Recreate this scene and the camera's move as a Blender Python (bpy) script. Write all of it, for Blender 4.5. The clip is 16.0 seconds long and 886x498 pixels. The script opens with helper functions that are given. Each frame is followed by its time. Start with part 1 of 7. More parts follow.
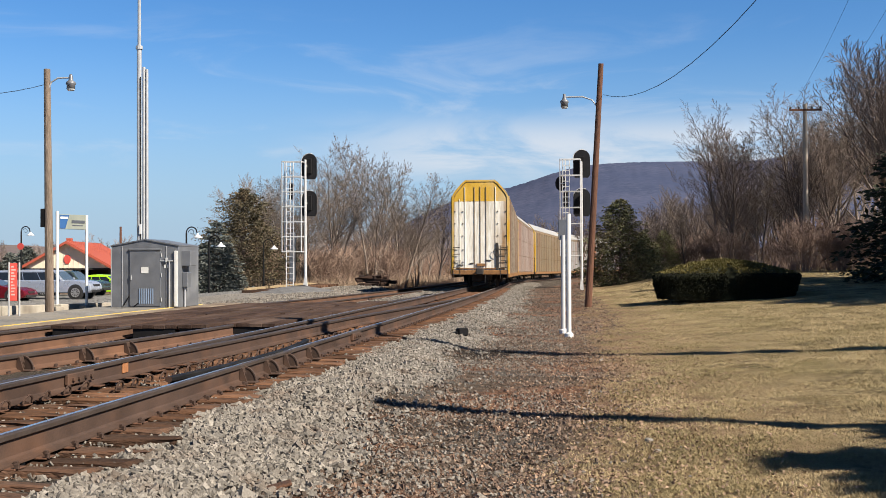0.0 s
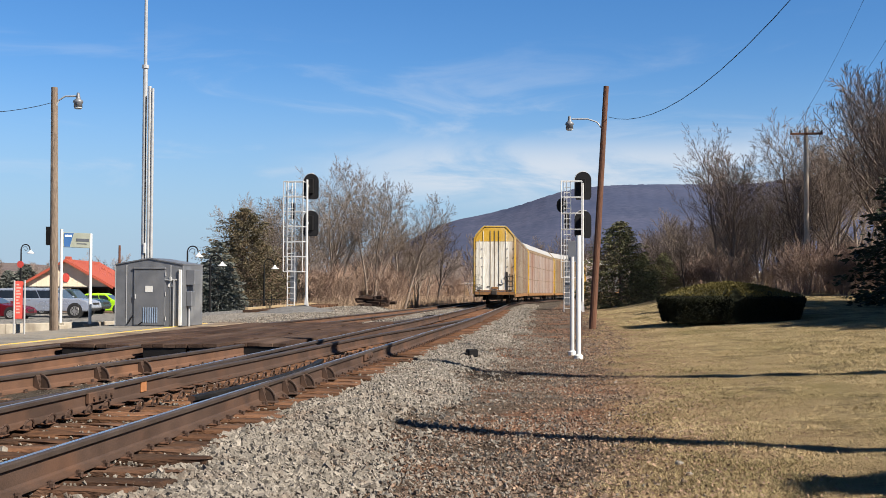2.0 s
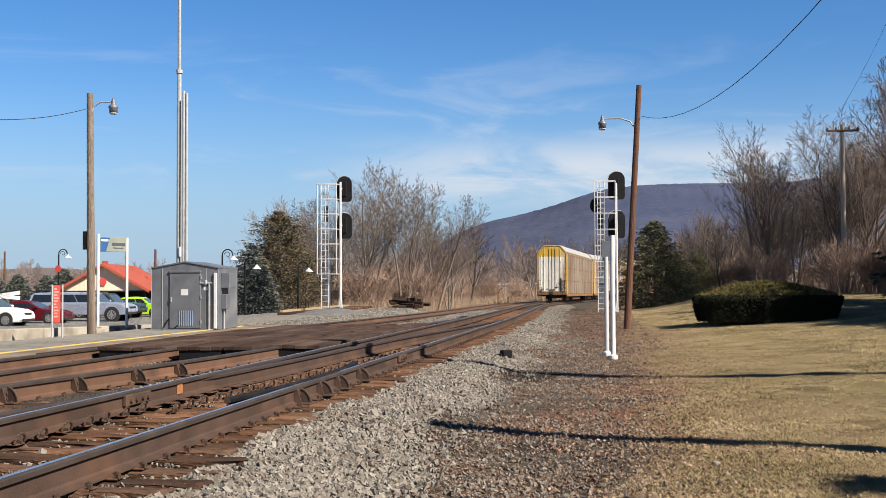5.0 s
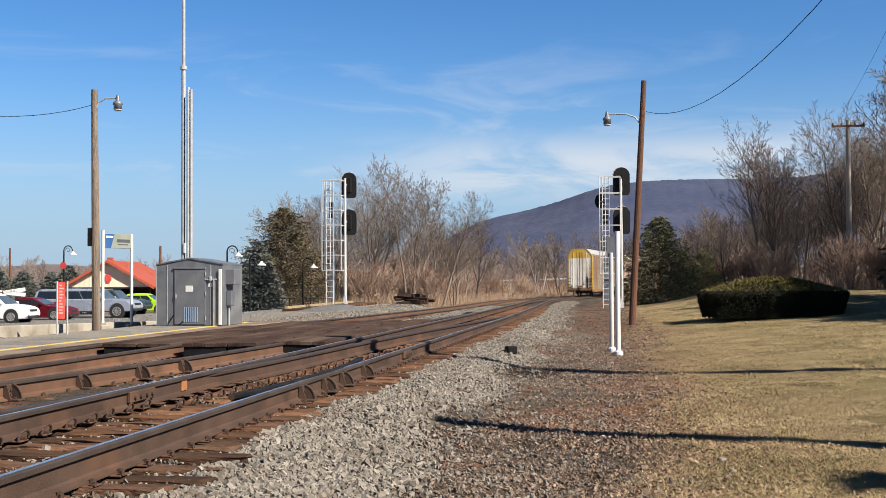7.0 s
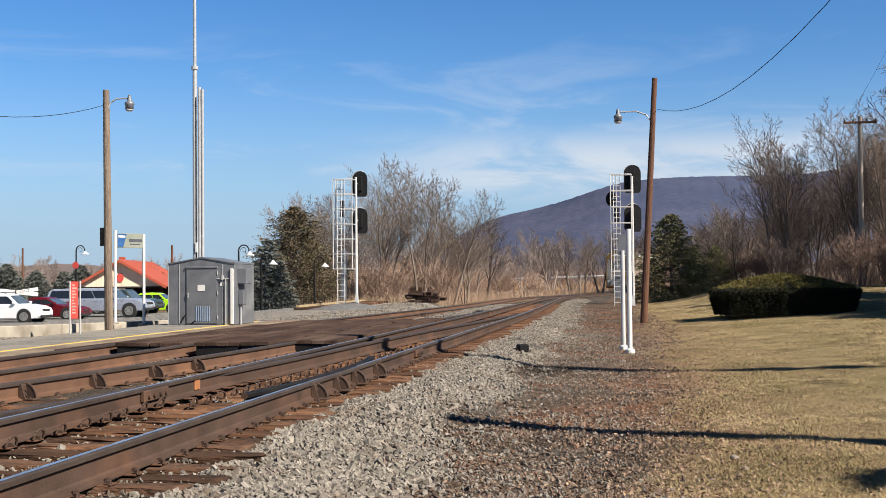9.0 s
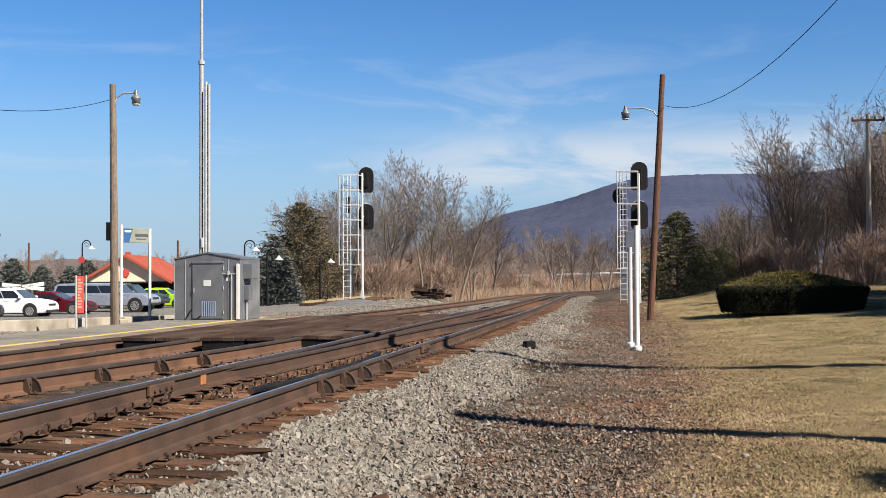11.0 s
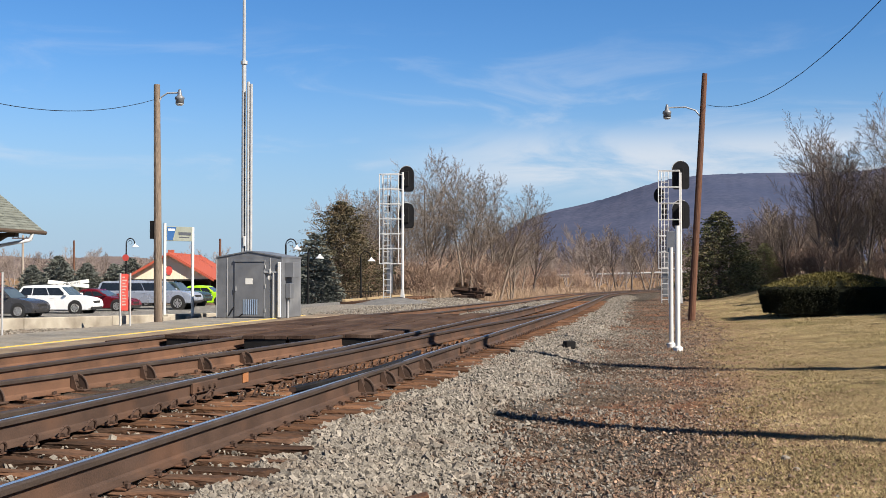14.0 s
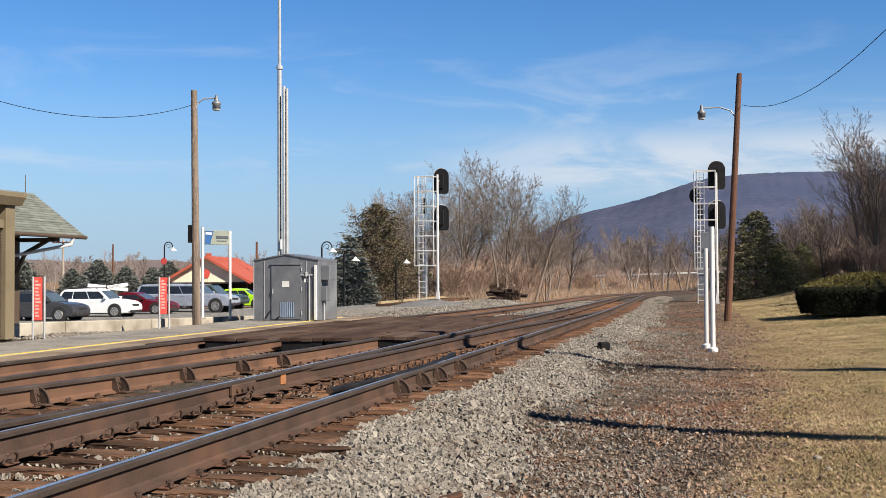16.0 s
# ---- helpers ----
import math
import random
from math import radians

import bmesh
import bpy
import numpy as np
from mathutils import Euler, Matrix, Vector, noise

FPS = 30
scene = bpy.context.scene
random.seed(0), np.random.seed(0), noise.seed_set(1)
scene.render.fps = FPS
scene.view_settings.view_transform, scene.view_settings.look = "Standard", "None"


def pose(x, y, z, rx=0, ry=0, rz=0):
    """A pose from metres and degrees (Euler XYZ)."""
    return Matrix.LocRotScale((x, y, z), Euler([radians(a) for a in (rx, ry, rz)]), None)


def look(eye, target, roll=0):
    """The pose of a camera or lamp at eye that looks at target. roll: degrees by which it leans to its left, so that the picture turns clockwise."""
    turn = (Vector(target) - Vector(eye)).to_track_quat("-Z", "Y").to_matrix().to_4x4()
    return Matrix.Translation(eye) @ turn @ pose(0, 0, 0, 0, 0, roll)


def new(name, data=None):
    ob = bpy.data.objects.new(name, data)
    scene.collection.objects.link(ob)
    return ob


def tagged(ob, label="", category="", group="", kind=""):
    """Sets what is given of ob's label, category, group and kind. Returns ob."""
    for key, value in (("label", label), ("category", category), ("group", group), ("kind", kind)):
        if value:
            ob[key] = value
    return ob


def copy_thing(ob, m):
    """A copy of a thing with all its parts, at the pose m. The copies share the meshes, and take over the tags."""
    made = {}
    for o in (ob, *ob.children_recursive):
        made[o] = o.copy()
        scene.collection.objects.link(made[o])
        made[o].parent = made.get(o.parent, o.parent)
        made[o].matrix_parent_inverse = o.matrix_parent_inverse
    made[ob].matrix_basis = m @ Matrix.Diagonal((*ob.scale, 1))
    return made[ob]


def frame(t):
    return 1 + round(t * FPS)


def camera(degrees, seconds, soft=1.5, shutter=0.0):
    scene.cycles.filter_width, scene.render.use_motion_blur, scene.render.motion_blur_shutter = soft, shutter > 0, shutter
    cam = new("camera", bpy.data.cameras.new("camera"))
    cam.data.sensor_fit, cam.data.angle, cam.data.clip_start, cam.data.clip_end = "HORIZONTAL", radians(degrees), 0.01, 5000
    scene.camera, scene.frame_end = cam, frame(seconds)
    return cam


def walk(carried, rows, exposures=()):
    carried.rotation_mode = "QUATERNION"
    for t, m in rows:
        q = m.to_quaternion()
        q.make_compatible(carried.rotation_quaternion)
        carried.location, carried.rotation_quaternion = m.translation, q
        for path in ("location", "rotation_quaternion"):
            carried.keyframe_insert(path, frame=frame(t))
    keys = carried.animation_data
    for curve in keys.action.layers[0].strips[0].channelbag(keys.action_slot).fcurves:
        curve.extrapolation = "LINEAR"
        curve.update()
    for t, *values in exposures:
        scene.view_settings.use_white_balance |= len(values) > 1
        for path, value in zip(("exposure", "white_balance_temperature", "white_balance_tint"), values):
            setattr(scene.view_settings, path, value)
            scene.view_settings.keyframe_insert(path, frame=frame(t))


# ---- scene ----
cam = camera(42.7, 16.0, soft=0.55)
PATH = [
    (0, (0.329, -0.041, 1.082), (0.08, 1.943, 1.106), -0.2),
    (0.5, (0.317, 0.027, 1.096), (0.07, 2.011, 1.131), 0.5),
    (1, (0.217, 0.113, 1.081), (-0.019, 2.099, 1.121), 0.6),
    (1.5, (0.089, -0.022, 1.084), (-0.151, 1.963, 1.136), -0.2),
    (2, (0.038, -0.06, 1.078), (-0.204, 1.924, 1.139), 0.2),
    (2.5, (0.039, -0.054, 1.078), (-0.245, 1.925, 1.142), 0.7),
    (3, (0.023, -0.013, 1.065), (-0.268, 1.965, 1.122), 0.9),
    (3.5, (0.021, -0.034, 1.072), (-0.235, 1.949, 1.128), 0.7),
    (4, (0.032, -0.058, 1.084), (-0.236, 1.923, 1.144), 0.2),
    (4.5, (0.041, -0.058, 1.074), (-0.252, 1.919, 1.138), -0.2),
    (7, (0.039, -0.018, 1.069), (-0.27, 1.958, 1.126), -0.3),
    (7.5, (0.04, -0.02, 1.072), (-0.271, 1.955, 1.128), -0.4),
    (8, (0.035, -0.014, 1.068), (-0.282, 1.96, 1.124), -0.4),
    (8.5, (0.032, 0.006, 1.056), (-0.288, 1.98, 1.111), -0.2),
    (9, (0.034, -0.041, 1.075), (-0.294, 1.932, 1.129), -0.5),
    (9.2, (0.043, -0.056, 1.073), (-0.297, 1.914, 1.129), -0.3),
    (11.3, (-0.009, 0.041, 1.061), (-0.345, 2.012, 1.105), -0.2),
    (11.5, (0.0, 0.026, 1.064), (-0.333, 1.997, 1.104), -0.0),
    (12, (0.018, -0.035, 1.076), (-0.342, 1.932, 1.11), -0.1),
    (12.5, (0.02, -0.024, 1.078), (-0.378, 1.936, 1.117), -0.4),
    (13, (0.012, -0.008, 1.078), (-0.389, 1.951, 1.121), -0.1),
    (13.5, (0.011, -0.027, 1.081), (-0.391, 1.932, 1.125), -0.0),
    (14, (0.004, -0.024, 1.076), (-0.403, 1.933, 1.122), 0.0),
    (14.5, (0.008, -0.022, 1.078), (-0.41, 1.934, 1.122), -0.2),
    (15, (0.015, -0.042, 1.081), (-0.416, 1.911, 1.124), -0.1),
    (15.5, (0.013, -0.045, 1.087), (-0.429, 1.905, 1.133), -0.1),
    (16, (0.057, -0.18, 1.09), (-0.411, 1.764, 1.139), -0.3),
]
walk(cam, [(t, look(eye, target, roll)) for t, eye, target, roll in PATH])

# ---- world, sun and exposure ----
SUN_EL, SUN_AZ = radians(39), math.atan2(-0.5, 1.0)   # direction towards the sun, from +x
scene.view_settings.exposure = 0.88
world = bpy.data.worlds.new("sky")
scene.world = world
world.use_nodes = True
wn, wl = world.node_tree.nodes, world.node_tree.links
wn.clear()
w_out = wn.new("ShaderNodeOutputWorld")
w_bg = wn.new("ShaderNodeBackground")
w_sky = wn.new("ShaderNodeTexSky")
w_sky.sky_type = "NISHITA"
w_sky.sun_disc = False
w_sky.sun_elevation = SUN_EL
w_sky.sun_rotation = math.pi / 2 - SUN_AZ
w_sky.altitude = 150
w_sky.air_density, w_sky.dust_density, w_sky.ozone_density = 1.0, 0.1, 2.5
w_bg.inputs["Strength"].default_value = 0.058


def w_node(kind, **given):
    nd = wn.new(kind)
    for k, v in given.items():
        nd.inputs[k].default_value = v
    return nd


# a clear blue sky, paler towards the horizon, with thin streaks of cloud low down
w_hsv = w_node("ShaderNodeHueSaturation", Saturation=1.3, Value=1.0)
wl.new(w_sky.outputs[0], w_hsv.inputs["Color"])
w_tint = wn.new("ShaderNodeMix")
w_tint.data_type, w_tint.blend_type = "RGBA", "MULTIPLY"
w_tint.inputs[0].default_value = 1.0
w_tint.inputs[7].default_value = (0.88, 1.0, 1.2, 1)
wl.new(w_hsv.outputs[0], w_tint.inputs[6])
w_tc = wn.new("ShaderNodeTexCoord")
w_sep = wn.new("ShaderNodeSeparateXYZ")
wl.new(w_tc.outputs["Generated"], w_sep.inputs[0])


def w_range(src, a, b, c, d):
    r = w_node("ShaderNodeMapRange")
    r.interpolation_type = "SMOOTHSTEP"
    for k, v in ((1, a), (2, b), (3, c), (4, d)):
        r.inputs[k].default_value = v
    wl.new(src, r.inputs[0])
    return r.outputs[0]


def w_mul(a, b):
    m = wn.new("ShaderNodeMath")
    m.operation = "MULTIPLY"
    wl.new(a, m.inputs[0])
    wl.new(b, m.inputs[1])
    return m.outputs[0]


def w_mix(f, a, col):
    m = wn.new("ShaderNodeMix")
    m.data_type = "RGBA"
    wl.new(f, m.inputs[0])
    wl.new(a, m.inputs[6])
    m.inputs[7].default_value = (*col, 1)
    return m.outputs[2]


w_map = wn.new("ShaderNodeMapping")
w_map.inputs["Scale"].default_value = (5.0, 5.0, 24.0)
w_map.inputs["Location"].default_value = (0.35, 0.0, 0.2)
wl.new(w_tc.outputs["Generated"], w_map.inputs[0])
w_cloud = w_node("ShaderNodeTexNoise", Scale=1.0, Detail=7.0, Roughness=0.58, Distortion=0.9)
wl.new(w_map.outputs[0], w_cloud.inputs["Vector"])
w_haze = w_mix(w_range(w_sep.outputs[2], 0.0, 0.2, 0.85, 0.0), w_tint.outputs[2], (3.2, 4.65, 6.6))
w_band = w_mul(w_range(w_sep.outputs[2], 0.03, 0.07, 0.0, 1.0), w_range(w_sep.outputs[2], 0.13, 0.24, 1.0, 0.0))
w_thin = w_mul(w_band, w_range(w_cloud.outputs[0], 0.5, 0.75, 0.0, 0.35))
w_veil = w_mul(w_range(w_sep.outputs[2], 0.06, 0.09, 0.0, 1.0), w_range(w_sep.outputs[2], 0.1, 0.14, 1.0, 0.0))
w_veil = w_mul(w_veil, w_mul(w_range(w_sep.outputs[0], -0.3, -0.08, 0.0, 1.0), w_range(w_sep.outputs[0], 0.16, 0.3, 1.0, 0.0)))
w_veil = w_mul(w_veil, w_range(w_cloud.outputs[0], 0.33, 0.6, 0.0, 0.8))
w_sum = wn.new("ShaderNodeMath")
w_sum.operation = "MAXIMUM"
wl.new(w_thin, w_sum.inputs[0])
wl.new(w_veil, w_sum.inputs[1])
w_fac = w_sum.outputs[0]
w_deep = wn.new("ShaderNodeMix")
w_deep.data_type, w_deep.blend_type = "RGBA", "MULTIPLY"
wl.new(w_range(w_sep.outputs[2], 0.24, 0.62, 0.0, 1.0), w_deep.inputs[0])
wl.new(w_mix(w_fac, w_haze, (7.0, 7.4, 8.0)), w_deep.inputs[6])
w_deep.inputs[7].default_value = (0.17, 0.18, 0.21, 1)
wl.new(w_deep.outputs[2], w_bg.inputs[0])
wl.new(w_bg.outputs[0], w_out.inputs[0])

sun_data = bpy.data.lights.new("sun", "SUN")
sun_data.energy, sun_data.angle, sun_data.color = 5.0, radians(0.53), (1.0, 0.905, 0.775)
sun = new("sun", sun_data)
sun.matrix_world = look((60, -20, 60), (60 - math.cos(SUN_AZ), -20 - math.sin(SUN_AZ), 60 - math.tan(SUN_EL)))


# ---- materials ----
def material(name, c1, c2, scale=4.0, rough=0.7, metal=0.0, bump=0.1, fine=60.0, c3=None, patch=0.7, vary=0.0, spec=0.4, stretch=(1, 1, 1), island=0.0):
    """Two colours mixed by coarse and fine noise, an optional third in patches, with a fine relief."""
    m = bpy.data.materials.new(name)
    m.use_nodes = True
    n, l = m.node_tree.nodes, m.node_tree.links
    b = n["Principled BSDF"]
    tc = n.new("ShaderNodeTexCoord")
    mp = n.new("ShaderNodeMapping")
    mp.inputs["Scale"].default_value = stretch
    l.new(tc.outputs["Object"], mp.inputs[0])

    def nz(sc, detail=5.0):
        t = n.new("ShaderNodeTexNoise")
        t.inputs["Scale"].default_value, t.inputs["Detail"].default_value = sc, detail
        l.new(mp.outputs[0], t.inputs["Vector"])
        return t

    def mix(f, a, c):
        x = n.new("ShaderNodeMix")
        x.data_type = "RGBA"
        if isinstance(f, float):
            x.inputs[0].default_value = f
        else:
            l.new(f, x.inputs[0])
        for k, v in ((6, a), (7, c)):
            if isinstance(v, tuple):
                x.inputs[k].default_value = (*v, 1)
            else:
                l.new(v, x.inputs[k])
        return x.outputs[2]

    def ramp(src, lo, hi):
        r = n.new("ShaderNodeMapRange")
        r.inputs[1].default_value, r.inputs[2].default_value = lo, hi
        l.new(src, r.inputs[0])
        return r.outputs[0]

    big, small = nz(scale), nz(fine, 3.0)
    add = n.new("ShaderNodeMath")
    add.operation = "ADD"
    l.new(big.outputs[0], add.inputs[0])
    l.new(small.outputs[0], add.inputs[1])
    col = mix(ramp(add.outputs[0], 0.75, 1.25), c1, c2)
    if c3:
        col = mix(ramp(nz(scale * 0.37, 6.0).outputs[0], patch - 0.12, patch + 0.12), col, c3)
    if vary:
        oi = n.new("ShaderNodeObjectInfo")
        hs = n.new("ShaderNodeHueSaturation")
        l.new(ramp(oi.outputs["Random"], 0.0, 1.0), hs.inputs["Value"])
        r = hs.inputs["Value"].links[0].from_node
        r.inputs[3].default_value, r.inputs[4].default_value = 1 - vary, 1 + vary
        l.new(col, hs.inputs["Color"])
        col = hs.outputs[0]
    if island:
        ge = n.new("ShaderNodeNewGeometry")
        hs = n.new("ShaderNodeHueSaturation")
        l.new(ramp(ge.outputs["Random Per Island"], 0.0, 1.0), hs.inputs["Value"])
        r = hs.inputs["Value"].links[0].from_node
        r.inputs[3].default_value, r.inputs[4].default_value = 1 - island, 1 + island
        l.new(col, hs.inputs["Color"])
        col = hs.outputs[0]
    l.new(col, b.inputs["Base Color"])
    b.inputs["Roughness"].default_value, b.inputs["Metallic"].default_value = rough, metal
    b.inputs["Specular IOR Level"].default_value = spec
    l.new(ramp(big.outputs[0], 0.3, 0.7), b.inputs["Roughness"])
    rr = b.inputs["Roughness"].links[0].from_node
    rr.inputs[3].default_value, rr.inputs[4].default_value = max(rough - 0.1, 0.02), min(rough + 0.1, 1)
    if bump:
        bp = n.new("ShaderNodeBump")
        bp.inputs["Strength"].default_value, bp.inputs["Distance"].default_value = bump, 0.02
        l.new(small.outputs[0], bp.inputs["Height"])
        l.new(bp.outputs[0], b.inputs["Normal"])
    return m


M_RAIL = material("rail_rust", (0.042, 0.026, 0.019), (0.078, 0.046, 0.033), 3, 0.75, 0.0, 0.15, 80, (0.115, 0.058, 0.034), 0.64)
M_SHINE = material("rail_head_polished", (0.72, 0.71, 0.7), (0.55, 0.54, 0.53), 2, 0.3, 0.9, 0.02, 50)
M_DULL = material("rail_head_dull", (0.05, 0.038, 0.032), (0.085, 0.066, 0.056), 3, 0.5, 0.3, 0.05, 70)
M_TIE = material("tie_wood", (0.04, 0.027, 0.021), (0.11, 0.067, 0.047), 3.2, 0.95, 0, 0.8, 30, (0.16, 0.08, 0.045), 0.58, 0.4, spec=0.15, stretch=(0.6, 2.0, 2.0))
M_TIE_RUST = material("rust_stained_tie_wood", (0.055, 0.034, 0.025), (0.145, 0.078, 0.048), 3.2, 0.95, 0, 0.8, 30, (0.2, 0.1, 0.054), 0.56, 0.4, spec=0.15, stretch=(0.6, 2.0, 2.0))
M_RAIL_ORANGE = material("orange_rail_rust", (0.075, 0.041, 0.026), (0.14, 0.073, 0.045), 2.5, 0.8, 0.0, 0.2, 70, (0.18, 0.09, 0.05), 0.62)
M_STONE = material("ballast_stone", (0.146, 0.131, 0.112), (0.249, 0.226, 0.196), 6, 0.9, 0, 0.3, 60, (0.138, 0.103, 0.0791), 0.64, island=0.36)
M_EDGE = material("dirty_concrete_edge", (0.172, 0.129, 0.0903), (0.284, 0.228, 0.163), 2, 0.9, 0, 0.4, 40, (0.112, 0.0774, 0.0559), 0.56)
# near black: puts the shade of flangeway and crossing gaps into the colour
M_GUARD_GAP = material("near_black_guard_and_gap_shade", (0.00688, 0.00688, 0.00774), (0.0172, 0.0163, 0.0163), 3, 0.6, 0, 0.05, 60, spec=0.2)
M_GALV = material("galvanised_steel", (0.34, 0.35, 0.36), (0.44, 0.45, 0.46), 4, 0.45, 0.15, 0.05, 60)
M_GALV_BRIGHT = material("bright_galvanised_steel", (0.5, 0.5, 0.5), (0.6, 0.6, 0.6), 4, 0.5, 0.1, 0.04, 60)
M_WHITE = material("white_paint", (0.62, 0.62, 0.6), (0.72, 0.72, 0.7), 3, 0.5, 0, 0.03, 60)
M_BOARD = material("signal_board_paint", (0.0103, 0.0103, 0.012), (0.0206, 0.0206, 0.0232), 5, 0.8, 0, 0.03, 60, spec=0.2)
M_BLACK = material("black_paint", (0.00688, 0.00688, 0.00774), (0.0129, 0.0129, 0.0138), 5, 0.75, 0, 0.03, 60, spec=0.15)
M_POLE = material("pole_wood", (0.1, 0.076, 0.058), (0.27, 0.21, 0.163), 3, 0.9, 0, 0.7, 25, (0.08, 0.06, 0.047), 0.6, stretch=(3, 3, 0.25))
M_POLE_DARK = material("pole_wood_creosote", (0.0774, 0.0361, 0.0224), (0.146, 0.0688, 0.043), 3, 0.9, 0, 0.6, 25, stretch=(3, 3, 0.25))
M_CABIN = material("grey_aluminium", (0.14, 0.15, 0.168), (0.2, 0.21, 0.23), 2.5, 0.45, 0.3, 0.03, 60, (0.28, 0.29, 0.3), 0.66)
M_CONC = material("concrete", (0.344, 0.31, 0.249), (0.464, 0.421, 0.353), 2.5, 0.9, 0, 0.3, 50, (0.206, 0.176, 0.138), 0.57)
M_ASPH = material("asphalt", (0.12, 0.116, 0.107), (0.275, 0.262, 0.241), 1.5, 0.9, 0, 0.8, 16, (0.258, 0.232, 0.189), 0.58)
M_YELLOW = material("yellow_line_paint", (0.7, 0.45, 0.05), (0.8, 0.55, 0.1), 3, 0.7, 0, 0.1, 50, (0.35, 0.28, 0.14), 0.66)
M_PANEL = material("crossing_timber", (0.0344, 0.0215, 0.0163), (0.0817, 0.0516, 0.0396), 2, 0.9, 0, 0.5, 40, (0.112, 0.0774, 0.0602), 0.6, 0.25, spec=0.1, stretch=(2, 0.4, 1))
M_BARK = material("bark", (0.0946, 0.0722, 0.0602), (0.189, 0.144, 0.12), 4, 0.9, 0, 0.4, 40)
M_BARK_DARK = material("dark_bark", (0.05, 0.039, 0.034), (0.11, 0.086, 0.074), 4, 0.9, 0, 0.4, 40)
M_BARK_PALE = material("bark_pale", (0.129, 0.103, 0.086), (0.267, 0.215, 0.176), 4, 0.9, 0, 0.4, 40)
M_BRUSH = material("dry_brush", (0.26, 0.18, 0.125), (0.4, 0.3, 0.215), 1.5, 0.95, 0, 0, 40)
M_BRUSH_WOOD = material("thicket_twigs", (0.241, 0.163, 0.125), (0.396, 0.288, 0.219), 1.5, 0.95, 0, 0, 40)
M_BRUSH_DARK = material("dark_red_thicket_twigs", (0.125, 0.085, 0.067), (0.24, 0.168, 0.135), 1.5, 0.95, 0, 0, 40)
M_CEDAR = material("cedar_needles", (0.0516, 0.0482, 0.0258), (0.116, 0.0946, 0.0533), 2, 0.9, 0, 0, 30, (0.163, 0.112, 0.0645), 0.6, island=0.35)
M_YEW = material("dark_evergreen_needles", (0.06, 0.066, 0.03), (0.15, 0.15, 0.07), 1.4, 0.9, 0, 0, 30, (0.2, 0.16, 0.085), 0.6, island=0.4)
# pale grey bark of the far woods carries distance haze in its colour
M_BARK_FAR = material("far_bark_haze_grey", (0.172, 0.142, 0.129), (0.275, 0.228, 0.202), 4, 0.95, 0, 0, 40)
M_EARTHSTONE = material("dark_small_stone", (0.074, 0.05, 0.037), (0.21, 0.155, 0.118), 8, 0.9, 0, 0.2, 60, (0.17, 0.095, 0.06), 0.62, island=0.45)
M_GRASS = material("grass_blades", (0.3, 0.228, 0.12), (0.48, 0.385, 0.222), 1.6, 0.9, 0, 0, 8, (0.225, 0.185, 0.088), 0.56, island=0.12)
M_LITTER = material("leaf_litter", (0.19, 0.122, 0.084), (0.34, 0.236, 0.165), 3, 0.9, 0, 0, 30, island=0.35)
M_DARKGRAVEL = material("dark_gravel", (0.086, 0.086, 0.0877), (0.189, 0.189, 0.191), 3, 0.95, 0, 1.0, 22)
M_DKNEEDLE = material("yellowish_conifer_needles", (0.0602, 0.0671, 0.0258), (0.163, 0.155, 0.0602), 1.2, 0.9, 0, 0, 30, (0.12, 0.086, 0.043), 0.6)
M_NEEDLE = material("conifer_needles", (0.0155, 0.0224, 0.0129), (0.043, 0.0516, 0.0292), 2, 0.9, 0, 0, 30, island=0.3)
M_SPRUCE = material("spruce_needles", (0.0602, 0.0705, 0.0619), (0.138, 0.15, 0.136), 2, 0.9, 0, 0, 30, island=0.35)
# hedge shade and sunlight are in the leaf colours: near-black sides, olive top
M_HEDGE_SHADED = material("hedge_leaves_shaded", (0.00516, 0.00688, 0.00344), (0.0155, 0.0172, 0.00688), 3, 0.85, 0, 0, 40, spec=0.2)
M_HEDGE_LIT = material("hedge_leaves_lit", (0.078, 0.068, 0.022), (0.15, 0.124, 0.044), 1.2, 0.85, 0, 0, 40, spec=0.15)


# ---- mesh helpers ----
def link(name, bm, mat, parent=None, label="", smooth=False):
    me = bpy.data.meshes.new(name)
    bm.to_mesh(me)
    bm.free()
    if smooth:
        for p in me.polygons:
            p.use_smooth = True
    for m in mat if isinstance(mat, (list, tuple)) else [mat]:
        me.materials.append(m)
    ob = new(name, me)
    ob.parent = parent
    return tagged(ob, label)


part = link


def raw(name, verts, faces, mat, parent=None, label="", smooth=False, mats=None):
    me = bpy.data.meshes.new(name)
    me.from_pydata(verts, [], faces)
    for m in mat if isinstance(mat, (list, tuple)) else [mat]:
        me.materials.append(m)
    if mats is not None:
        me.polygons.foreach_set("material_index", mats)
    if smooth:
        me.polygons.foreach_set("use_smooth", [True] * len(me.polygons))
    me.update()
    ob = new(name, me)
    ob.parent = parent
    return tagged(ob, label)


def thing(name, m, label, category, group=""):
    ob = new(name)
    ob.matrix_basis = m
    ob.empty_display_size = 0.2
    return tagged(ob, label, category, group)


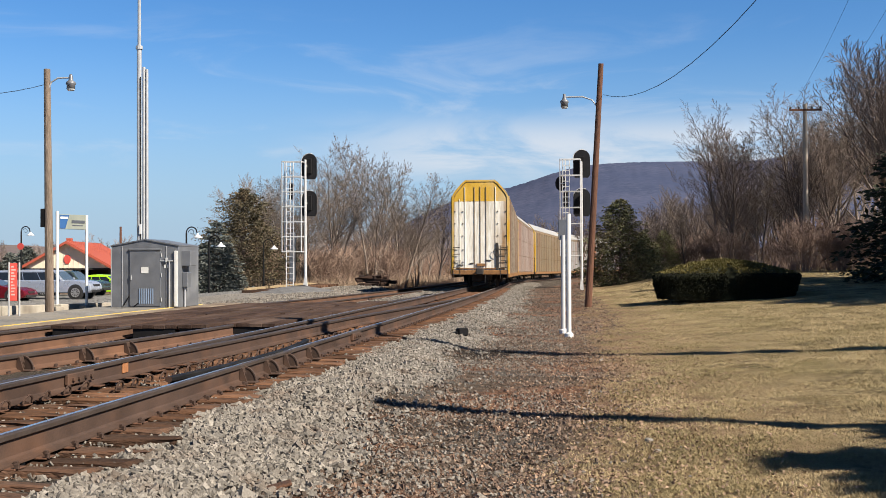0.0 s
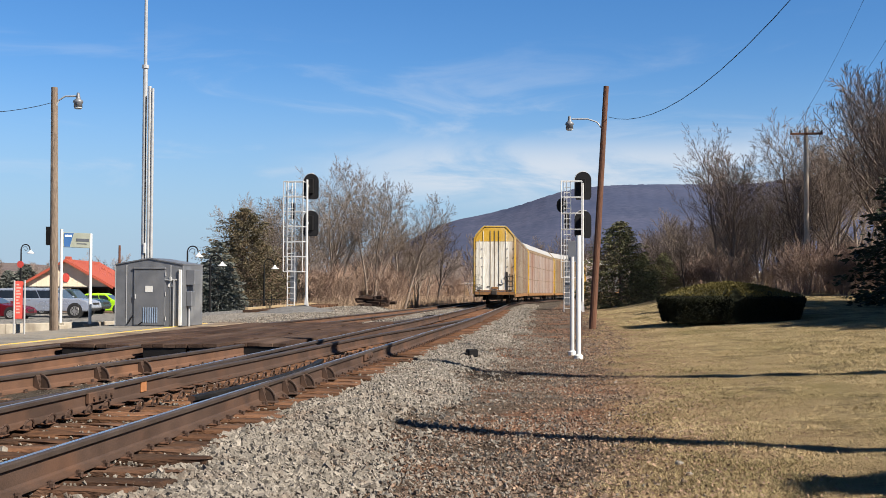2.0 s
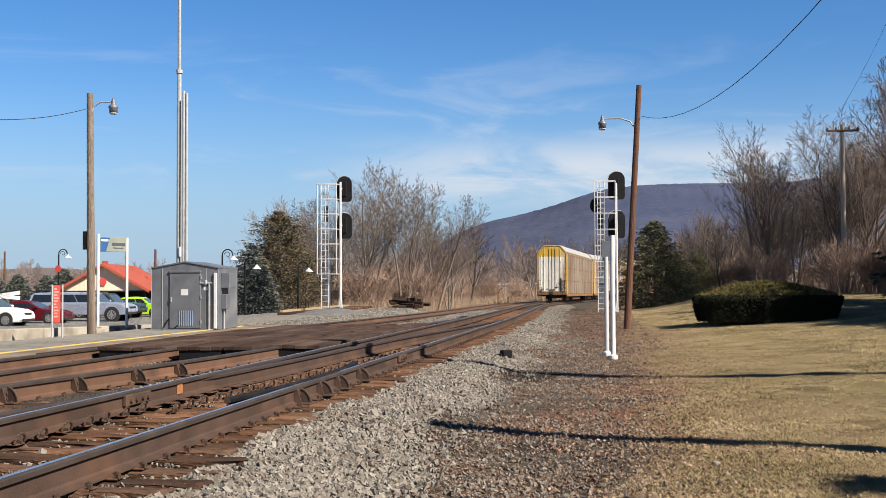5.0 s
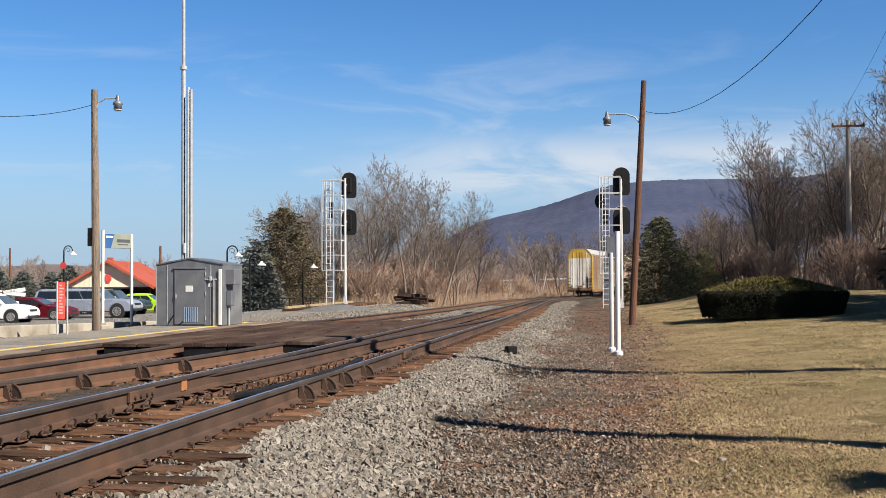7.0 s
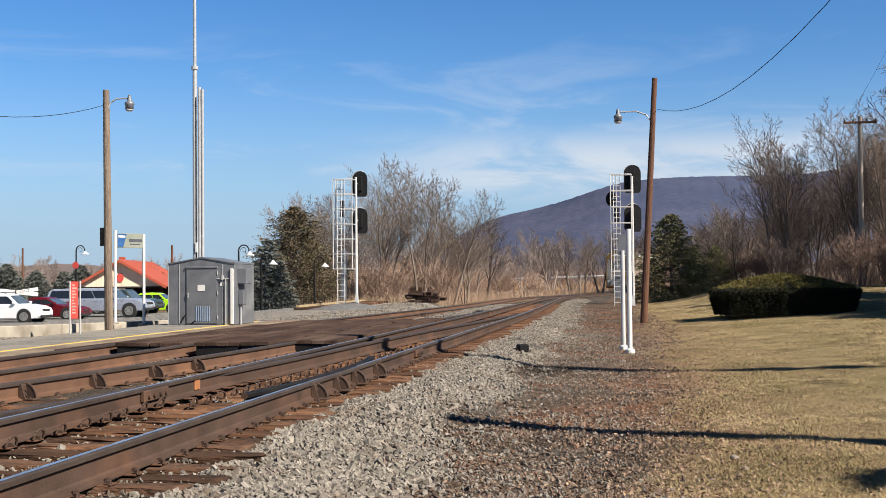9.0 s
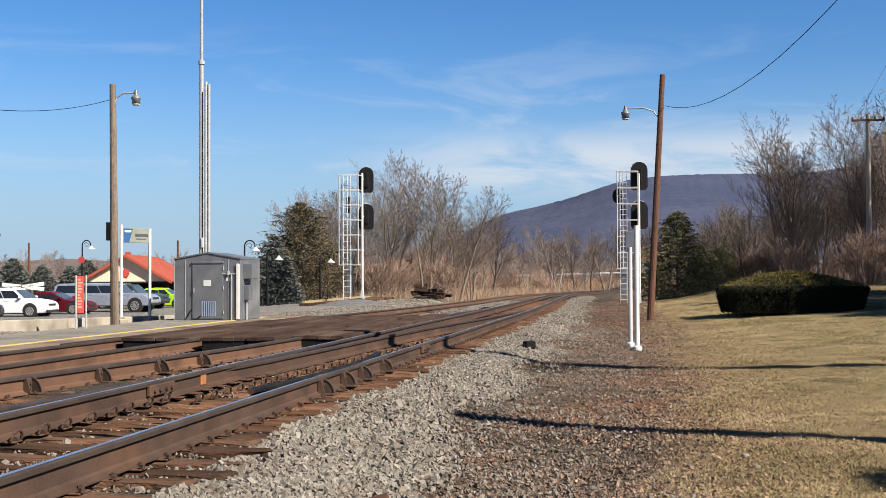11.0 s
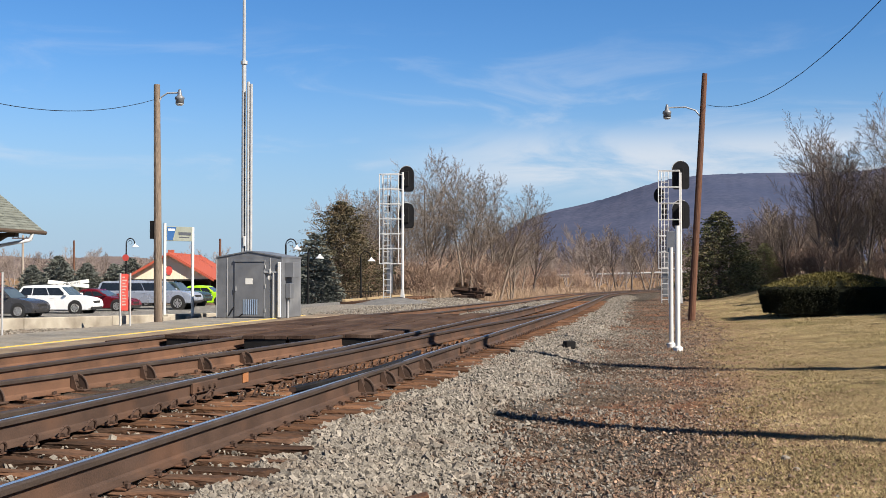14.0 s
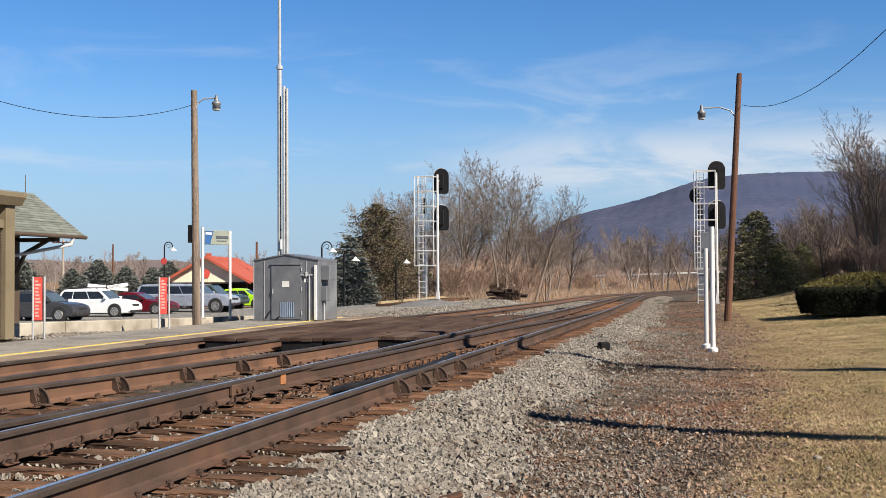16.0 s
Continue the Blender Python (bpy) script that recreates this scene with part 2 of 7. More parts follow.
def box(bm, x0, x1, y0, y1, z0, z1, bev=0.0, m=None, mi=0):
    r = bmesh.ops.create_cube(bm, size=1.0)
    v = r["verts"]
    mm = Matrix.Translation(((x0 + x1) / 2, (y0 + y1) / 2, (z0 + z1) / 2)) @ Matrix.Diagonal((abs(x1 - x0), abs(y1 - y0), abs(z1 - z0), 1))
    bmesh.ops.transform(bm, matrix=(m @ mm) if m else mm, verts=v)
    fs = {f for a in v for f in a.link_faces}
    for f in fs:
        f.material_index = mi
    if bev:
        bmesh.ops.bevel(bm, geom=list({e for a in v for e in a.link_edges}), offset=bev, segments=1, affect="EDGES", profile=0.5)
    return bm


def rod(bm, a, b, r0, r1=None, n=8, mi=0, caps=True):
    a, b = Vector(a), Vector(b)
    d = b - a
    r = bmesh.ops.create_cone(bm, cap_ends=caps, segments=n, radius1=r0, radius2=r0 if r1 is None else r1, depth=d.length)
    bmesh.ops.transform(bm, matrix=Matrix.Translation((a + b) / 2) @ d.to_track_quat("Z", "Y").to_matrix().to_4x4(), verts=r["verts"])
    for f in {f for v in r["verts"] for f in v.link_faces}:
        f.material_index = mi
    return bm


def tube(bm, pts, r, n=6):
    for a, b in zip(pts, pts[1:]):
        rod(bm, a, b, r, r, n)
    return bm


def lathe(bm, prof, n=16, m=None, mi=0):
    """A turned shape from (radius, height) pairs."""
    rings = []
    for r, z in prof:
        rings.append([bm.verts.new((r * math.cos(2 * math.pi * k / n), r * math.sin(2 * math.pi * k / n), z)) for k in range(n)])
    for a, b in zip(rings, rings[1:]):
        for k in range(n):
            bm.faces.new((a[k], a[(k + 1) % n], b[(k + 1) % n], b[k])).material_index = mi
    bm.faces.new(rings[-1]).material_index = mi
    bm.faces.new(rings[0][::-1]).material_index = mi
    if m:
        bmesh.ops.transform(bm, matrix=m, verts=[v for r in rings for v in r])
    return bm


def prism(bm, outline, y0, y1, mi=0, axis="y", bev=0.0):
    """An outline extruded: along y it is given in (x, z), along x in (y, z), along z in (x, y)."""
    def p(u, v, w):
        return {"y": (u, w, v), "x": (w, u, v), "z": (u, v, w)}[axis]
    a = [bm.verts.new(p(u, v, y0)) for u, v in outline]
    b = [bm.verts.new(p(u, v, y1)) for u, v in outline]
    k = len(a)
    fs = [bm.faces.new(a), bm.faces.new(b[::-1])] + [bm.faces.new((a[i], b[i], b[(i + 1) % k], a[(i + 1) % k])) for i in range(k)]
    for f in fs:
        f.material_index = mi
    bmesh.ops.recalc_face_normals(bm, faces=fs)
    if bev:
        bmesh.ops.bevel(bm, geom=list({e for f in fs for e in f.edges}), offset=bev, segments=1, affect="EDGES", profile=0.5)
    return bm


B = bmesh.new

# ---- the lie of the land ----
C1_Y = (-60, 0, 14, 25, 38, 52, 62, 77, 95, 110, 123, 137, 151, 175, 200, 250, 300, 360, 430, 520, 620)
C1_X = (-4.36, -4.36, -4.36, -4.36, -4.45, -4.9, -5.3, -5.95, -6.5, -6.5, -5.9, -4.84, -3.26, 0.6, 6.3, 23.0, 47.0, 85.0, 140.0, 225.0, 330.0)
Z1_Y = (-60, -20, 0, 12, 20, 28, 45, 60, 77, 95, 110, 140, 160, 220, 400)
Z1_Z = (-0.07, -0.07, -0.07, -0.07, -0.07, -0.078, -0.155, -0.28, -0.43, -0.53, -0.64, -0.86, -0.92, -1.1, -1.2)
Z2_Z = (-0.1, -0.1, -0.1, -0.1, -0.1, -0.115, -0.23, -0.38, -0.53, -0.63, -0.74, -0.96, -1.02, -1.2, -1.3)
OFF_Y = (-60, 0, 12, 48, 60, 400)
OFF_V = (4.8, 4.8, 4.8, 4.1, 3.95, 3.95)


def smooth_line(ys, xs, y):
    """A smooth curve through (y, x) pairs."""
    y = np.asarray(y, float)
    ys, xs = np.array(ys, float), np.array(xs, float)
    t = np.gradient(xs, ys)
    i = np.clip(np.searchsorted(ys, y) - 1, 0, len(ys) - 2)
    h = ys[i + 1] - ys[i]
    u = np.clip((y - ys[i]) / h, 0, 1)
    return ((1 + 2 * u) * (1 - u) ** 2 * xs[i] + u * (1 - u) ** 2 * h * t[i] + u * u * (3 - 2 * u) * xs[i + 1] + u * u * (u - 1) * h * t[i + 1])


def c1(y):
    return smooth_line(C1_Y, C1_X, y)


def z1(y):
    return smooth_line(Z1_Y, Z1_Z, y)


def c2(y):
    return c1(y) - smooth_line(OFF_Y, OFF_V, y)


def z2(y):
    return smooth_line(Z1_Y, Z2_Z, y)


def lerp(x, xp, fp):
    return np.interp(x, xp, fp)


PLAT, LOT = -0.35, -1.2


def ground_z(x, y):
    x, y = np.asarray(x, float), np.asarray(y, float)
    u = x - c1(np.clip(y, -60, 400))
    zt = z1(np.clip(y, -60, 400))
    bed = zt - 0.29 + 0.07 * np.clip((-u - 1.5) / 0.5, 0, 1) - 0.1 * np.clip((-u - 3.35) / 0.5, 0, 1)
    rise = np.maximum(0, x + 0.3)
    right = -0.5 + 0.063 * np.where(rise < 0.8, rise * rise / 1.6, rise - 0.4) - 0.035 * np.maximum(0, x - 8) - 0.028 * np.maximum(0, x - 60)
    right = right + (zt + 0.0) * np.clip((y - 60) / 40, 0, 1) * np.clip(1 - (x - 4) / 30, 0, 1)
    up, over = np.clip((y - 34) / 36, 0, 1), np.clip((x - 1.0) / 7.0, 0, 1)
    right = right + 0.62 * up * up * (3 - 2 * up) * over * over * (3 - 2 * over)
    k = np.clip((u - 1.75) / 1.0, 0, 1)
    k = k * k * (3 - 2 * k)
    z = bed * (1 - k) + right * k
    left = np.where(y < 75, PLAT - 0.1, np.minimum(PLAT - 0.1, zt - 0.45))
    back = np.clip((-x - 15.4) / 0.6, 0, 1) * np.clip((50 - y) / 5, 0, 1)
    left = left * (1 - back) + np.clip(-0.38 - 0.036 * (y - 27), -0.86, -0.38) * back
    kl = np.clip((-u - 6.6) / 0.9, 0, 1)
    z = z * (1 - kl) + left * kl
    kk = np.clip((-x - 19.5) / 6.0, 0, 1)
    z = z * (1 - kk) + np.minimum(LOT, left) * kk
    return z


def gz(x, y):
    return float(ground_z(x, y))


# ---- ground ----
def axis_steps(lo, hi, fine_lo, fine_hi, step, grow=1.18):
    a = list(np.arange(fine_lo, fine_hi + 1e-6, step))
    s, x = step, fine_hi
    while x < hi:
        s *= grow
        x += s
        a.append(min(x, hi))
    s, x = step, fine_lo
    while x > lo:
        s *= grow
        x -= s
        a.insert(0, max(x, lo))
    return np.array(a)


def zone_material():
    """Earth, dry grass, asphalt and track bed, told apart by where they lie, with ragged borders."""
    m = bpy.data.materials.new("ground_cover")
    m.use_nodes = True
    n, l = m.node_tree.nodes, m.node_tree.links
    b = n["Principled BSDF"]
    b.inputs["Roughness"].default_value = 0.95
    b.inputs["Specular IOR Level"].default_value = 0.15
    tc = n.new("ShaderNodeTexCoord")
    sep = n.new("ShaderNodeSeparateXYZ")
    l.new(tc.outputs["Object"], sep.inputs[0])

    def nz(sc, detail=5.0):
        t = n.new("ShaderNodeTexNoise")
        t.inputs["Scale"].default_value, t.inputs["Detail"].default_value = sc, detail
        l.new(tc.outputs["Object"], t.inputs["Vector"])
        return t.outputs[0]

    def mr(src, a, c, d=0.0, e=1.0):
        r = n.new("ShaderNodeMapRange")
        r.inputs[1].default_value, r.inputs[2].default_value, r.inputs[3].default_value, r.inputs[4].default_value = a, c, d, e
        l.new(src, r.inputs[0])
        return r.outputs[0]

    def op(kind, a, c):
        x = n.new("ShaderNodeMath")
        x.operation = kind
        for k, v in ((0, a), (1, c)):
            if isinstance(v, (int, float)):
                x.inputs[k].default_value = v
            else:
                l.new(v, x.inputs[k])
        return x.outputs[0]

    def mix(f, a, c):
        x = n.new("ShaderNodeMix")
        x.data_type = "RGBA"
        l.new(f, x.inputs[0])
        for k, v in ((6, a), (7, c)):
            if isinstance(v, tuple):
                x.inputs[k].default_value = (*v, 1)
            else:
                l.new(v, x.inputs[k])
        return x.outputs[2]

    n1, n2, n3, n4 = nz(0.35, 6), nz(1.6, 6), nz(9, 5), nz(45, 4)
    grass = mix(mr(n2, 0.35, 0.65), (0.172, 0.12, 0.0602), (0.361, 0.28, 0.155))
    grass = mix(mr(n4, 0.35, 0.65), grass, (0.353, 0.28, 0.155))
    grass = mix(mr(n1, 0.5, 0.68), grass, (0.232, 0.189, 0.086))
    grass = mix(op("MULTIPLY", mr(nz(0.9, 4), 0.5, 0.62), mr(n3, 0.3, 0.6)), grass, (0.0946, 0.0731, 0.0361))
    earth = mix(mr(n3, 0.35, 0.65), (0.0731, 0.0516, 0.037), (0.163, 0.122, 0.0903))
    earth = mix(mr(n2, 0.47, 0.6), earth, (0.138, 0.125, 0.11))
    earth = mix(mr(n1, 0.52, 0.64), earth, (0.0301, 0.0224, 0.0172))
    earth = mix(op("MULTIPLY", mr(nz(0.55, 4), 0.46, 0.56), mr(n3, 0.3, 0.5)), earth, (0.215, 0.103, 0.0602))
    earth = mix(mr(n4, 0.55, 0.75), earth, (0.258, 0.206, 0.155))
    bed = mix(mr(n4, 0.3, 0.7), (0.043, 0.0344, 0.0275), (0.138, 0.116, 0.0946))
    asph = mix(mr(n3, 0.35, 0.65), (0.232, 0.228, 0.219), (0.31, 0.301, 0.288))
    wob = op("MULTIPLY", op("SUBTRACT", op("ADD", n1, n2), 1.0), 1.6)
    xx = op("ADD", sep.outputs[0], wob)
    grass = mix(op("MULTIPLY", mr(xx, 3.2, 0.8), mr(n2, 0.4, 0.56)), grass, (0.275, 0.176, 0.107))
    col = mix(mr(xx, 0.1, 0.8), earth, grass)
    col = mix(mr(xx, -2.5, -2.1), bed, col)
    pale = mix(mr(n3, 0.35, 0.65), (0.258, 0.237, 0.206), (0.361, 0.335, 0.301))
    verge = op("ADD", op("ADD", sep.outputs[0], op("MULTIPLY", sep.outputs[1], 0.0275)), op("MULTIPLY", wob, 0.4))
    col = mix(op("MULTIPLY", mr(verge, -9.2, -9.6), op("MULTIPLY", mr(sep.outputs[1], 36, 38), mr(sep.outputs[1], 79, 76))), col, pale)
    far = op("MULTIPLY", mr(sep.outputs[0], -17.0, -17.4), mr(sep.outputs[1], 110, 100))
    col = mix(far, col, asph)
    fld = op("MULTIPLY", mr(sep.outputs[1], 78, 84), mr(op("ADD", xx, op("MULTIPLY", sep.outputs[1], -0.02)), -10, -11))
    col = mix(fld, col, mix(mr(n2, 0.3, 0.7), (0.172, 0.103, 0.0559), (0.31, 0.206, 0.12)))
    l.new(col, b.inputs["Base Color"])
    bp = n.new("ShaderNodeBump")
    bp.inputs["Strength"].default_value, bp.inputs["Distance"].default_value = 1.0, 0.09
    l.new(op("ADD", n3, n4), bp.inputs["Height"])
    l.new(bp.outputs[0], b.inputs["Normal"])
    return m


def build_ground():
    xs = axis_steps(-3500, 3500, -12, 8, 0.2)
    ys = axis_steps(-300, 4500, 3, 30, 0.2, 1.08)
    X, Y = np.meshgrid(xs, ys)
    Z = ground_z(X, Y)
    near = (np.abs(X) < 40) & (Y < 80) & (Y > 0)
    for i, j in zip(*np.nonzero(near)):
        v = Vector((X[i, j], Y[i, j], 0))
        Z[i, j] += 0.05 * noise.noise(v * 0.5) + 0.03 * noise.noise(v * 1.7)
    nx = len(xs)
    verts = np.stack([X, Y, Z], -1).reshape(-1, 3).tolist()
    faces = [(r * nx + c, r * nx + c + 1, (r + 1) * nx + c + 1, (r + 1) * nx + c) for r in range(len(ys) - 1) for c in range(nx - 1)]
    ob = raw("ground", verts, faces, zone_material(), smooth=True)
    tagged(ob, "dry winter grass, bare earth and gravel ground", "ground", kind="structure")


build_ground()


# ---- mountain and far hills ----
def ridge(name, pts, y, depth, mat, label, jag, base=-20.0, seed=0):
    """A wooded ridge with a ragged skyline, whose near flank slopes towards the viewer."""
    xs = np.arange(pts[0][0], pts[-1][0], abs(pts[-1][0] - pts[0][0]) / 420)
    top = smooth_line([p[0] for p in pts], [p[1] for p in pts], xs)
    rows, verts, faces = 26, [], []
    for r in range(rows + 1):
        k = r / rows
        for x, t in zip(xs, top):
            n1 = noise.fractal(Vector((x / (abs(y) * 0.05), k * 9.0, seed)), 1.0, 2.0, 4)
            n2 = noise.noise(Vector((x / jag, k * 60, seed + 5)))
            h = base + (t - base) * k ** 1.35
            verts.append((x, y - depth * (1 - k) + n1 * depth * 0.02 * (1 - k), h + n1 * (t - base) * 0.025 * (1 - k) * k * 2 + n2 * (t - base) * 0.007 * k))
    m = len(xs)
    faces = [(r * m + c, r * m + c + 1, (r + 1) * m + c + 1, (r + 1) * m + c) for r in range(rows) for c in range(m - 1)]
    ob = raw(name, verts, faces, mat, smooth=True)
    return tagged(ob, label, "mountain", kind="structure")


# the ridge's blue-grey base colour stands in for distance haze
M_RIDGE = material("wooded_ridge_haze_blue", (0.054, 0.068, 0.118), (0.088, 0.098, 0.155), 0.012, 1.0, 0, 0, 0.12, (0.056, 0.071, 0.128), 0.55, spec=0.0)
M_HILL = material("brown_far_hill", (0.12, 0.0989, 0.103), (0.172, 0.142, 0.138), 0.03, 1.0, 0, 0, 0.4, spec=0.0)
ridge("backdrop_mountain", [(-900, -10), (-480, 2), (-354, 54), (-237, 109), (-158, 127), (-110, 139.5), (-70, 152.5), (-33, 163.5), (25, 172), (100, 175), (170, 175), (300, 176), (373, 185), (520, 195), (800, 190), (1300, 170)], 2000, 900, M_RIDGE, "long wooded mountain ridge coloured blue for haze", 9)
ridge("backdrop_hill", [(-1100, 10), (-900, 15), (-760, 19), (-650, 20), (-600, 17), (-530, 19), (-450, 13), (-380, 8), (-250, 2)], 1000, 300, M_HILL, "low brown wooded hills far off", 6, seed=9)

# ---- tracks ----
RAIL_PROFILE = [(-0.076, -0.03), (0.076, -0.03), (0.076, -0.018), (0.02, 0.002), (0.009, 0.02), (0.009, 0.13), (0.039, 0.142), (0.039, 0.174), (0.031, 0.185), (0.017, 0.188), (-0.022, 0.188), (-0.032, 0.185), (-0.039, 0.174), (-0.039, 0.142), (-0.009, 0.13), (-0.009, 0.02), (-0.02, 0.002), (-0.076, -0.018)]


def rail(name, pts, head, label, parent=None, prof=RAIL_PROFILE, side_mat=M_DULL, web=M_RAIL):
    """A rail swept along (x, y, z of its top); its head takes the second material."""
    p = [Vector(a) for a in pts]
    verts, faces, mats = [], [], []
    k = len(prof)
    for i, a in enumerate(p):
        d = (p[min(i + 1, len(p) - 1)] - p[max(i - 1, 0)]).normalized()
        side = Vector((d.y, -d.x, 0)).normalized()
        for u, w in prof:
            q = a + side * u
            verts.append((q.x, q.y, a.z - 0.188 + w))
    for i in range(len(p) - 1):
        for j in range(k):
            a, b2 = i * k + j, i * k + (j + 1) % k
            faces.append((a, b2, b2 + k, a + k))
            mats.append(1 if j == 9 else 2 if 6 <= j <= 12 else 0)
    faces += [tuple(range(k))[::-1], tuple(range((len(p) - 1) * k, len(p) * k))]
    mats += [0, 0]
    ob = raw(name, verts, faces, [web, head, side_mat], parent, "", False, mats)
    return tagged(ob, label, "" if parent else "rail")


Y_RAIL = np.concatenate([np.arange(-20, 40, 2.0), np.arange(40, 330, 4.0)])


def track_rails(cx, cz, lab, heads, tilt, web=M_RAIL):
    out = []
    slope = np.gradient(cx(Y_RAIL), Y_RAIL)
    for s, head in ((0.755, heads[0]), (-0.755, heads[1])):
        x = cx(Y_RAIL) + s / np.sqrt(1 + slope ** 2)
        y = Y_RAIL - s * slope / np.sqrt(1 + slope ** 2)
        z = cz(Y_RAIL) + (tilt if s < 0 else 0)
        out.append(tagged(rail("rail", list(zip(x, y, z)), head, lab, web=web), group="rails of the line", kind="structure"))
    return out


track_rails(c1, z1, "rusty steel rail with a bright worn head on timber ties", (M_SHINE, M_SHINE), 0.03)
track_rails(c2, z2, "rusty steel rail with a dull head beside the platform", (M_DULL, M_DULL), 0.0, M_RAIL_ORANGE)


def line(pts, z, step=1.0):
    ys = np.arange(pts[0][1], pts[-1][1] + 0.01, step)
    xs = smooth_line([p[1] for p in pts], [p[0] for p in pts], ys)
    return [(x, y, z + float(z1(y))) for x, y in zip(xs, ys)]


CROSS = [(-7.65, 5), (-7.06, 10.4), (-6.72, 13.3), (-6.36, 16.5), (-6.05, 22), (-5.6, 32), (-5.3, 43)]
tagged(rail("crossover_rail", line(CROSS, 0.03), M_DULL, "rusty crossover rail with steel braces", web=M_RAIL_ORANGE), group="rails of the line", kind="structure")
tagged(rail("crossover_rail", line([(-6.0, 4), (-5.62, 8.06), (-5.4, 10.6), (-5.19, 13.0), (-4.62, 25), (-4.2, 31), (-3.75, 43)], -0.004), M_DULL, "rusty crossover rail crossing the main line at a frog"), group="rails of the line", kind="structure")
# whole guard rail coloured near black for the flangeway's shadow
tagged(rail("guard_rail", line([(-3.82, 10.9), (-3.725, 11.8), (-3.725, 15.8), (-3.82, 16.6)], 0.02, 0.35), M_GUARD_GAP, "dark guard rail lying inside the running rail", side_mat=M_GUARD_GAP), group="rails of the line", kind="structure")

# ties of both tracks
def tie_mesh(seed, mat):
    """A split and weathered timber, uneven along its top and edges."""
    bm = B()
    r = random.Random(seed)
    box(bm, -1.3, 1.3, -0.105, 0.105, -0.17, 0, 0.015)
    cuts = [e for e in bm.edges if abs(e.verts[0].co.x - e.verts[1].co.x) > 1]
    bmesh.ops.subdivide_edges(bm, edges=cuts, cuts=9)
    for v in bm.verts:
        if v.co.z > -0.1:
            v.co.z += r.uniform(-0.022, 0.006)
            v.co.y += r.uniform(-0.018, 0.018)
        v.co.x += r.uniform(-0.03, 0.03)
    me = bpy.data.meshes.new("tie")
    bm.to_mesh(me)
    bm.free()
    me.materials.append(mat)
    return me


TIES = [tie_mesh(k, M_TIE) for k in range(6)]
RUSTY_TIES = [tie_mesh(k + 20, M_TIE_RUST) for k in range(5)]
rnd = random.Random(4)
TIE_Y = []


def ties(cx, cz, y0, y1, parent, step=0.5):
    y = y0
    while y < y1:
        sl = (float(cx(y + 0.5)) - float(cx(y - 0.5)))
        o = new("tie", rnd.choice(RUSTY_TIES if cx is c1 and y > 9.0 + 3.0 * rnd.random() else TIES))
        o.parent = parent
        o.matrix_basis = pose(float(cx(y)) + rnd.uniform(-0.08, 0.08) + (0.17 if cx is c1 and y < 8.6 else 0.0), y, float(cz(y)) - 0.216 - rnd.uniform(0, 0.02), rnd.uniform(-2, 2), rnd.uniform(-0.3, 0.3), -math.degrees(math.atan(sl)) + rnd.uniform(-1.4, 1.4))
        if cx is c1:
            TIE_Y.append(y)
            if 4 < y < 20:
                o = new("tie", rnd.choice(TIES))
                o.parent = parent
                o.matrix_basis = pose(float(cx(y)) - 2.42 + rnd.uniform(-0.1, 0.1), y + rnd.uniform(-0.05, 0.05), float(cz(y)) - 0.192, rnd.uniform(-2, 2), 0, rnd.uniform(-2, 2)) @ Matrix.Diagonal((0.42, 1, 1, 1))
        y += step + rnd.uniform(-0.03, 0.03)


tie_bed = tagged(new("tie_bed"), "weathered brown timber railway ties in ballast", "railway ties", kind="structure")
ties(c1, z1, 2.0, 76, tie_bed, 0.43)
ties(c2, z2, 8.0, 60, tie_bed)

# ---- platform, curb wall, asphalt ----
bm = B()
prism(bm, [(-12.93, -0.75), (-15.7, -0.75), (-15.7, PLAT), (-12.93, PLAT)], -10, 39.0, bev=0.02)
plat = link("platform", bm, M_ASPH)
tagged(plat, "worn grey asphalt station platform", "platform", kind="structure")
bm = B()
box(bm, -12.92, -12.0, -10, 40, -0.75, PLAT - 0.006, 0.02)
tagged(link("platform_edge", bm, M_EDGE), "stained tan concrete platform edge", "platform edge", kind="structure")
bm = B()
box(bm, -13.12, -12.96, -10, 38.5, PLAT - 0.01, PLAT + 0.004)
tagged(link("platform_line", bm, M_YELLOW), "worn yellow painted safety line along the platform", "painted line", kind="structure")
curb = tagged(new("curb_wall"), "low stained concrete wall beside the parking lot", "wall", kind="structure")
for y0, y1 in ((18, 27.2), (27.25, 32), (32.05, 35.2), (35.9, 41)):
    bm = B()
    t0, t1 = (-0.02 - 0.022 * (y - 25) for y in (y0, y1))
    prism(bm, [(y0, -1.3), (y1, -1.3), (y1, t1), (y0, t0)], -17.35, -17.02, axis="x", bev=0.02)
    part("wall_block", bm, M_CONC, curb)

# crossing panels
crossing = tagged(new("grade_crossing"), "dark weathered timber crossing panels between the rails", "crossing", kind="structure")
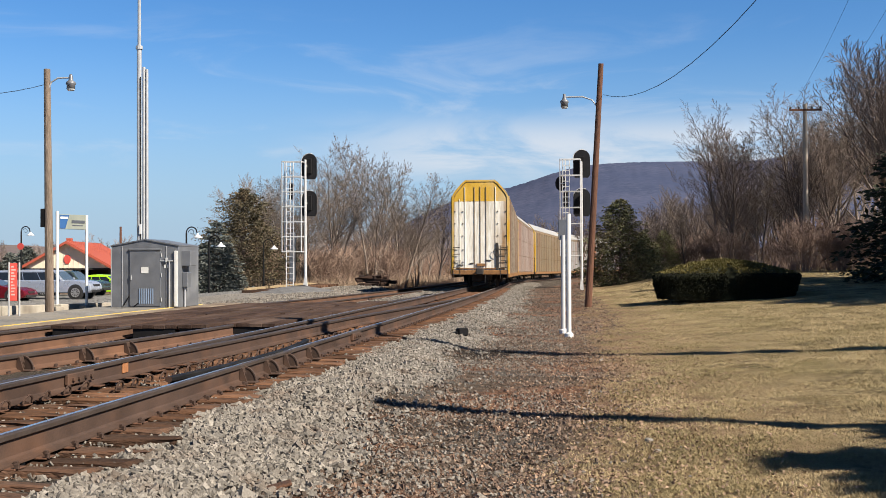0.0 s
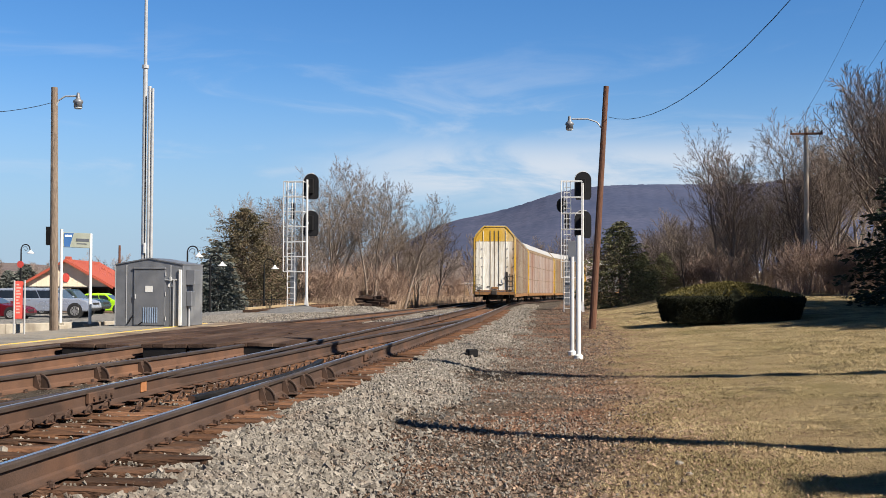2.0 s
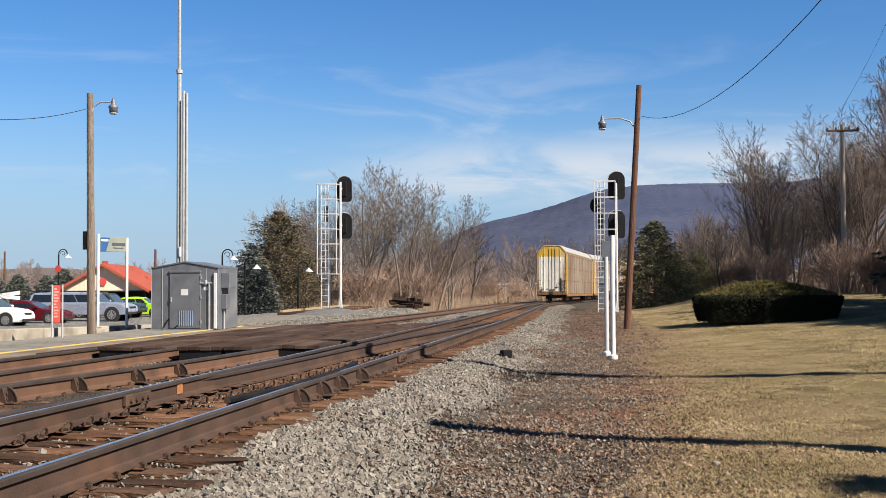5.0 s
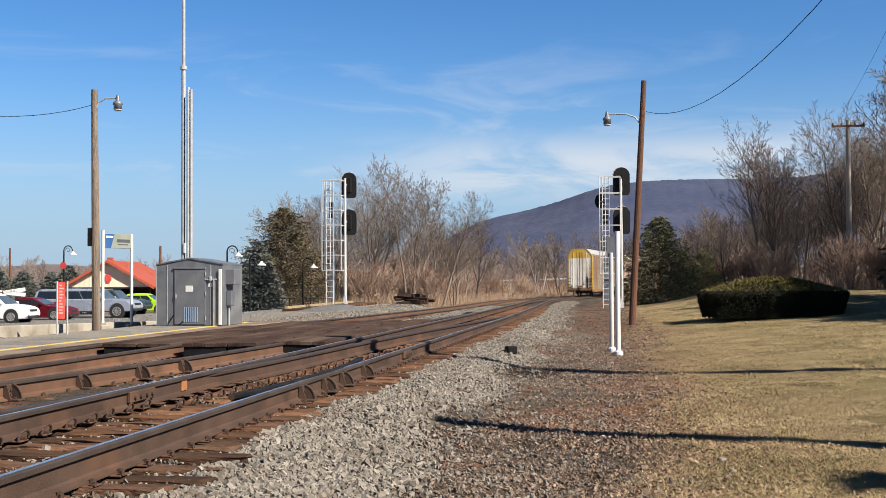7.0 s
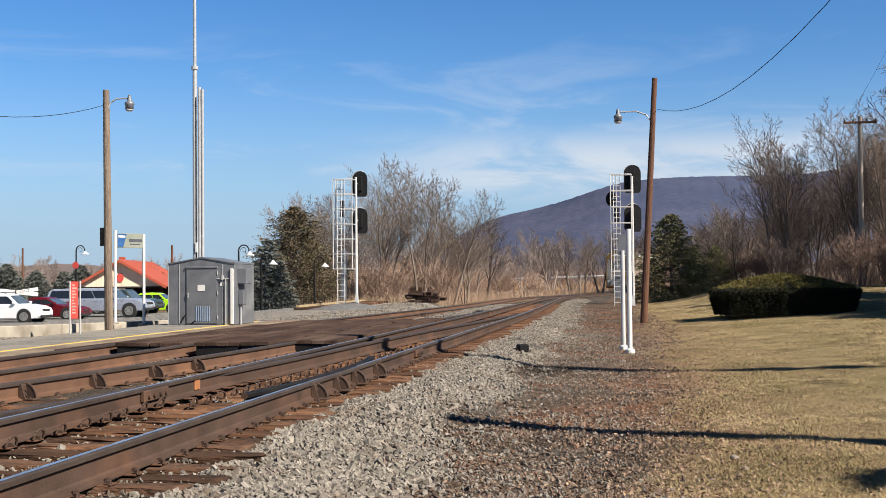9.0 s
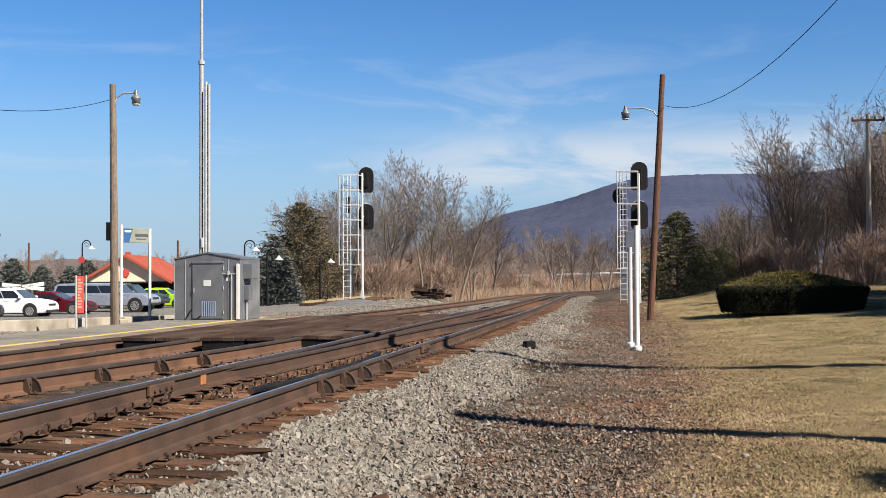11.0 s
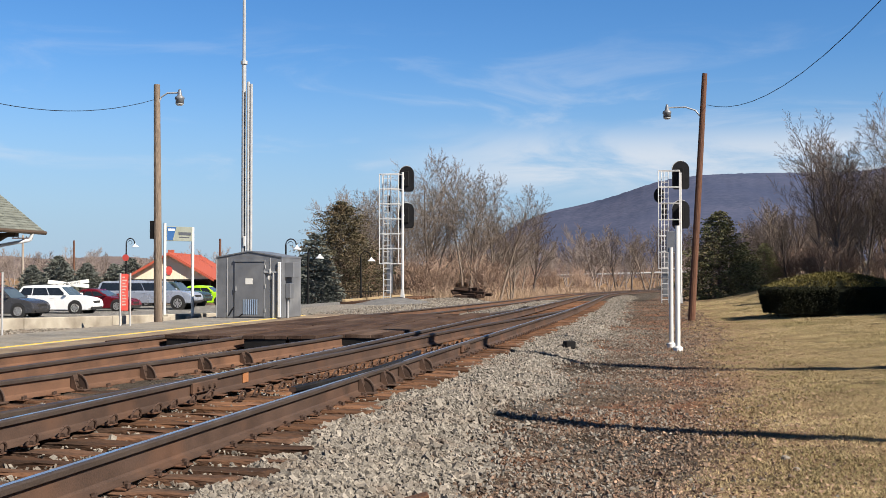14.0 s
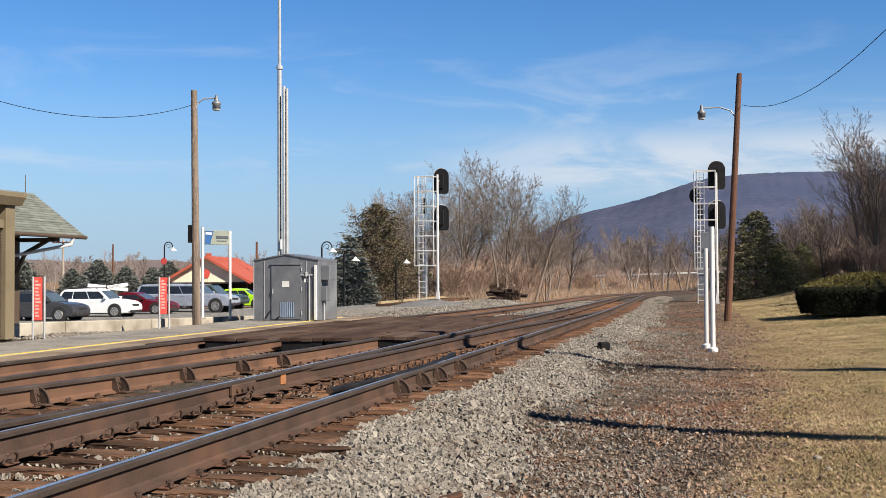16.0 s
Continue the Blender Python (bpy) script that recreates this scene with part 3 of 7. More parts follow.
for k in range(5):
    y0 = 20.2 + k * 2.4
    for x0, x1, zt_ in ((-11.95, -10.93, -0.37), (-10.91, -9.9, -0.2), (-9.66 + 0.03 * k, -8.98 + 0.03 * k, -0.075), (-8.96 + 0.03 * k, -8.3 + 0.03 * k, -0.075), (-8.08 + 0.03 * k, -7.2, -0.06), (-7.18, -6.62 + 0.1 * k, -0.05), (-6.3 + 0.1 * k, -5.32, -0.02)):
        if x1 - x0 < 0.15:
            continue
        nb = max(1, round((x1 - x0) / 0.25))
        for i in range(nb):
            bm = B()
            dz = rnd.uniform(-0.006, 0.003)
            w_ = (x1 - x0) / nb
            box(bm, x0 + i * w_ + 0.003, x0 + (i + 1) * w_ - 0.003, y0 + rnd.uniform(0, 0.012), y0 + 2.38 - rnd.uniform(0, 0.03), zt_ - 0.07 + dz, zt_ + dz, 0.006)
            part("crossing_plank", bm, M_PANEL, crossing)
        if k == 0 and x0 > -9.7:
            # near-black strip added for the shade in the gap below the planks
            bm = B()
            box(bm, x0 + 0.03, x1 - 0.03, y0 + 0.03, y0 + 0.09, zt_ - 0.3, zt_ - 0.06)
            part("end_board", bm, M_GUARD_GAP, crossing, "black strip standing for the shaded gap under the panels")
# ---- signal cabin and mast ----
M_LOUVRE = material("bluish_louvre_paint", (0.172, 0.241, 0.344), (0.241, 0.31, 0.413), 6, 0.5, 0.1, 0.02, 60)
def cabin():
    t = thing("signal_cabin", pose(-12.8, 35.5, PLAT), "dark grey metal signal equipment cabin with a door", "signal cabin")
    bm = B()
    prism(bm, [(-2.3, 0), (0, 0), (0, 2.02), (-1.15, 2.22), (-2.3, 2.02)], 0, 1.9, bev=0.015)
    part("body", bm, M_CABIN, t)
    bm = B()
    prism(bm, [(-2.31, 2.0), (-1.15, 2.2), (0.01, 2.0), (0.01, 2.04), (-1.15, 2.24), (-2.31, 2.04)], -0.03, 1.93)
    part("roof", bm, M_CABIN, t)
    bm = B()
    box(bm, -1.66, -0.6, -0.035, 0.0, 0.05, 1.85, 0.008)
    d = part("door", bm, M_CABIN, t)
    bm = B()
    box(bm, -1.68, -0.58, -0.06, -0.0, 1.86, 1.93, 0.01)
    part("drip_cap", bm, M_CABIN, t)
    for k in range(7):
        bm = B()
        x = -1.34 + k * 0.075
        box(bm, x, x + 0.035, -0.05, -0.03, 0.12, 0.62, 0.004)
        part("louvre", bm, M_LOUVRE, d)
    bm = B()
    rod(bm, (-1.6, -0.06, 0.9), (-1.6, -0.06, 1.05), 0.02)
    part("handle", bm, M_GALV, d, "bright steel handle")
    bm = B()
    box(bm, -1.27, -1.02, -0.045, -0.034, 1.12, 1.32)
    part("notice", bm, M_WHITE, d, "small white notice")
    bm = B()
    box(bm, -0.5, -0.36, -0.012, 0.0, 1.28, 1.4)
    part("notice", bm, M_WHITE, t, "small white notice")
    # two black diagonal bars drawn for slash marks low on the front
    for a, b in (((-1.86, 0.06), (-1.68, 0.36)), ((-1.5, 0.04), (-1.36, 0.14))):
        bm = B()
        rod(bm, (a[0], -0.05, a[1]), (b[0], -0.05, b[1]), 0.018, None, 6)
        part("strut", bm, M_BLACK, t)
    for z in (0.2, 1.0, 1.65):
        bm = B()
        rod(bm, (-0.58, -0.045, z), (-0.58, -0.045, z + 0.12), 0.018, None, 8)
        part("hinge", bm, M_GALV, d)
    for x in (-2.3, -1.92, -0.42):
        bm = B()
        box(bm, x - 0.012, x + 0.012, -0.012, 0.0, 0.02, 2.0)
        part("seam", bm, M_GALV, t)
    bm = B()
    box(bm, -0.62, -0.2, -0.05, 0.0, 1.5, 1.54, 0.006)
    box(bm, -0.45, -0.38, -0.07, 0.0, 1.47, 1.62, 0.01)
    part("padlock_bar", bm, M_GALV, t)
    bm = B()
    box(bm, -0.14, -0.04, -0.06, 0.0, 0.03, 1.85, 0.01)
    part("conduit_cover", bm, M_WHITE, t, "pale vertical conduit cover")
    bm = B()
    rod(bm, (-0.3, -0.05, 0.0), (-0.3, -0.05, 1.5), 0.022)
    part("conduit", bm, M_GALV, t)
    bm = B()
    box(bm, 0.0, 0.3, 0.25, 0.8, 1.35, 1.85, 0.015)
    part("vent_hood", bm, M_CABIN, t)
    bm = B()
    box(bm, 0.0, 0.18, 0.3, 0.65, 0.65, 1.15, 0.015)
    m = part("meter_box", bm, M_CABIN, t)
    bm = B()
    rod(bm, (0.06, 0.4, 0.0), (0.06, 0.4, 0.65), 0.03)
    part("conduit", bm, M_GALV, t)


cabin()


def radio_mast():
    t = thing("radio_mast", pose(-15.12, 37.9, PLAT - 0.05), "tall grey galvanised steel radio mast behind the cabin", "radio mast")
    bm = B()
    rod(bm, (0, 0, 0), (0, 0, 9.05), 0.085, 0.08, 12)
    rod(bm, (0, 0, 9.05), (0, 0, 18), 0.06, 0.045, 10)
    rod(bm, (0, 0, 8.98), (0, 0, 9.1), 0.12, 0.12, 10)
    part("pole", bm, M_GALV, t)
    bm = B()
    rod(bm, (0.15, 0.05, 0), (0.15, 0.05, 8.36), 0.06, 0.055, 12)
    rod(bm, (0.12, 0.05, 8.2), (0.27, 0.05, 8.2), 0.04, 0.04, 8)
    part("pole", bm, M_GALV, t)
    bm = B()
    rod(bm, (0.26, 0.05, 0), (0.26, 0.05, 8.28), 0.055, 0.05, 12)
    part("pole", bm, M_GALV, t)
    bm = B()
    rod(bm, (0.08, -0.08, 0), (0.08, -0.08, 8.0), 0.015, 0.015, 6)
    part("cable", bm, M_BLACK, t)
    bm = B()
    box(bm, 0.04, 0.12, -0.12, -0.06, 2.5, 2.85, 0.01)
    part("cable_box", bm, M_WHITE, t)


radio_mast()


# ---- light poles and wires ----
def light_pole(m, lean, h, mat, label, side, arm_z, reach, rbase=0.16, ls=1.0):
    t = thing("light_pole", m, label, "light pole")
    bm = B()
    rod(bm, (0, 0, -0.3), (lean, 0, h), rbase, rbase * 0.72, 12)
    part("pole", bm, mat, t)
    px = lean * arm_z / h
    bm = B()
    pts = [(px, -0.02, arm_z), (px + side * 0.2 * reach, -0.02, arm_z + 0.3), (px + side * 0.5 * reach, -0.02, arm_z + 0.42), (px + side * reach, -0.02, arm_z + 0.42)]
    tube(bm, pts, 0.025, 8)
    part("arm", bm, M_GALV, t)
    bm = B()
    x = px + side * reach
    lathe(bm, [(0.05, 0.62), (0.07, 0.55), (0.09, 0.42), (0.1, 0.36), (0.2, 0.28), (0.21, 0.2), (0.17, 0.16), (0.18, 0.0)], 16, Matrix.Translation((x + side * 0.1 * ls, -0.02, arm_z + 0.3 * (1 - ls))) @ Matrix.Scale(ls, 4))
    part("lamp_head", bm, M_CABIN, t, "weathered metal lamp head", True)
    bm = B()
    lathe(bm, [(0.17, 0.0), (0.165, -0.05), (0.12, -0.08)], 16, Matrix.Translation((x + side * 0.1 * ls, -0.02, arm_z + 0.3 * (1 - ls))) @ Matrix.Scale(ls, 4))
    part("lens", bm, M_GLASSY, t, "frosted lens")
    return t


M_GLASSY = material("frosted_glass", (0.4, 0.42, 0.42), (0.5, 0.52, 0.52), 5, 0.2, 0, 0.02, 40)
lp = light_pole(pose(-15.5, 32.0, PLAT + 0.03), -0.09, 7.22, M_POLE, "weathered wooden light pole with a lamp on a curved arm", 1, 6.52, 0.68, 0.13, 0.7)
bm = B()
box(bm, -0.26, -0.12, -0.08, 0.08, 2.5, 3.05, 0.01)
part("junction_box", bm, M_BLACK, lp)
light_pole(pose(0.4, 39.4, -0.52), 0.5, 8.45, M_POLE_DARK, "leaning dark brown wooden light pole with a lamp", -1, 6.9, 1.1, 0.125, 0.72)


def wire(a, b, sag, label, r=0.012, name="wire", n=24):
    a, b = Vector(a), Vector(b)
    pts = [a.lerp(b, k / n) - Vector((0, 0, sag * 4 * (k / n) * (1 - k / n))) for k in range(n + 1)]
    v, f = [], []
    for i, p in enumerate(pts):
        d = (pts[min(i + 1, n)] - pts[max(i - 1, 0)]).normalized()
        u = d.cross(Vector((0, 0, 1))).normalized()
        w = u.cross(d)
        v += [p + (u * math.cos(k * 1.2566) + w * math.sin(k * 1.2566)) * r for k in range(5)]
    for i in range(n):
        f += [(i * 5 + k, i * 5 + (k + 1) % 5, (i + 1) * 5 + (k + 1) % 5, (i + 1) * 5 + k) for k in range(5)]
    return tagged(raw(name, v, f, M_BLACK), label, "wire")


wire((-15.62, 32.0, 6.45), (-18.1, 16.0, 7.55), 1.58, "black overhead wire strung from the light pole", 0.009)
wire((0.97, 39.4, 6.86), (7.14, -4.27, 13.8), 3.9, "black overhead wire strung from the leaning pole", 0.0085)


def utility_pole(x, y, h, r=0.19):
    t = thing("utility_pole", pose(x, y, gz(x, y)), "plain wooden utility pole standing in the grass", "utility pole")
    bm = B()
    rod(bm, (0, 0, -0.3), (0, 0, h), r * 0.9, r * 0.9, 12)
    part("pole", bm, M_POLE_DARK, t)
    return t


utility_pole(-18.1, 16.0, 8.4, 0.15)
utility_pole(7.14, -4.3, 14.2, 0.2)
utility_pole(8.5, 7.22, 8.95, 0.2)
utility_pole(11.0, 13.9, 15.0, 0.27)


# ---- signals ----
def signal(x, y, z, h, label, flip, heads, cage_w=1.0, hs=1.0):
    """A mast with two dark oval heads, a ladder cage behind it and a foot."""
    t = thing("railway_signal", pose(x, y, z), label, "railway signal", "signals by the line")
    bm = B()
    rod(bm, (0, 0, 0.5), (0, 0, h), 0.08, 0.065, 12)
    part("mast", bm, M_GALV_BRIGHT, t)
    bm = B()
    lathe(bm, [(0.3, 0), (0.3, 0.06), (0.17, 0.1), (0.1, 0.75), (0.1, 0.8)], 4, pose(0, 0, 0, 0, 0, 45))
    part("base", bm, M_GALV_BRIGHT, t)
    for zz in heads:
        bm = B()
        out = []
        for k in range(25):
            a = math.pi * k / 24
            out.append((0.43 * math.cos(a), 0.29 + 0.43 * math.sin(a)))
        out += [(-0.43, -0.56), (-0.34, -0.72), (0.34, -0.72), (0.43, -0.56)]
        prism(bm, [((u + flip * 0.36) * hs, v * hs + zz) for u, v in out], 0.3, 0.34)
        hd = part("signal_head", bm, M_BOARD, t, "black oval backing board")
        bm = B()
        # bright strip along the upper left only, drawn as the board's sunlit edge
        rim = [Vector(((u * 1.0 + flip * 0.36) * hs, 0.31, v * hs + zz)) for u, v in out]
        tube(bm, rim[8:25], 0.018, 5)
        part("rim", bm, M_GALV_BRIGHT, hd, "pale upper left rim standing for the board's sunlit edge")
        for dz in (0.3, 0.0, -0.3):
            bm = B()
            rod(bm, (flip * 0.36, 0.34, zz + dz), (flip * 0.36, 0.6, zz + dz), 0.12, 0.12, 14)
            part("hood", bm, M_BLACK, hd)
        bm = B()
        box(bm, flip * 0.36 - 0.16, flip * 0.36 + 0.16, 0.14, 0.3, zz - 0.42, zz + 0.42, 0.03)
        part("lamp_case", bm, M_BLACK, hd)
        bm = B()
        rod(bm, (0, 0.05, zz), (flip * 0.36, 0.3, zz), 0.035)
        part("bracket", bm, M_GALV_BRIGHT, t)
    # ladder and cage
    x0, x1, low = -cage_w, -0.06, 2.2
    top = heads[0] + 0.2
    for xx, yy, z0 in ((x0, -0.7, low), (x0, -0.1, low), (x1, -0.7, low), (x0 + 0.32, -0.1, low), (x0 + 0.16, -0.4, 0), (x0 + 0.56, -0.4, 0)):
        bm = B()
        rod(bm, (xx, yy, z0), (xx, yy, top), 0.028, 0.028, 6)
        part("rail", bm, M_GALV_BRIGHT, t)
    zz = 0.4
    while zz < top:
        bm = B()
        rod(bm, (x0 + 0.16, -0.4, zz), (x0 + 0.56, -0.4, zz), 0.02, 0.02, 6)
        part("rung", bm, M_GALV_BRIGHT, t)
        zz += 0.31
    zz = low
    while zz < top + 0.05:
        bm = B()
        for a, b in (((x0, -0.1, zz), (0, -0.1, zz)), ((x0, -0.7, zz), (x1, -0.7, zz)), ((x0, -0.1, zz), (x0, -0.7, zz)), ((x1, 0, zz), (x1, -0.7, zz))):
            rod(bm, a, b, 0.025, 0.025, 6)
        part("hoop", bm, M_GALV_BRIGHT, t)
        zz += (top - low) / 6
    bm = B()
    box(bm, x0 + 0.2, x0 + 0.5, 0.1, 0.4, 0.55, 3.3, 0.02)
    part("cable_box", bm, M_CABIN, t, "tall grey cable box")
    bm = B()
    lathe(bm, [(0.0, -0.45), (0.13, -0.42), (0.15, 0.0), (0.13, 0.45), (0.0, 0.5)], 12, Matrix.Translation((x0 + 0.33, 0.15, 5.55)))
    part("lamp_unit", bm, M_BLACK, t)
    return t


ls = signal(-15.0, 61.1, PLAT - 0.15, 7.3, "galvanised signal mast with two black heads and a ladder cage", 0.4, (6.95, 4.9), 1.14)
rs = signal(0.12, 67.4, -0.75, 7.8, "galvanised signal mast with black heads beside the curve", 0.05, (7.68, 5.38), 1.25, 1.16)
bm = B()
lathe(bm, [(0.27, 0.0), (0.29, 0.02), (0.29, 0.05), (0.22, 0.07)], 24, Matrix.Translation((-1.22, 0.2, 6.5)) @ Matrix.Diagonal((1.1, 1, 1.5, 1)) @ pose(0, 0, 0, 90))
part("signal_head", bm, M_BLACK, rs, "black oval backing board")
bm = B()
rod(bm, (-1.2, 0.15, 6.5), (-0.9, -0.1, 6.5), 0.03)
part("bracket", bm, M_GALV, rs)

# ---- twin pipe posts ----
tp = thing("pipe_post", pose(-0.16, 25.2, -0.52), "grey steel pipe post with a plate on top", "post", "twin pipe posts")
bm = B()
rod(bm, (0, 0, 0), (0, 0, 2.2), 0.048, 0.048, 14)
part("pipe", bm, M_GALV_BRIGHT, tp)
bm = B()
lathe(bm, [(0.09, 0), (0.09, 0.1), (0.052, 0.13)], 14)
part("collar", bm, M_WHITE, tp)
bm = B()
box(bm, -0.1, 0.14, -0.02, 0.02, 2.1, 2.55, 0.01)
part("plate", bm, M_CABIN, tp)
tp = thing("pipe_post", pose(-0.02, 23.95, -0.52), "tall white steel pipe post with a collar", "post", "twin pipe posts")
bm = B()
rod(bm, (0, 0, 0), (0, 0, 2.62), 0.052, 0.052, 14)
part("pipe", bm, M_WHITE, tp)
bm = B()
lathe(bm, [(0.095, 0), (0.095, 0.1), (0.056, 0.13)], 14)
part("collar", bm, M_WHITE, tp)


# ---- train ----
TY = np.arange(-20, 620, 0.5)
TX, TZ = c1(TY), z1(TY)
TS = np.concatenate([[0], np.cumsum(np.hypot(np.diff(TX), np.diff(TY)))])
S_60 = float(np.interp(60.2, TY, TS))


def on_track(s):
    return Vector((float(np.interp(s, TS, TX)), float(np.interp(s, TS, TY)), float(np.interp(s, TS, TZ)) + 0.015))


def car_pose(s_rear, length, inset=4.0):
    a, b = on_track(s_rear + inset), on_track(s_rear + length - inset)
    d = b - a
    o = a - d.normalized() * inset
    return pose(o.x, o.y, o.z, math.degrees(math.atan2(d.z, math.hypot(d.x, d.y))), 0, -math.degrees(math.atan2(d.x, d.y)))


def autorack(paint, side, roof, label):
    """A covered car carrier: its rear end at y = 0, running towards +y, on the rails at z = 0."""
    t = thing("car_carrier", pose(0, 0, 0), label, "railway car", "train of car carriers")
    w, top, L = 1.5, 5.75, 27.4
    prof = [(-w, 0.75), (w, 0.75), (w, 4.9), (w - 0.12, 5.12), (w - 0.55, 5.62), (w - 0.72, top), (-w + 0.72, top), (-w + 0.55, 5.62), (-w + 0.12, 5.12), (-w, 4.9)]
    bm = B()
    prism(bm, prof, 0.06, L, bev=0.02)
    part("body", bm, M_BODYDARK, t)
    rp_ = [(w - 0.1, 5.11), (w - 0.55, 5.61), (w - 0.72, top), (-w + 0.72, top), (-w + 0.55, 5.61), (-w + 0.1, 5.11)]
    bm = B()
    prism(bm, rp_ + [(u * 1.012, v + 0.03) for u, v in rp_[::-1]], 0.02, L)
    part("roof", bm, roof, t)
    # rear frame and doors
    inner = [(u * 0.95, 0.9 + (v - 0.75) * 0.955) for u, v in prof]
    for i in range(len(prof)):
        j = (i + 1) % len(prof)
        fr = B()
        vs = [fr.verts.new((p[0], 0.0, p[1])) for p in (prof[i], prof[j], inner[j], inner[i])]
        vb = [fr.verts.new((p[0], 0.1, p[1])) for p in (prof[i], prof[j], inner[j], inner[i])]
        fr.faces.new(vs)
        for a in range(4):
            fr.faces.new((vs[a], vs[(a + 1) % 4], vb[(a + 1) % 4], vb[a]))
        bmesh.ops.recalc_face_normals(fr, faces=fr.faces)
        part("end_frame", fr, paint, t)
    bm = B()
    prism(bm, [(u * 0.93, 0.9 + (v - 0.75) * 0.945) for u, v in prof if v > 4.8] + [(-w * 0.93, 4.62), (w * 0.93, 4.62)], 0.03, 0.08)
    part("end_header", bm, paint, t)
    for k, (x0, x1) in enumerate(((-1.39, -0.83), (-0.81, -0.32), (-0.3, -0.01), (0.01, 0.3), (0.32, 0.81), (0.83, 1.39))):
        bm = B()
        box(bm, x0, x1, 0.02, 0.07, 0.95, 4.61, 0.01)
        part("end_door", bm, M_DOOR, t)
    for x in (-1.1, -0.82, -0.31, 0.0, 0.31, 0.82):
        bm = B()
        box(bm, x - 0.016, x + 0.016, -0.008, 0.035, 0.95, 5.4 if abs(x) < 0.9 else 4.75, 0.005)
        part("door_post", bm, M_GRIMEPOST if abs(x) < 0.5 else M_DOOR, t)
    bm = B()
    box(bm, -w, w, -0.06, 0.3, 0.7, 0.94, 0.02)
    part("end_sill", bm, M_RUSTY, t)
    bm = B()
    box(bm, -0.12, 0.12, -0.75, 0.1, 0.72, 1.02, 0.03)
    box(bm, -0.2, 0.2, -0.85, -0.5, 0.7, 1.05, 0.04)
    part("coupler", bm, M_STEELDARK, t)
    bm = B()
    tube(bm, [(0.25, -0.1, 0.75), (0.28, -0.3, 0.5), (0.26, -0.32, 0.25)], 0.03, 6)
    part("air_hose", bm, M_BLACK, t)
    for sx in (-1, 1):
        for k in range(5):
            bm = B()
            rod(bm, (sx * 1.08, -0.07, 0.72 + 0.36 * k), (sx * 1.45, -0.07, 0.72 + 0.36 * k), 0.018, 0.018, 6)
            part("grab_iron", bm, M_STEELDARK, t)
        for xx in (1.08, 1.45):
            bm = B()
            rod(bm, (sx * xx, -0.07, 0.5), (sx * xx, -0.07, 2.25 if sx > 0 else 1.5), 0.016, 0.016, 6)
            part("ladder_side", bm, M_STEELDARK, t)
        for zz in (1.35, 2.0, 2.75, 3.4, 4.05):
            for xx in (0.93, 1.36):
                bm = B()
                box(bm, sx * xx - 0.035, sx * xx + 0.035, -0.02, 0.03, zz, zz + 0.05)
                part("hinge", bm, M_STEELDARK, t)
    bm = B()
    box(bm, 0.98, 1.36, 0.0, 0.03, 1.05, 2.3, 0.01)
    part("placard_panel", bm, M_DOOR, t, "pale panel")
    bm = B()
    box(bm, 0.84, 0.96, -0.04, 0.03, 0.95, 2.4, 0.01)
    part("brake_housing", bm, M_STEELDARK, t)
    bm = B()
    tube(bm, [(0.9 + 0.2 * math.cos(a * 0.5236), -0.09, 1.9 + 0.2 * math.sin(a * 0.5236)) for a in range(13)], 0.015, 5)
    part("brake_wheel", bm, M_STEELDARK, t)
    for x0, x1, z0, z1_ in ((-1.3, 1.3, 1.0, 1.06), (-0.55, -0.35, 1.3, 1.34), (0.3, 0.6, 1.45, 1.5), (-0.2, 0.25, 1.15, 1.3), (-1.2, -0.9, 1.2, 1.25)):
        bm = B()
        box(bm, x0, x1, -0.035, 0.025, z0, z1_, 0.008)
        part("lock_bar", bm, M_RUSTY if z0 < 1.2 else M_STEELDARK, t)
    # side ribs and panels
    n = 16
    for sx in (-1, 1):
        for k in range(n + 1):
            y = 0.1 + (L - 0.2) * k / n
            bm = B()
            box(bm, sx * w, sx * (w + 0.06), y - 0.07, y + 0.07, 0.75, 4.9, 0.01)
            part("side_post", bm, paint if k in (0, n) else side, t)
        for k in range(n):
            for z0, z1_ in ((0.85, 2.1), (2.16, 3.4), (3.46, 4.75)):
                if sx < 0 and k > 0:
                    continue
                bm = B()
                y0 = 0.1 + (L - 0.2) * k / n
                box(bm, sx * w, sx * (w + 0.025), y0 + 0.1, y0 + (L - 0.2) / n - 0.1, z0, z1_, 0.006)
                part("side_panel", bm, side, t)
        bm = B()
        box(bm, sx * (w - 0.05), sx * (w + 0.05), 0.2, L - 0.2, 0.55, 0.8, 0.01)
        part("side_sill", bm, M_RUSTY, t)
    bm = B()
    box(bm, -0.5, 0.5, 1, L - 1, 0.35, 0.75, 0.02)
    part("underframe", bm, M_STEELDARK, t)
    for yc in (4.0, L - 4.0):
        tr = B()
        for sx in (-1, 1):
            prism(tr, [(yc - 1.2, 0.45), (yc - 0.95, 0.3), (yc + 0.95, 0.3), (yc + 1.2, 0.45), (yc + 0.5, 0.75), (yc - 0.5, 0.75)], sx * 1.0 - 0.07, sx * 1.0 + 0.07, axis="x")
        box(tr, -1.0, 1.0, yc - 0.2, yc + 0.2, 0.4, 0.7)
        truck = part("truck", tr, M_STEELDARK, t)
        for dy in (-0.9, 0.9):
            for sx in (-1, 1):
                bm = B()
                rod(bm, (sx * 0.7, yc + dy, 0.42), (sx * 0.83, yc + dy, 0.42), 0.42, 0.4, 20)
                part("wheel", bm, M_STEELDARK, truck)
    return t


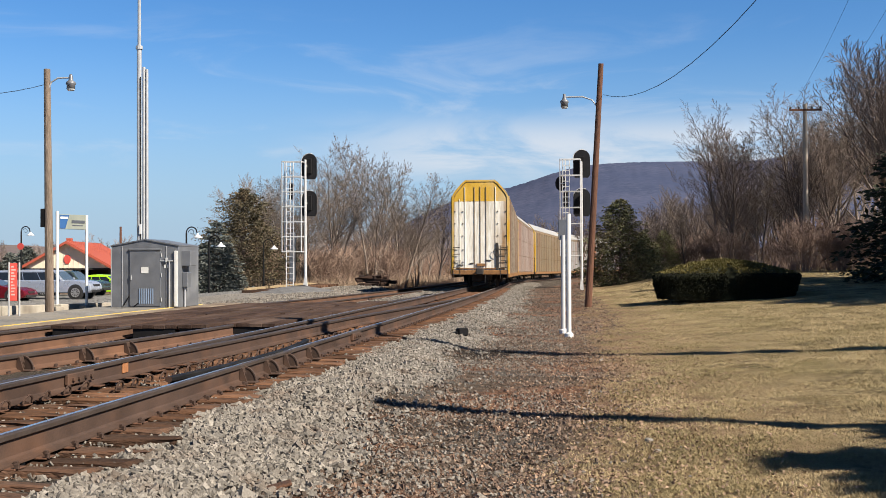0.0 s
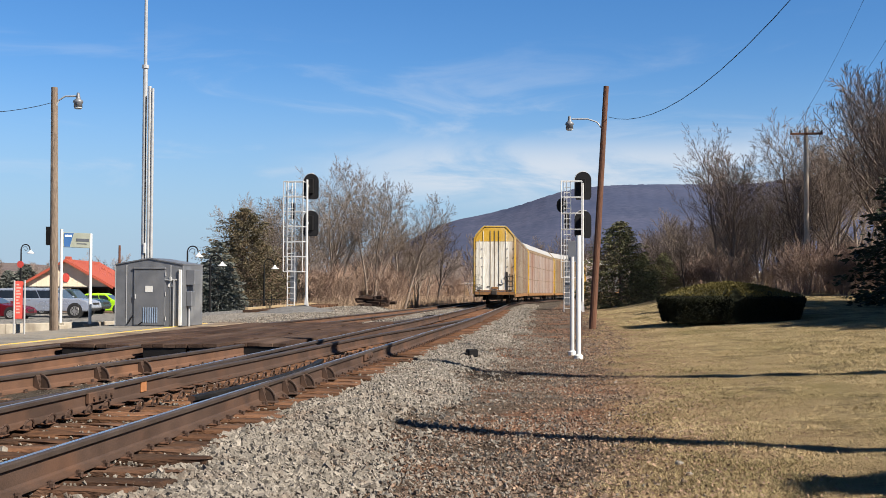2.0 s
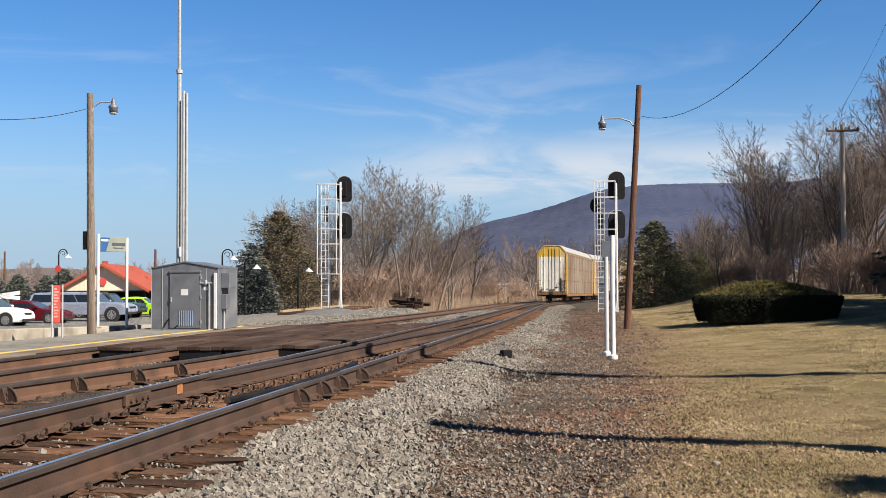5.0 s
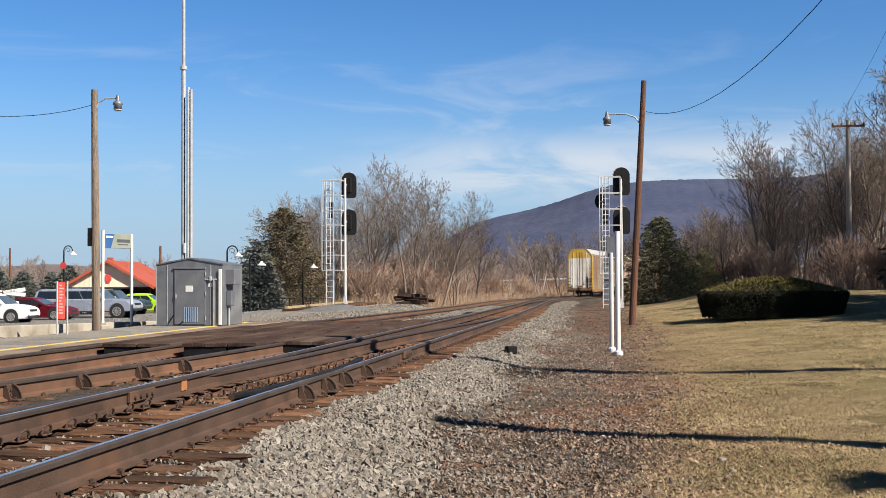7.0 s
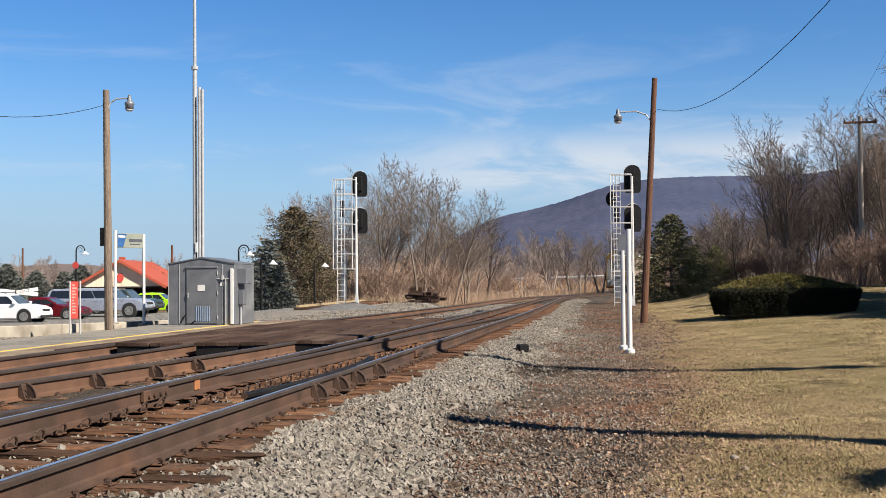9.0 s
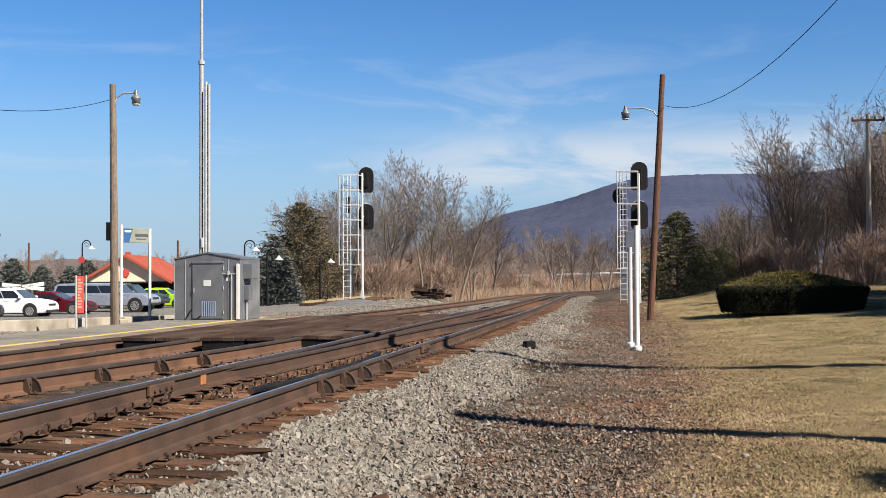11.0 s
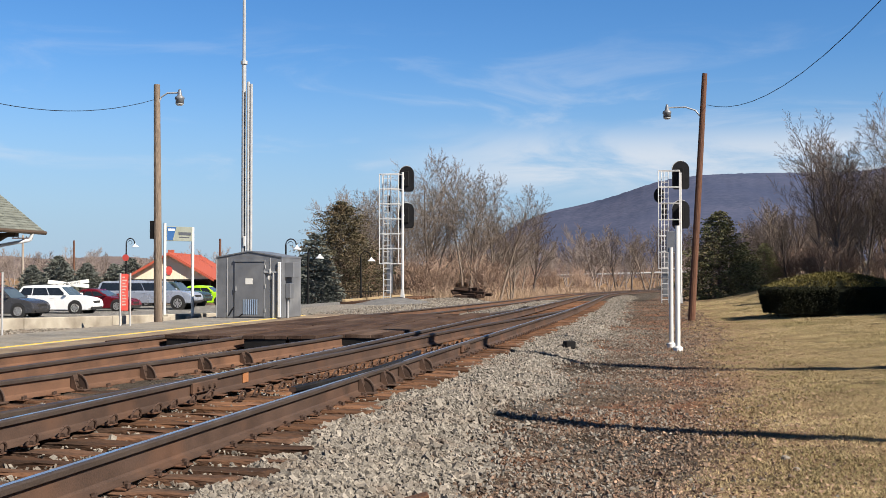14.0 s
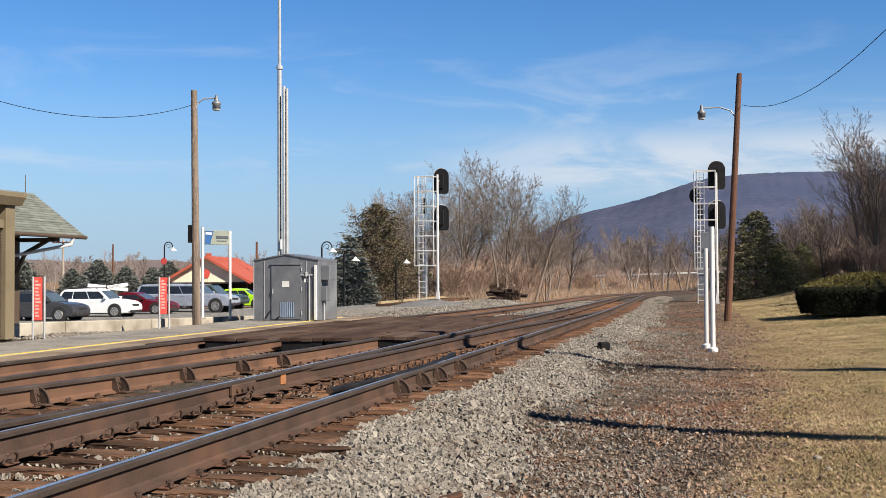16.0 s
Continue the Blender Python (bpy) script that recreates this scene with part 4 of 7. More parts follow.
M_BODYDARK = material("car_frame_grime", (0.138, 0.0946, 0.0516), (0.206, 0.146, 0.086), 1.0, 0.8, 0, 0.1, 20)
M_YEL = material("car_yellow_paint", (0.516, 0.301, 0.0258), (0.636, 0.396, 0.0516), 1.5, 0.6, 0, 0.05, 20, (0.533, 0.447, 0.301), 0.6)
M_TAN = material("car_side_galvanised_tan", (0.146, 0.107, 0.0645), (0.224, 0.172, 0.107), 0.8, 0.6, 0.1, 0.05, 12, (0.189, 0.12, 0.0688), 0.58, stretch=(1, 1, 0.25))
M_DOOR = material("car_door_white", (0.58, 0.54, 0.45), (0.86, 0.84, 0.77), 1.6, 0.55, 0, 0.03, 9, (0.3, 0.19, 0.1), 0.6, stretch=(2.2, 2.2, 0.22))
M_GRIMY = material("car_side_grimy_panels", (0.17, 0.135, 0.1), (0.3, 0.25, 0.195), 0.9, 0.6, 0.1, 0.05, 12, (0.18, 0.1, 0.06), 0.57, stretch=(1, 1, 0.4))
M_PINK = material("car_side_faded", (0.21, 0.16, 0.135), (0.34, 0.275, 0.24), 0.8, 0.6, 0, 0.05, 12, (0.22, 0.125, 0.09), 0.58, stretch=(1, 1, 0.3))
M_SILVER = material("car_side_silver", (0.224, 0.215, 0.206), (0.31, 0.301, 0.292), 0.8, 0.5, 0.2, 0.05, 12, (0.292, 0.138, 0.103), 0.6)
M_ORANGE = material("car_orange_paint", (0.516, 0.146, 0.0258), (0.602, 0.189, 0.043), 1.0, 0.6, 0, 0.05, 15)
M_ROOFM = material("car_roof_metal", (0.361, 0.353, 0.335), (0.473, 0.464, 0.439), 0.8, 0.5, 0.2, 0.03, 15)
M_GRIMEPOST = material("grimy_door_rod", (0.12, 0.085, 0.06), (0.24, 0.19, 0.14), 4, 0.7, 0, 0.05, 30)
M_STEELDARK = material("dark_steel", (0.0258, 0.0232, 0.0215), (0.0516, 0.0447, 0.0396), 3, 0.7, 0.2, 0.1, 40)
M_RUSTY = material("rusty_orange_steel", (0.138, 0.0688, 0.0301), (0.292, 0.146, 0.0516), 3, 0.8, 0, 0.1, 40)

CARS = []
kinds = [
    autorack(M_YEL, M_GRIMY, M_ROOFM, "yellow and white covered car carrier with grimy tan sides"),
    autorack(M_YEL, M_PINK, M_ROOFM, "covered car carrier with faded pinkish sides and pale roof"),
    autorack(M_YEL, M_SILVER, M_ROOFM, "covered car carrier with silver sides and yellow ends"),
    autorack(M_ORANGE, M_SILVER, M_ROOFM, "covered car carrier with silver sides and orange ends"),
    autorack(M_YEL, M_TAN, M_ROOFM, "covered car carrier with golden tan sides and yellow ends"),
]
for k, kind in enumerate((0, 1, 4, 2, 3, 2, 1, 4)):
    CARS.append(kinds[kind] if k == kind else copy_thing(kinds[kind], pose(0, 0, 0)))
for k in (1, 2, 3, 4):
    if kinds[k] not in CARS:
        for o in list(kinds[k].children_recursive) + [kinds[k]]:
            bpy.data.objects.remove(o)


# ---- vegetation ----
class Limbs:
    """Collects tapering tubes into one mesh."""

    def __init__(self):
        self.v, self.f = [], []

    def add(self, pts, radii, sides):
        base = len(self.v)
        for i, p in enumerate(pts):
            d = (pts[min(i + 1, len(pts) - 1)] - pts[max(i - 1, 0)]).normalized()
            a = d.orthogonal().normalized()
            b = d.cross(a)
            for k in range(sides):
                t = 2 * math.pi * k / sides
                self.v.append(p + (a * math.cos(t) + b * math.sin(t)) * radii[i])
        for i in range(len(pts) - 1):
            for k in range(sides):
                q = base + i * sides
                self.f.append((q + k, q + (k + 1) % sides, q + sides + (k + 1) % sides, q + sides + k))


def grow(r, store, start, way, length, rad, level, top, up=0.25, counts=(11, 7, 6, 4), thin=0.012):
    """A limb that bends and tapers, and the limbs that spring from it."""
    segs = (7, 5, 3, 2, 1)[level]
    pts, d = [start.copy()], way.normalized()
    for s in range(segs):
        wob = (0.05, 0.06, 0.07, 0.07, 0.05)[level]
        d = (d + Vector((r.gauss(0, wob), r.gauss(0, wob), r.gauss(0, wob) + up * (0.15, 0.3, 0.22, 0.12, 0.0)[level]))).normalized()
        pts.append(pts[-1] + d * length / segs)
    radii = [max(rad * (1 - 0.8 * i / segs), thin * 0.6) for i in range(segs + 1)]
    store[0 if level < 2 else 1].add(pts, radii, (7, 5, 3, 3, 3)[level])
    if level == top:
        return
    n = counts[level]
    for k in range(n):
        t = (0.22 + 0.76 * (k + r.random()) / n) if level == 0 else (0.18 + 0.8 * (k + r.random()) / n)
        i = min(int(t * segs), segs - 1)
        p = pts[i].lerp(pts[i + 1], t * segs - i)
        axis = (pts[i + 1] - pts[i]).normalized()
        side = axis.orthogonal().normalized()
        side.rotate(Matrix.Rotation(k * 2.4 + r.uniform(-0.5, 0.5), 3, axis))
        ang = r.uniform(0.35, 0.75)
        w = axis * math.cos(ang) + side * math.sin(ang)
        ln = length * r.uniform(0.44, 0.6) * (1.12 - 0.55 * t if level == 0 else 1.05 - 0.4 * t)
        grow(r, store, p, w, ln, max(radii[i] * r.uniform(0.4, 0.58), thin), level + 1, top, up, counts, thin)


def bare_tree(seed, h, label, mat, forks=1, top=4, counts=(11, 7, 6, 4), rad=0.16, name="bare_tree", category="tree", group="", thin=0.012, spread_=0.4):
    r = random.Random(seed)
    store = [Limbs(), Limbs()]
    for k in range(forks):
        a = 2 * math.pi * k / forks + r.random()
        lean = r.uniform(0.0, 0.08) if forks == 1 else spread_ * r.uniform(0.25, 1.0)
        off = 0.02 * h if forks > 1 else 0.0
        grow(r, store, Vector((off * math.cos(a), off * math.sin(a), -0.2)), Vector((math.cos(a) * lean, math.sin(a) * lean, 1)), h * r.uniform(0.7, 0.92), rad / forks ** 0.4, 0, top, 0.25, counts, thin)
    t = thing(name, pose(0, 0, 0), label, category, group)
    raw("trunk", store[0].v, store[0].f, mat, t, smooth=True)
    raw("crown", store[1].v, store[1].f, mat, t, "leafless grey-brown twigs")
    return t


def leaf_cloud(centres, dirs, size, r, ratio=0.35):
    """Small pointed leaves or sprays, one four-sided blade each."""
    v, f = [], []
    for c, d in zip(centres, dirs):
        s = size * r.uniform(0.6, 1.3)
        d = d.normalized()
        side = d.cross(Vector((r.gauss(0, 1), r.gauss(0, 1), r.gauss(0, 1)))).normalized() * s * ratio
        n = len(v)
        v += [c - d * s * 0.5, c + side * 0.6, c + d * s * 0.6, c - side * 0.6]
        f.append((n, n + 1, n + 2, n + 3))
    return v, f


def conifer(seed, h, w, label, mat, ragged=0.25, droop=0.25, density=1.0, size=0.3, bare=0.04, full=0.75, whorl=0):
    """A stem with boughs all round, each dressed with short sprays; whorl gathers the boughs into tiers."""
    r = random.Random(seed)
    t = thing("conifer", pose(0, 0, 0), label, "conifer tree")
    lim = Limbs()
    lim.add([Vector((0, 0, -0.2)), Vector((0, 0, h * 0.5)), Vector((0, 0, h * 0.97))], [h * 0.022, h * 0.014, 0.02], 7)
    raw("trunk", lim.v, lim.f, M_BARK, t)
    cs, ds = [], []
    wood = Limbs()
    boughs = int(150 * density)
    for k in range(boughs):
        u = (k + r.random()) / boughs
        if whorl:
            u = (math.floor(u * whorl) + 0.35 * r.random()) / whorl
        z = h * (bare + (0.985 - bare) * u)
        a = k * 2.39996 + r.uniform(-0.3, 0.3)
        reach = w / 2 * (1 - u) ** full * (1 + r.uniform(-ragged, ragged)) * min(1.0, 0.72 + 1.6 * u) + 0.08
        out = Vector((math.cos(a), math.sin(a), 0))
        tip = Vector((0, 0, z)) + out * reach + Vector((0, 0, -droop * reach + 0.1 * h * u * 0.3))
        wood.add([Vector((0, 0, z)), tip], [0.018, 0.006], 3)
        n = int((8 + 34 * reach / (w / 2)) * density ** 0.3 * (0.3 / size) ** 1.0)
        for j in range(n):
            q = 0.2 + 0.8 * math.sqrt(r.random())
            p = Vector((0, 0, z)).lerp(tip, q)
            sw = 0.5 + reach * 0.5
            cs.append(p + Vector((r.gauss(0, 0.13) * sw, r.gauss(0, 0.13) * sw, r.gauss(0, 0.05) * sw)))
            ds.append(out + Vector((r.gauss(0, 0.6), r.gauss(0, 0.6), r.gauss(0, 0.35) - 0.1)))
    v, f = leaf_cloud(cs, ds, size, r)
    raw("branch", wood.v, wood.f, M_BARK, t)
    raw("crown", v, f, mat, t)
    return t


def put(ob, x, y, z=None, turn=0.0, s=1.0):
    """Sets the thing down on the ground."""
    zz = gz(x, y) if z is None else z
    ob.matrix_basis = pose(x, y, zz - 0.05, 0, 0, turn) @ Matrix.Diagonal((s, s, s, 1))
    return ob


def again(ob, x, y, z=None, turn=0.0, s=1.0):
    c = copy_thing(ob, pose(0, 0, 0))
    return put(c, x, y, z, turn, s)


TREE_LABEL = "leafless winter tree with fine grey-brown twigs"
big_a = bare_tree(11, 10.0, TREE_LABEL, M_BARK_PALE, 4, 4, (9, 7, 5, 4), 0.19, group="bare trees", spread_=0.55, thin=0.01)
big_b = bare_tree(12, 10.0, TREE_LABEL, M_BARK_PALE, 3, 4, (11, 7, 5, 4), 0.18, group="bare trees", spread_=0.45, thin=0.01)
big_c = bare_tree(13, 10.0, TREE_LABEL, M_BARK_PALE, 2, 4, (13, 8, 5, 4), 0.19, group="bare trees", spread_=0.35, thin=0.01)
dark_a = bare_tree(41, 10.0, "leafless dark brown tree at the wood's edge", M_BARK, 3, 4, (11, 7, 5, 4), 0.19, group="bare trees", spread_=0.3, thin=0.01)
dark_b = bare_tree(42, 10.5, "leafless dark brown tree at the wood's edge", M_BARK, 1, 4, (16, 9, 6, 3), 0.2, group="bare trees")
slim = bare_tree(14, 9.0, "slender leafless tree with upright twigs", M_BARK_DARK, 1, 3, (18, 8, 6), 0.14, group="bare trees", thin=0.014)
lite_a = bare_tree(21, 9.5, TREE_LABEL, M_BARK_PALE, 2, 3, (11, 8, 6), 0.2, group="bare trees", thin=0.02)
lite_b = bare_tree(22, 9.5, TREE_LABEL, M_BARK, 1, 3, (16, 8, 6), 0.2, group="bare trees", thin=0.02)
far_a = bare_tree(23, 9.5, "far leafless tree with bark coloured haze grey", M_BARK_FAR, 2, 3, (9, 7, 5), 0.2, group="bare trees", thin=0.035)
far_b = bare_tree(24, 9.0, "far leafless tree with bark coloured haze grey", M_BARK_FAR, 1, 3, (13, 7, 5), 0.2, group="bare trees", thin=0.035)
bush = bare_tree(15, 3.2, "leafless reddish-brown thicket bush", M_BRUSH_WOOD, 7, 3, (6, 5, 4), 0.08, "thicket_bush", "bush", "thicket bushes", 0.012, 0.6)
bush_b = bare_tree(16, 2.6, "leafless brown thicket bush", M_BRUSH_WOOD, 8, 3, (6, 5, 4), 0.07, "thicket_bush", "bush", "thicket bushes", 0.012, 0.6)
bush_c = bare_tree(17, 3.0, "leafless dark reddish thicket bush", M_BRUSH_DARK, 7, 3, (6, 5, 4), 0.08, "thicket_bush", "bush", "thicket bushes", 0.012, 0.6)
bush_d = bare_tree(18, 2.6, "leafless dark brown thicket bush", M_BRUSH_DARK, 8, 3, (6, 5, 4), 0.07, "thicket_bush", "bush", "thicket bushes", 0.012, 0.6)

# beside the far signal
put(big_a, -18.3, 82, s=0.98)
put(big_b, -15.3, 82, s=0.95, turn=40)
put(big_c, -13.5, 85, s=0.84)
for ob, x, y, s_, turn in ((big_b, -22.3, 84, 0.82, 130), (big_a, -23.9, 83, 0.78, 200), (big_c, -19.6, 87, 0.92, 70), (big_a, -12.9, 88, 0.6, 250), (big_b, -25.4, 88, 0.72, 20), (big_b, -20.6, 80.5, 0.7, 290)):
    again(ob, x, y, turn=turn, s=s_)
put(slim, -14.95, 118, s=0.98)
put(lite_a, -17.5, 126, s=0.7)
put(lite_b, -19.8, 124, s=0.68)
put(far_a, -24, 250, s=1.0)
put(far_b, -30, 262, s=1.0)
rt = random.Random(21)
for k in range(9):
    x = -9 + k * 2.3 + rt.uniform(-0.8, 0.8)
    again((slim, lite_b, lite_a)[k % 3], x, 165 + rt.uniform(-8, 20) + max(0, x) * 3.0, turn=rt.uniform(0, 360), s=rt.uniform(0.85, 1.2))
for k in range(12):
    x = -36 + k * 3.4
    again(far_a if k % 2 else far_b, x, 205 + rt.uniform(-10, 25), turn=rt.uniform(0, 360), s=rt.uniform(0.55, 0.85))
for k in range(24):
    x, y = rt.uniform(-25, -12.2), rt.uniform(77.5, 90)
    again(bush if k % 2 else bush_b, x, y, turn=rt.uniform(0, 360), s=rt.uniform(0.8, 1.5))

put(bush, -16.5, 78.5, s=1.1)
put(bush_b, -19.0, 79.5, s=1.2)
put(bush_c, 13.6, 58.5, s=0.8)
put(bush_d, 15.0, 60.5, s=0.9)

# far woods below the mountain
for k in range(95):
    y = rt.uniform(200, 380)
    x = y * rt.uniform(-0.3, 0.16)
    if abs(x - float(c1(y))) < 7 or abs(x - float(c2(y))) < 7:
        continue
    again((far_a, far_b)[k % 2], x, y, turn=rt.uniform(0, 360), s=rt.uniform(0.8, 1.35))
for k in range(30):
    y = rt.uniform(120, 170)
    x = rt.uniform(-36, float(c2(y)) - 5)
    again(bush if k % 2 else bush_b, x, y, turn=rt.uniform(0, 360), s=rt.uniform(0.8, 1.5))
for k in range(40):
    y = rt.uniform(150, 260)
    x = y * rt.uniform(-0.75, -0.42)
    again((far_a, far_b)[k % 2], x, y, turn=rt.uniform(0, 360), s=rt.uniform(0.5, 0.9))

for k in range(34):
    y = rt.uniform(222, 262)
    x = -58 + 2.1 * k + rt.uniform(-1, 1)
    if abs(x - float(c1(y))) < 8 or abs(x - float(c2(y))) < 8:
        continue
    again(bush if k % 2 else bush_b, x, y, turn=rt.uniform(0, 360), s=rt.uniform(1.6, 2.4))

# woods on the rising ground
put(dark_a, 9.4, 75, s=0.97)
put(dark_b, 10.4, 77.5, s=0.98, turn=80)
for x, y, s, ob in ((12.2, 80, 0.8, big_c), (14.3, 74, 0.98, dark_a), (15.4, 71, 0.88, dark_b), (16.2, 76, 1.0, big_c), (18.0, 66, 1.3, dark_a), (19.2, 73, 1.45, dark_b), (17.6, 82, 1.1, big_c), (21.5, 80, 1.5, dark_a), (20.0, 100, 1.1, lite_a), (14.8, 104, 0.9, lite_b), (23.0, 88, 1.4, big_b), (21.5, 62, 1.5, dark_b), (13.2, 112, 0.8, lite_b), (24.0, 100, 1.3, lite_a), (18.0, 118, 0.9, lite_a), (12.0, 88, 0.66, slim), (8.4, 112, 0.6, slim), (10.4, 120, 0.66, slim), (14.4, 86, 0.8, slim), (16.6, 96, 0.9, slim), (7.6, 84, 0.55, slim), (13.0, 68, 0.7, slim)):
    again(ob, x, y, turn=rt.uniform(0, 360), s=s)
for k in range(22):
    y = rt.uniform(115, 190)
    x = y * rt.uniform(0.05, 0.26)
    if x - float(c1(y)) < 7:
        continue
    again((lite_a, lite_b, slim)[k % 3], x, y, turn=rt.uniform(0, 360), s=rt.uniform(0.6, 0.9))
for k in range(32):
    y = rt.uniform(57, 100)
    x = y * rt.uniform(0.105, 0.27) + 0.5
    if y < 66 and x < 10.5:
        x += 4
    again(bush_c if k % 2 else bush_d, x, y, turn=rt.uniform(0, 360), s=rt.uniform(0.55, 1.15))

for k in range(14):
    y = rt.uniform(83, 104)
    again(bush_c if k % 2 else bush_d, max(y * rt.uniform(0.05, 0.14), 4.0), y, turn=rt.uniform(0, 360), s=rt.uniform(0.8, 1.3))
for k in range(16):
    y = rt.uniform(96, 150)
    again((slim, lite_b, lite_a)[k % 3], y * rt.uniform(0.062, 0.14), y, turn=rt.uniform(0, 360), s=rt.uniform(0.55, 0.85))

# conifers
dk = conifer(31, 6.1, 4.3, "dark green conifer with a ragged outline", M_DKNEEDLE, 0.6, 0.0, 1.7, 0.22)
yew = conifer(36, 6.2, 5.3, "dark green conifer with a ragged rounded crown", M_YEW, 0.45, 0.1, 2.0, 0.17, 0.03, 0.55)
put(yew, 2.75, 80, -0.75)
# unseen conifers beyond the right edge, added to cast the lawn's corner shadow
put(dk, 9.32, 4.95, turn=40, s=1.05)
again(dk, 10.02, 6.35, turn=140, s=1.0)
again(dk, 9.92, 3.35, turn=230, s=1.0)
again(dk, 9.52, 4.25, turn=310, s=1.02)
again(dk, 10.12, 2.35, turn=20, s=1.05)
again(dk, 10.82, 5.55, turn=75, s=1.1)
again(dk, 9.72, 2.75, turn=95, s=1.06)
again(dk, 9.82, 1.75, turn=200, s=1.1)
again(dk, 9.72, 3.65, turn=280, s=1.05)
again(dk, 10.7, 1.1, turn=60, s=1.1)
again(dk, 11.2, 2.2, turn=150, s=1.1)
again(yew, 4.9, 92, turn=100, s=0.6)
again(yew, 6.3, 88, turn=220, s=0.55)
sp = conifer(32, 4.5, 3.9, "blue-grey spruce with drooping branches", M_SPRUCE, 0.18, 0.3, 1.8, 0.18, 0.02, 0.8, 13)
put(sp, -21.2, 64.5, PLAT - 0.4)
again(sp, -23.2, 68, PLAT - 0.5, 80, 0.72)
ce = conifer(33, 7.0, 5.8, "brownish green cedar with an uneven crown", M_CEDAR, 0.55, -0.25, 2.2, 0.17, 0.04, 0.6)
put(ce, -22.5, 74, -1.0)
big = conifer(34, 7.6, 6.0, "large dark conifer at the edge of the lawn", M_NEEDLE, 0.3, 0.42, 2.2, 0.22, 0.03, 0.85, 17)
put(big, 14.7, 47, s=1.38)
# five unseen conifers added off to the right to shade hedge and lawn
again(yew, 19.3, 31.8, turn=60, s=2.05)
again(yew, 20.6, 33.4, turn=160, s=2.0)
again(yew, 20.4, 36.4, turn=250, s=1.95)
again(yew, 21.6, 40.5, turn=120, s=1.9)
again(yew, 18.4, 28.2, turn=310, s=1.7)
again(big, 17.6, 55, turn=120, s=0.9)
pine = conifer(35, 3.8, 4.3, "bushy grey-green pine beyond the parking lot", M_SPRUCE, 0.3, 0.1, 1.4, 0.26, 0.05, 0.7)
put(pine, -48.2, 94)
for k in range(7):
    x = -52 - k * 3.7 + rt.uniform(-0.5, 0.5)
    again(pine, x, 95 + rt.uniform(-4, 5), turn=rt.uniform(0, 360), s=rt.uniform(0.75, 1.1))
for x, y, s in ((-46.2, 99, 0.85), (-50.4, 98, 0.95), (-54.2, 97, 0.9), (-58.2, 99, 1.0)):
    again(pine, x, y, turn=x * 50, s=s)
again(sp, -36.5, 118, turn=30, s=1.2)
again(sp, -31.5, 122, turn=130, s=1.1)

# clipped hedge
def hedge():
    t = thing("hedge", pose(0, 0, 0), "clipped evergreen hedge coloured dark for shade, lighter on its lit top", "hedge")
    r = random.Random(5)
    L, W, H = 4.5, 2.7, 1.34

    def skin(u, v):
        """A rounded box surface: u runs round, v from base to crown."""
        a = 2 * math.pi * u
        e = 0.32
        cx, sy = math.cos(a), math.sin(a)
        x = math.copysign(abs(cx) ** e, cx) * L / 2
        y = math.copysign(abs(sy) ** e, sy) * W / 2
        k = min(1.0, v / 0.62)
        q = 1.0 if v < 0.62 else max(0.0, 1 - ((v - 0.62) / 0.38) ** 1.0)
        z = H * (0.06 + 0.6 * k) + (H * 0.34 * (1 - q ** 1.7) if v >= 0.62 else 0)
        swell = 0.93 + 0.09 * k if v < 0.62 else 1.02 * q
        b = noise.noise(Vector((x * 1.6, y * 1.6, z * 2.2))) * 0.09
        return Vector((x * swell * (1 + b * 0.4), y * swell * (1 + b), z * (1 + b * 0.7)))

    fine_u = [k / 4000 for k in range(4001)]
    run = [0.0]
    for a, b in zip(fine_u, fine_u[1:]):
        run.append(run[-1] + (skin(b, 0.3) - skin(a, 0.3)).length)

    def even(q):
        return float(np.interp(q * run[-1], run, fine_u))

    nu, nv = 96, 16
    vs = [skin(even(i / nu), j / nv) * 0.94 for j in range(nv + 1) for i in range(nu)]
    fs = [(j * nu + i, j * nu + (i + 1) % nu, (j + 1) * nu + (i + 1) % nu, (j + 1) * nu + i) for j in range(nv) for i in range(nu)]
    raw("core", vs, fs, M_HEDGE_SHADED, t)
    cs, ds = [], []
    for k in range(34000):
        u, v = even(r.random()), r.random() ** 0.8
        p = skin(u, v)
        cs.append(p + Vector((r.gauss(0, 0.025), r.gauss(0, 0.025), r.gauss(0, 0.022))))
        ds.append(Vector((p.x / L, p.y / W, 0.45)).normalized() + Vector((r.gauss(0, 0.6), r.gauss(0, 0.6), r.gauss(0, 0.6))))
    # leaves split by height into a shaded and a sunlit colour
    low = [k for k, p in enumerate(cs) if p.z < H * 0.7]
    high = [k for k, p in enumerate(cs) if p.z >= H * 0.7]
    for name, some, mat in (("foliage", low, M_HEDGE_SHADED), ("browned_top", high, M_HEDGE_LIT)):
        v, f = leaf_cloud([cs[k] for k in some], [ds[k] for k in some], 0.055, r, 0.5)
        raw(name, v, f, mat, t, "" if name == "foliage" else "olive brown top growth coloured as sunlit")
    st = Limbs()
    for k in range(9):
        x = -1.7 + k * 0.42
        st.add([Vector((x, 0, -0.1)), Vector((x + r.uniform(-0.2, 0.2), r.uniform(-0.4, 0.4), 0.5))], [0.035, 0.02], 5)
    raw("stem", st.v, st.f, M_BARK, t)
    return t


put(hedge(), 4.9, 38.5, turn=4)

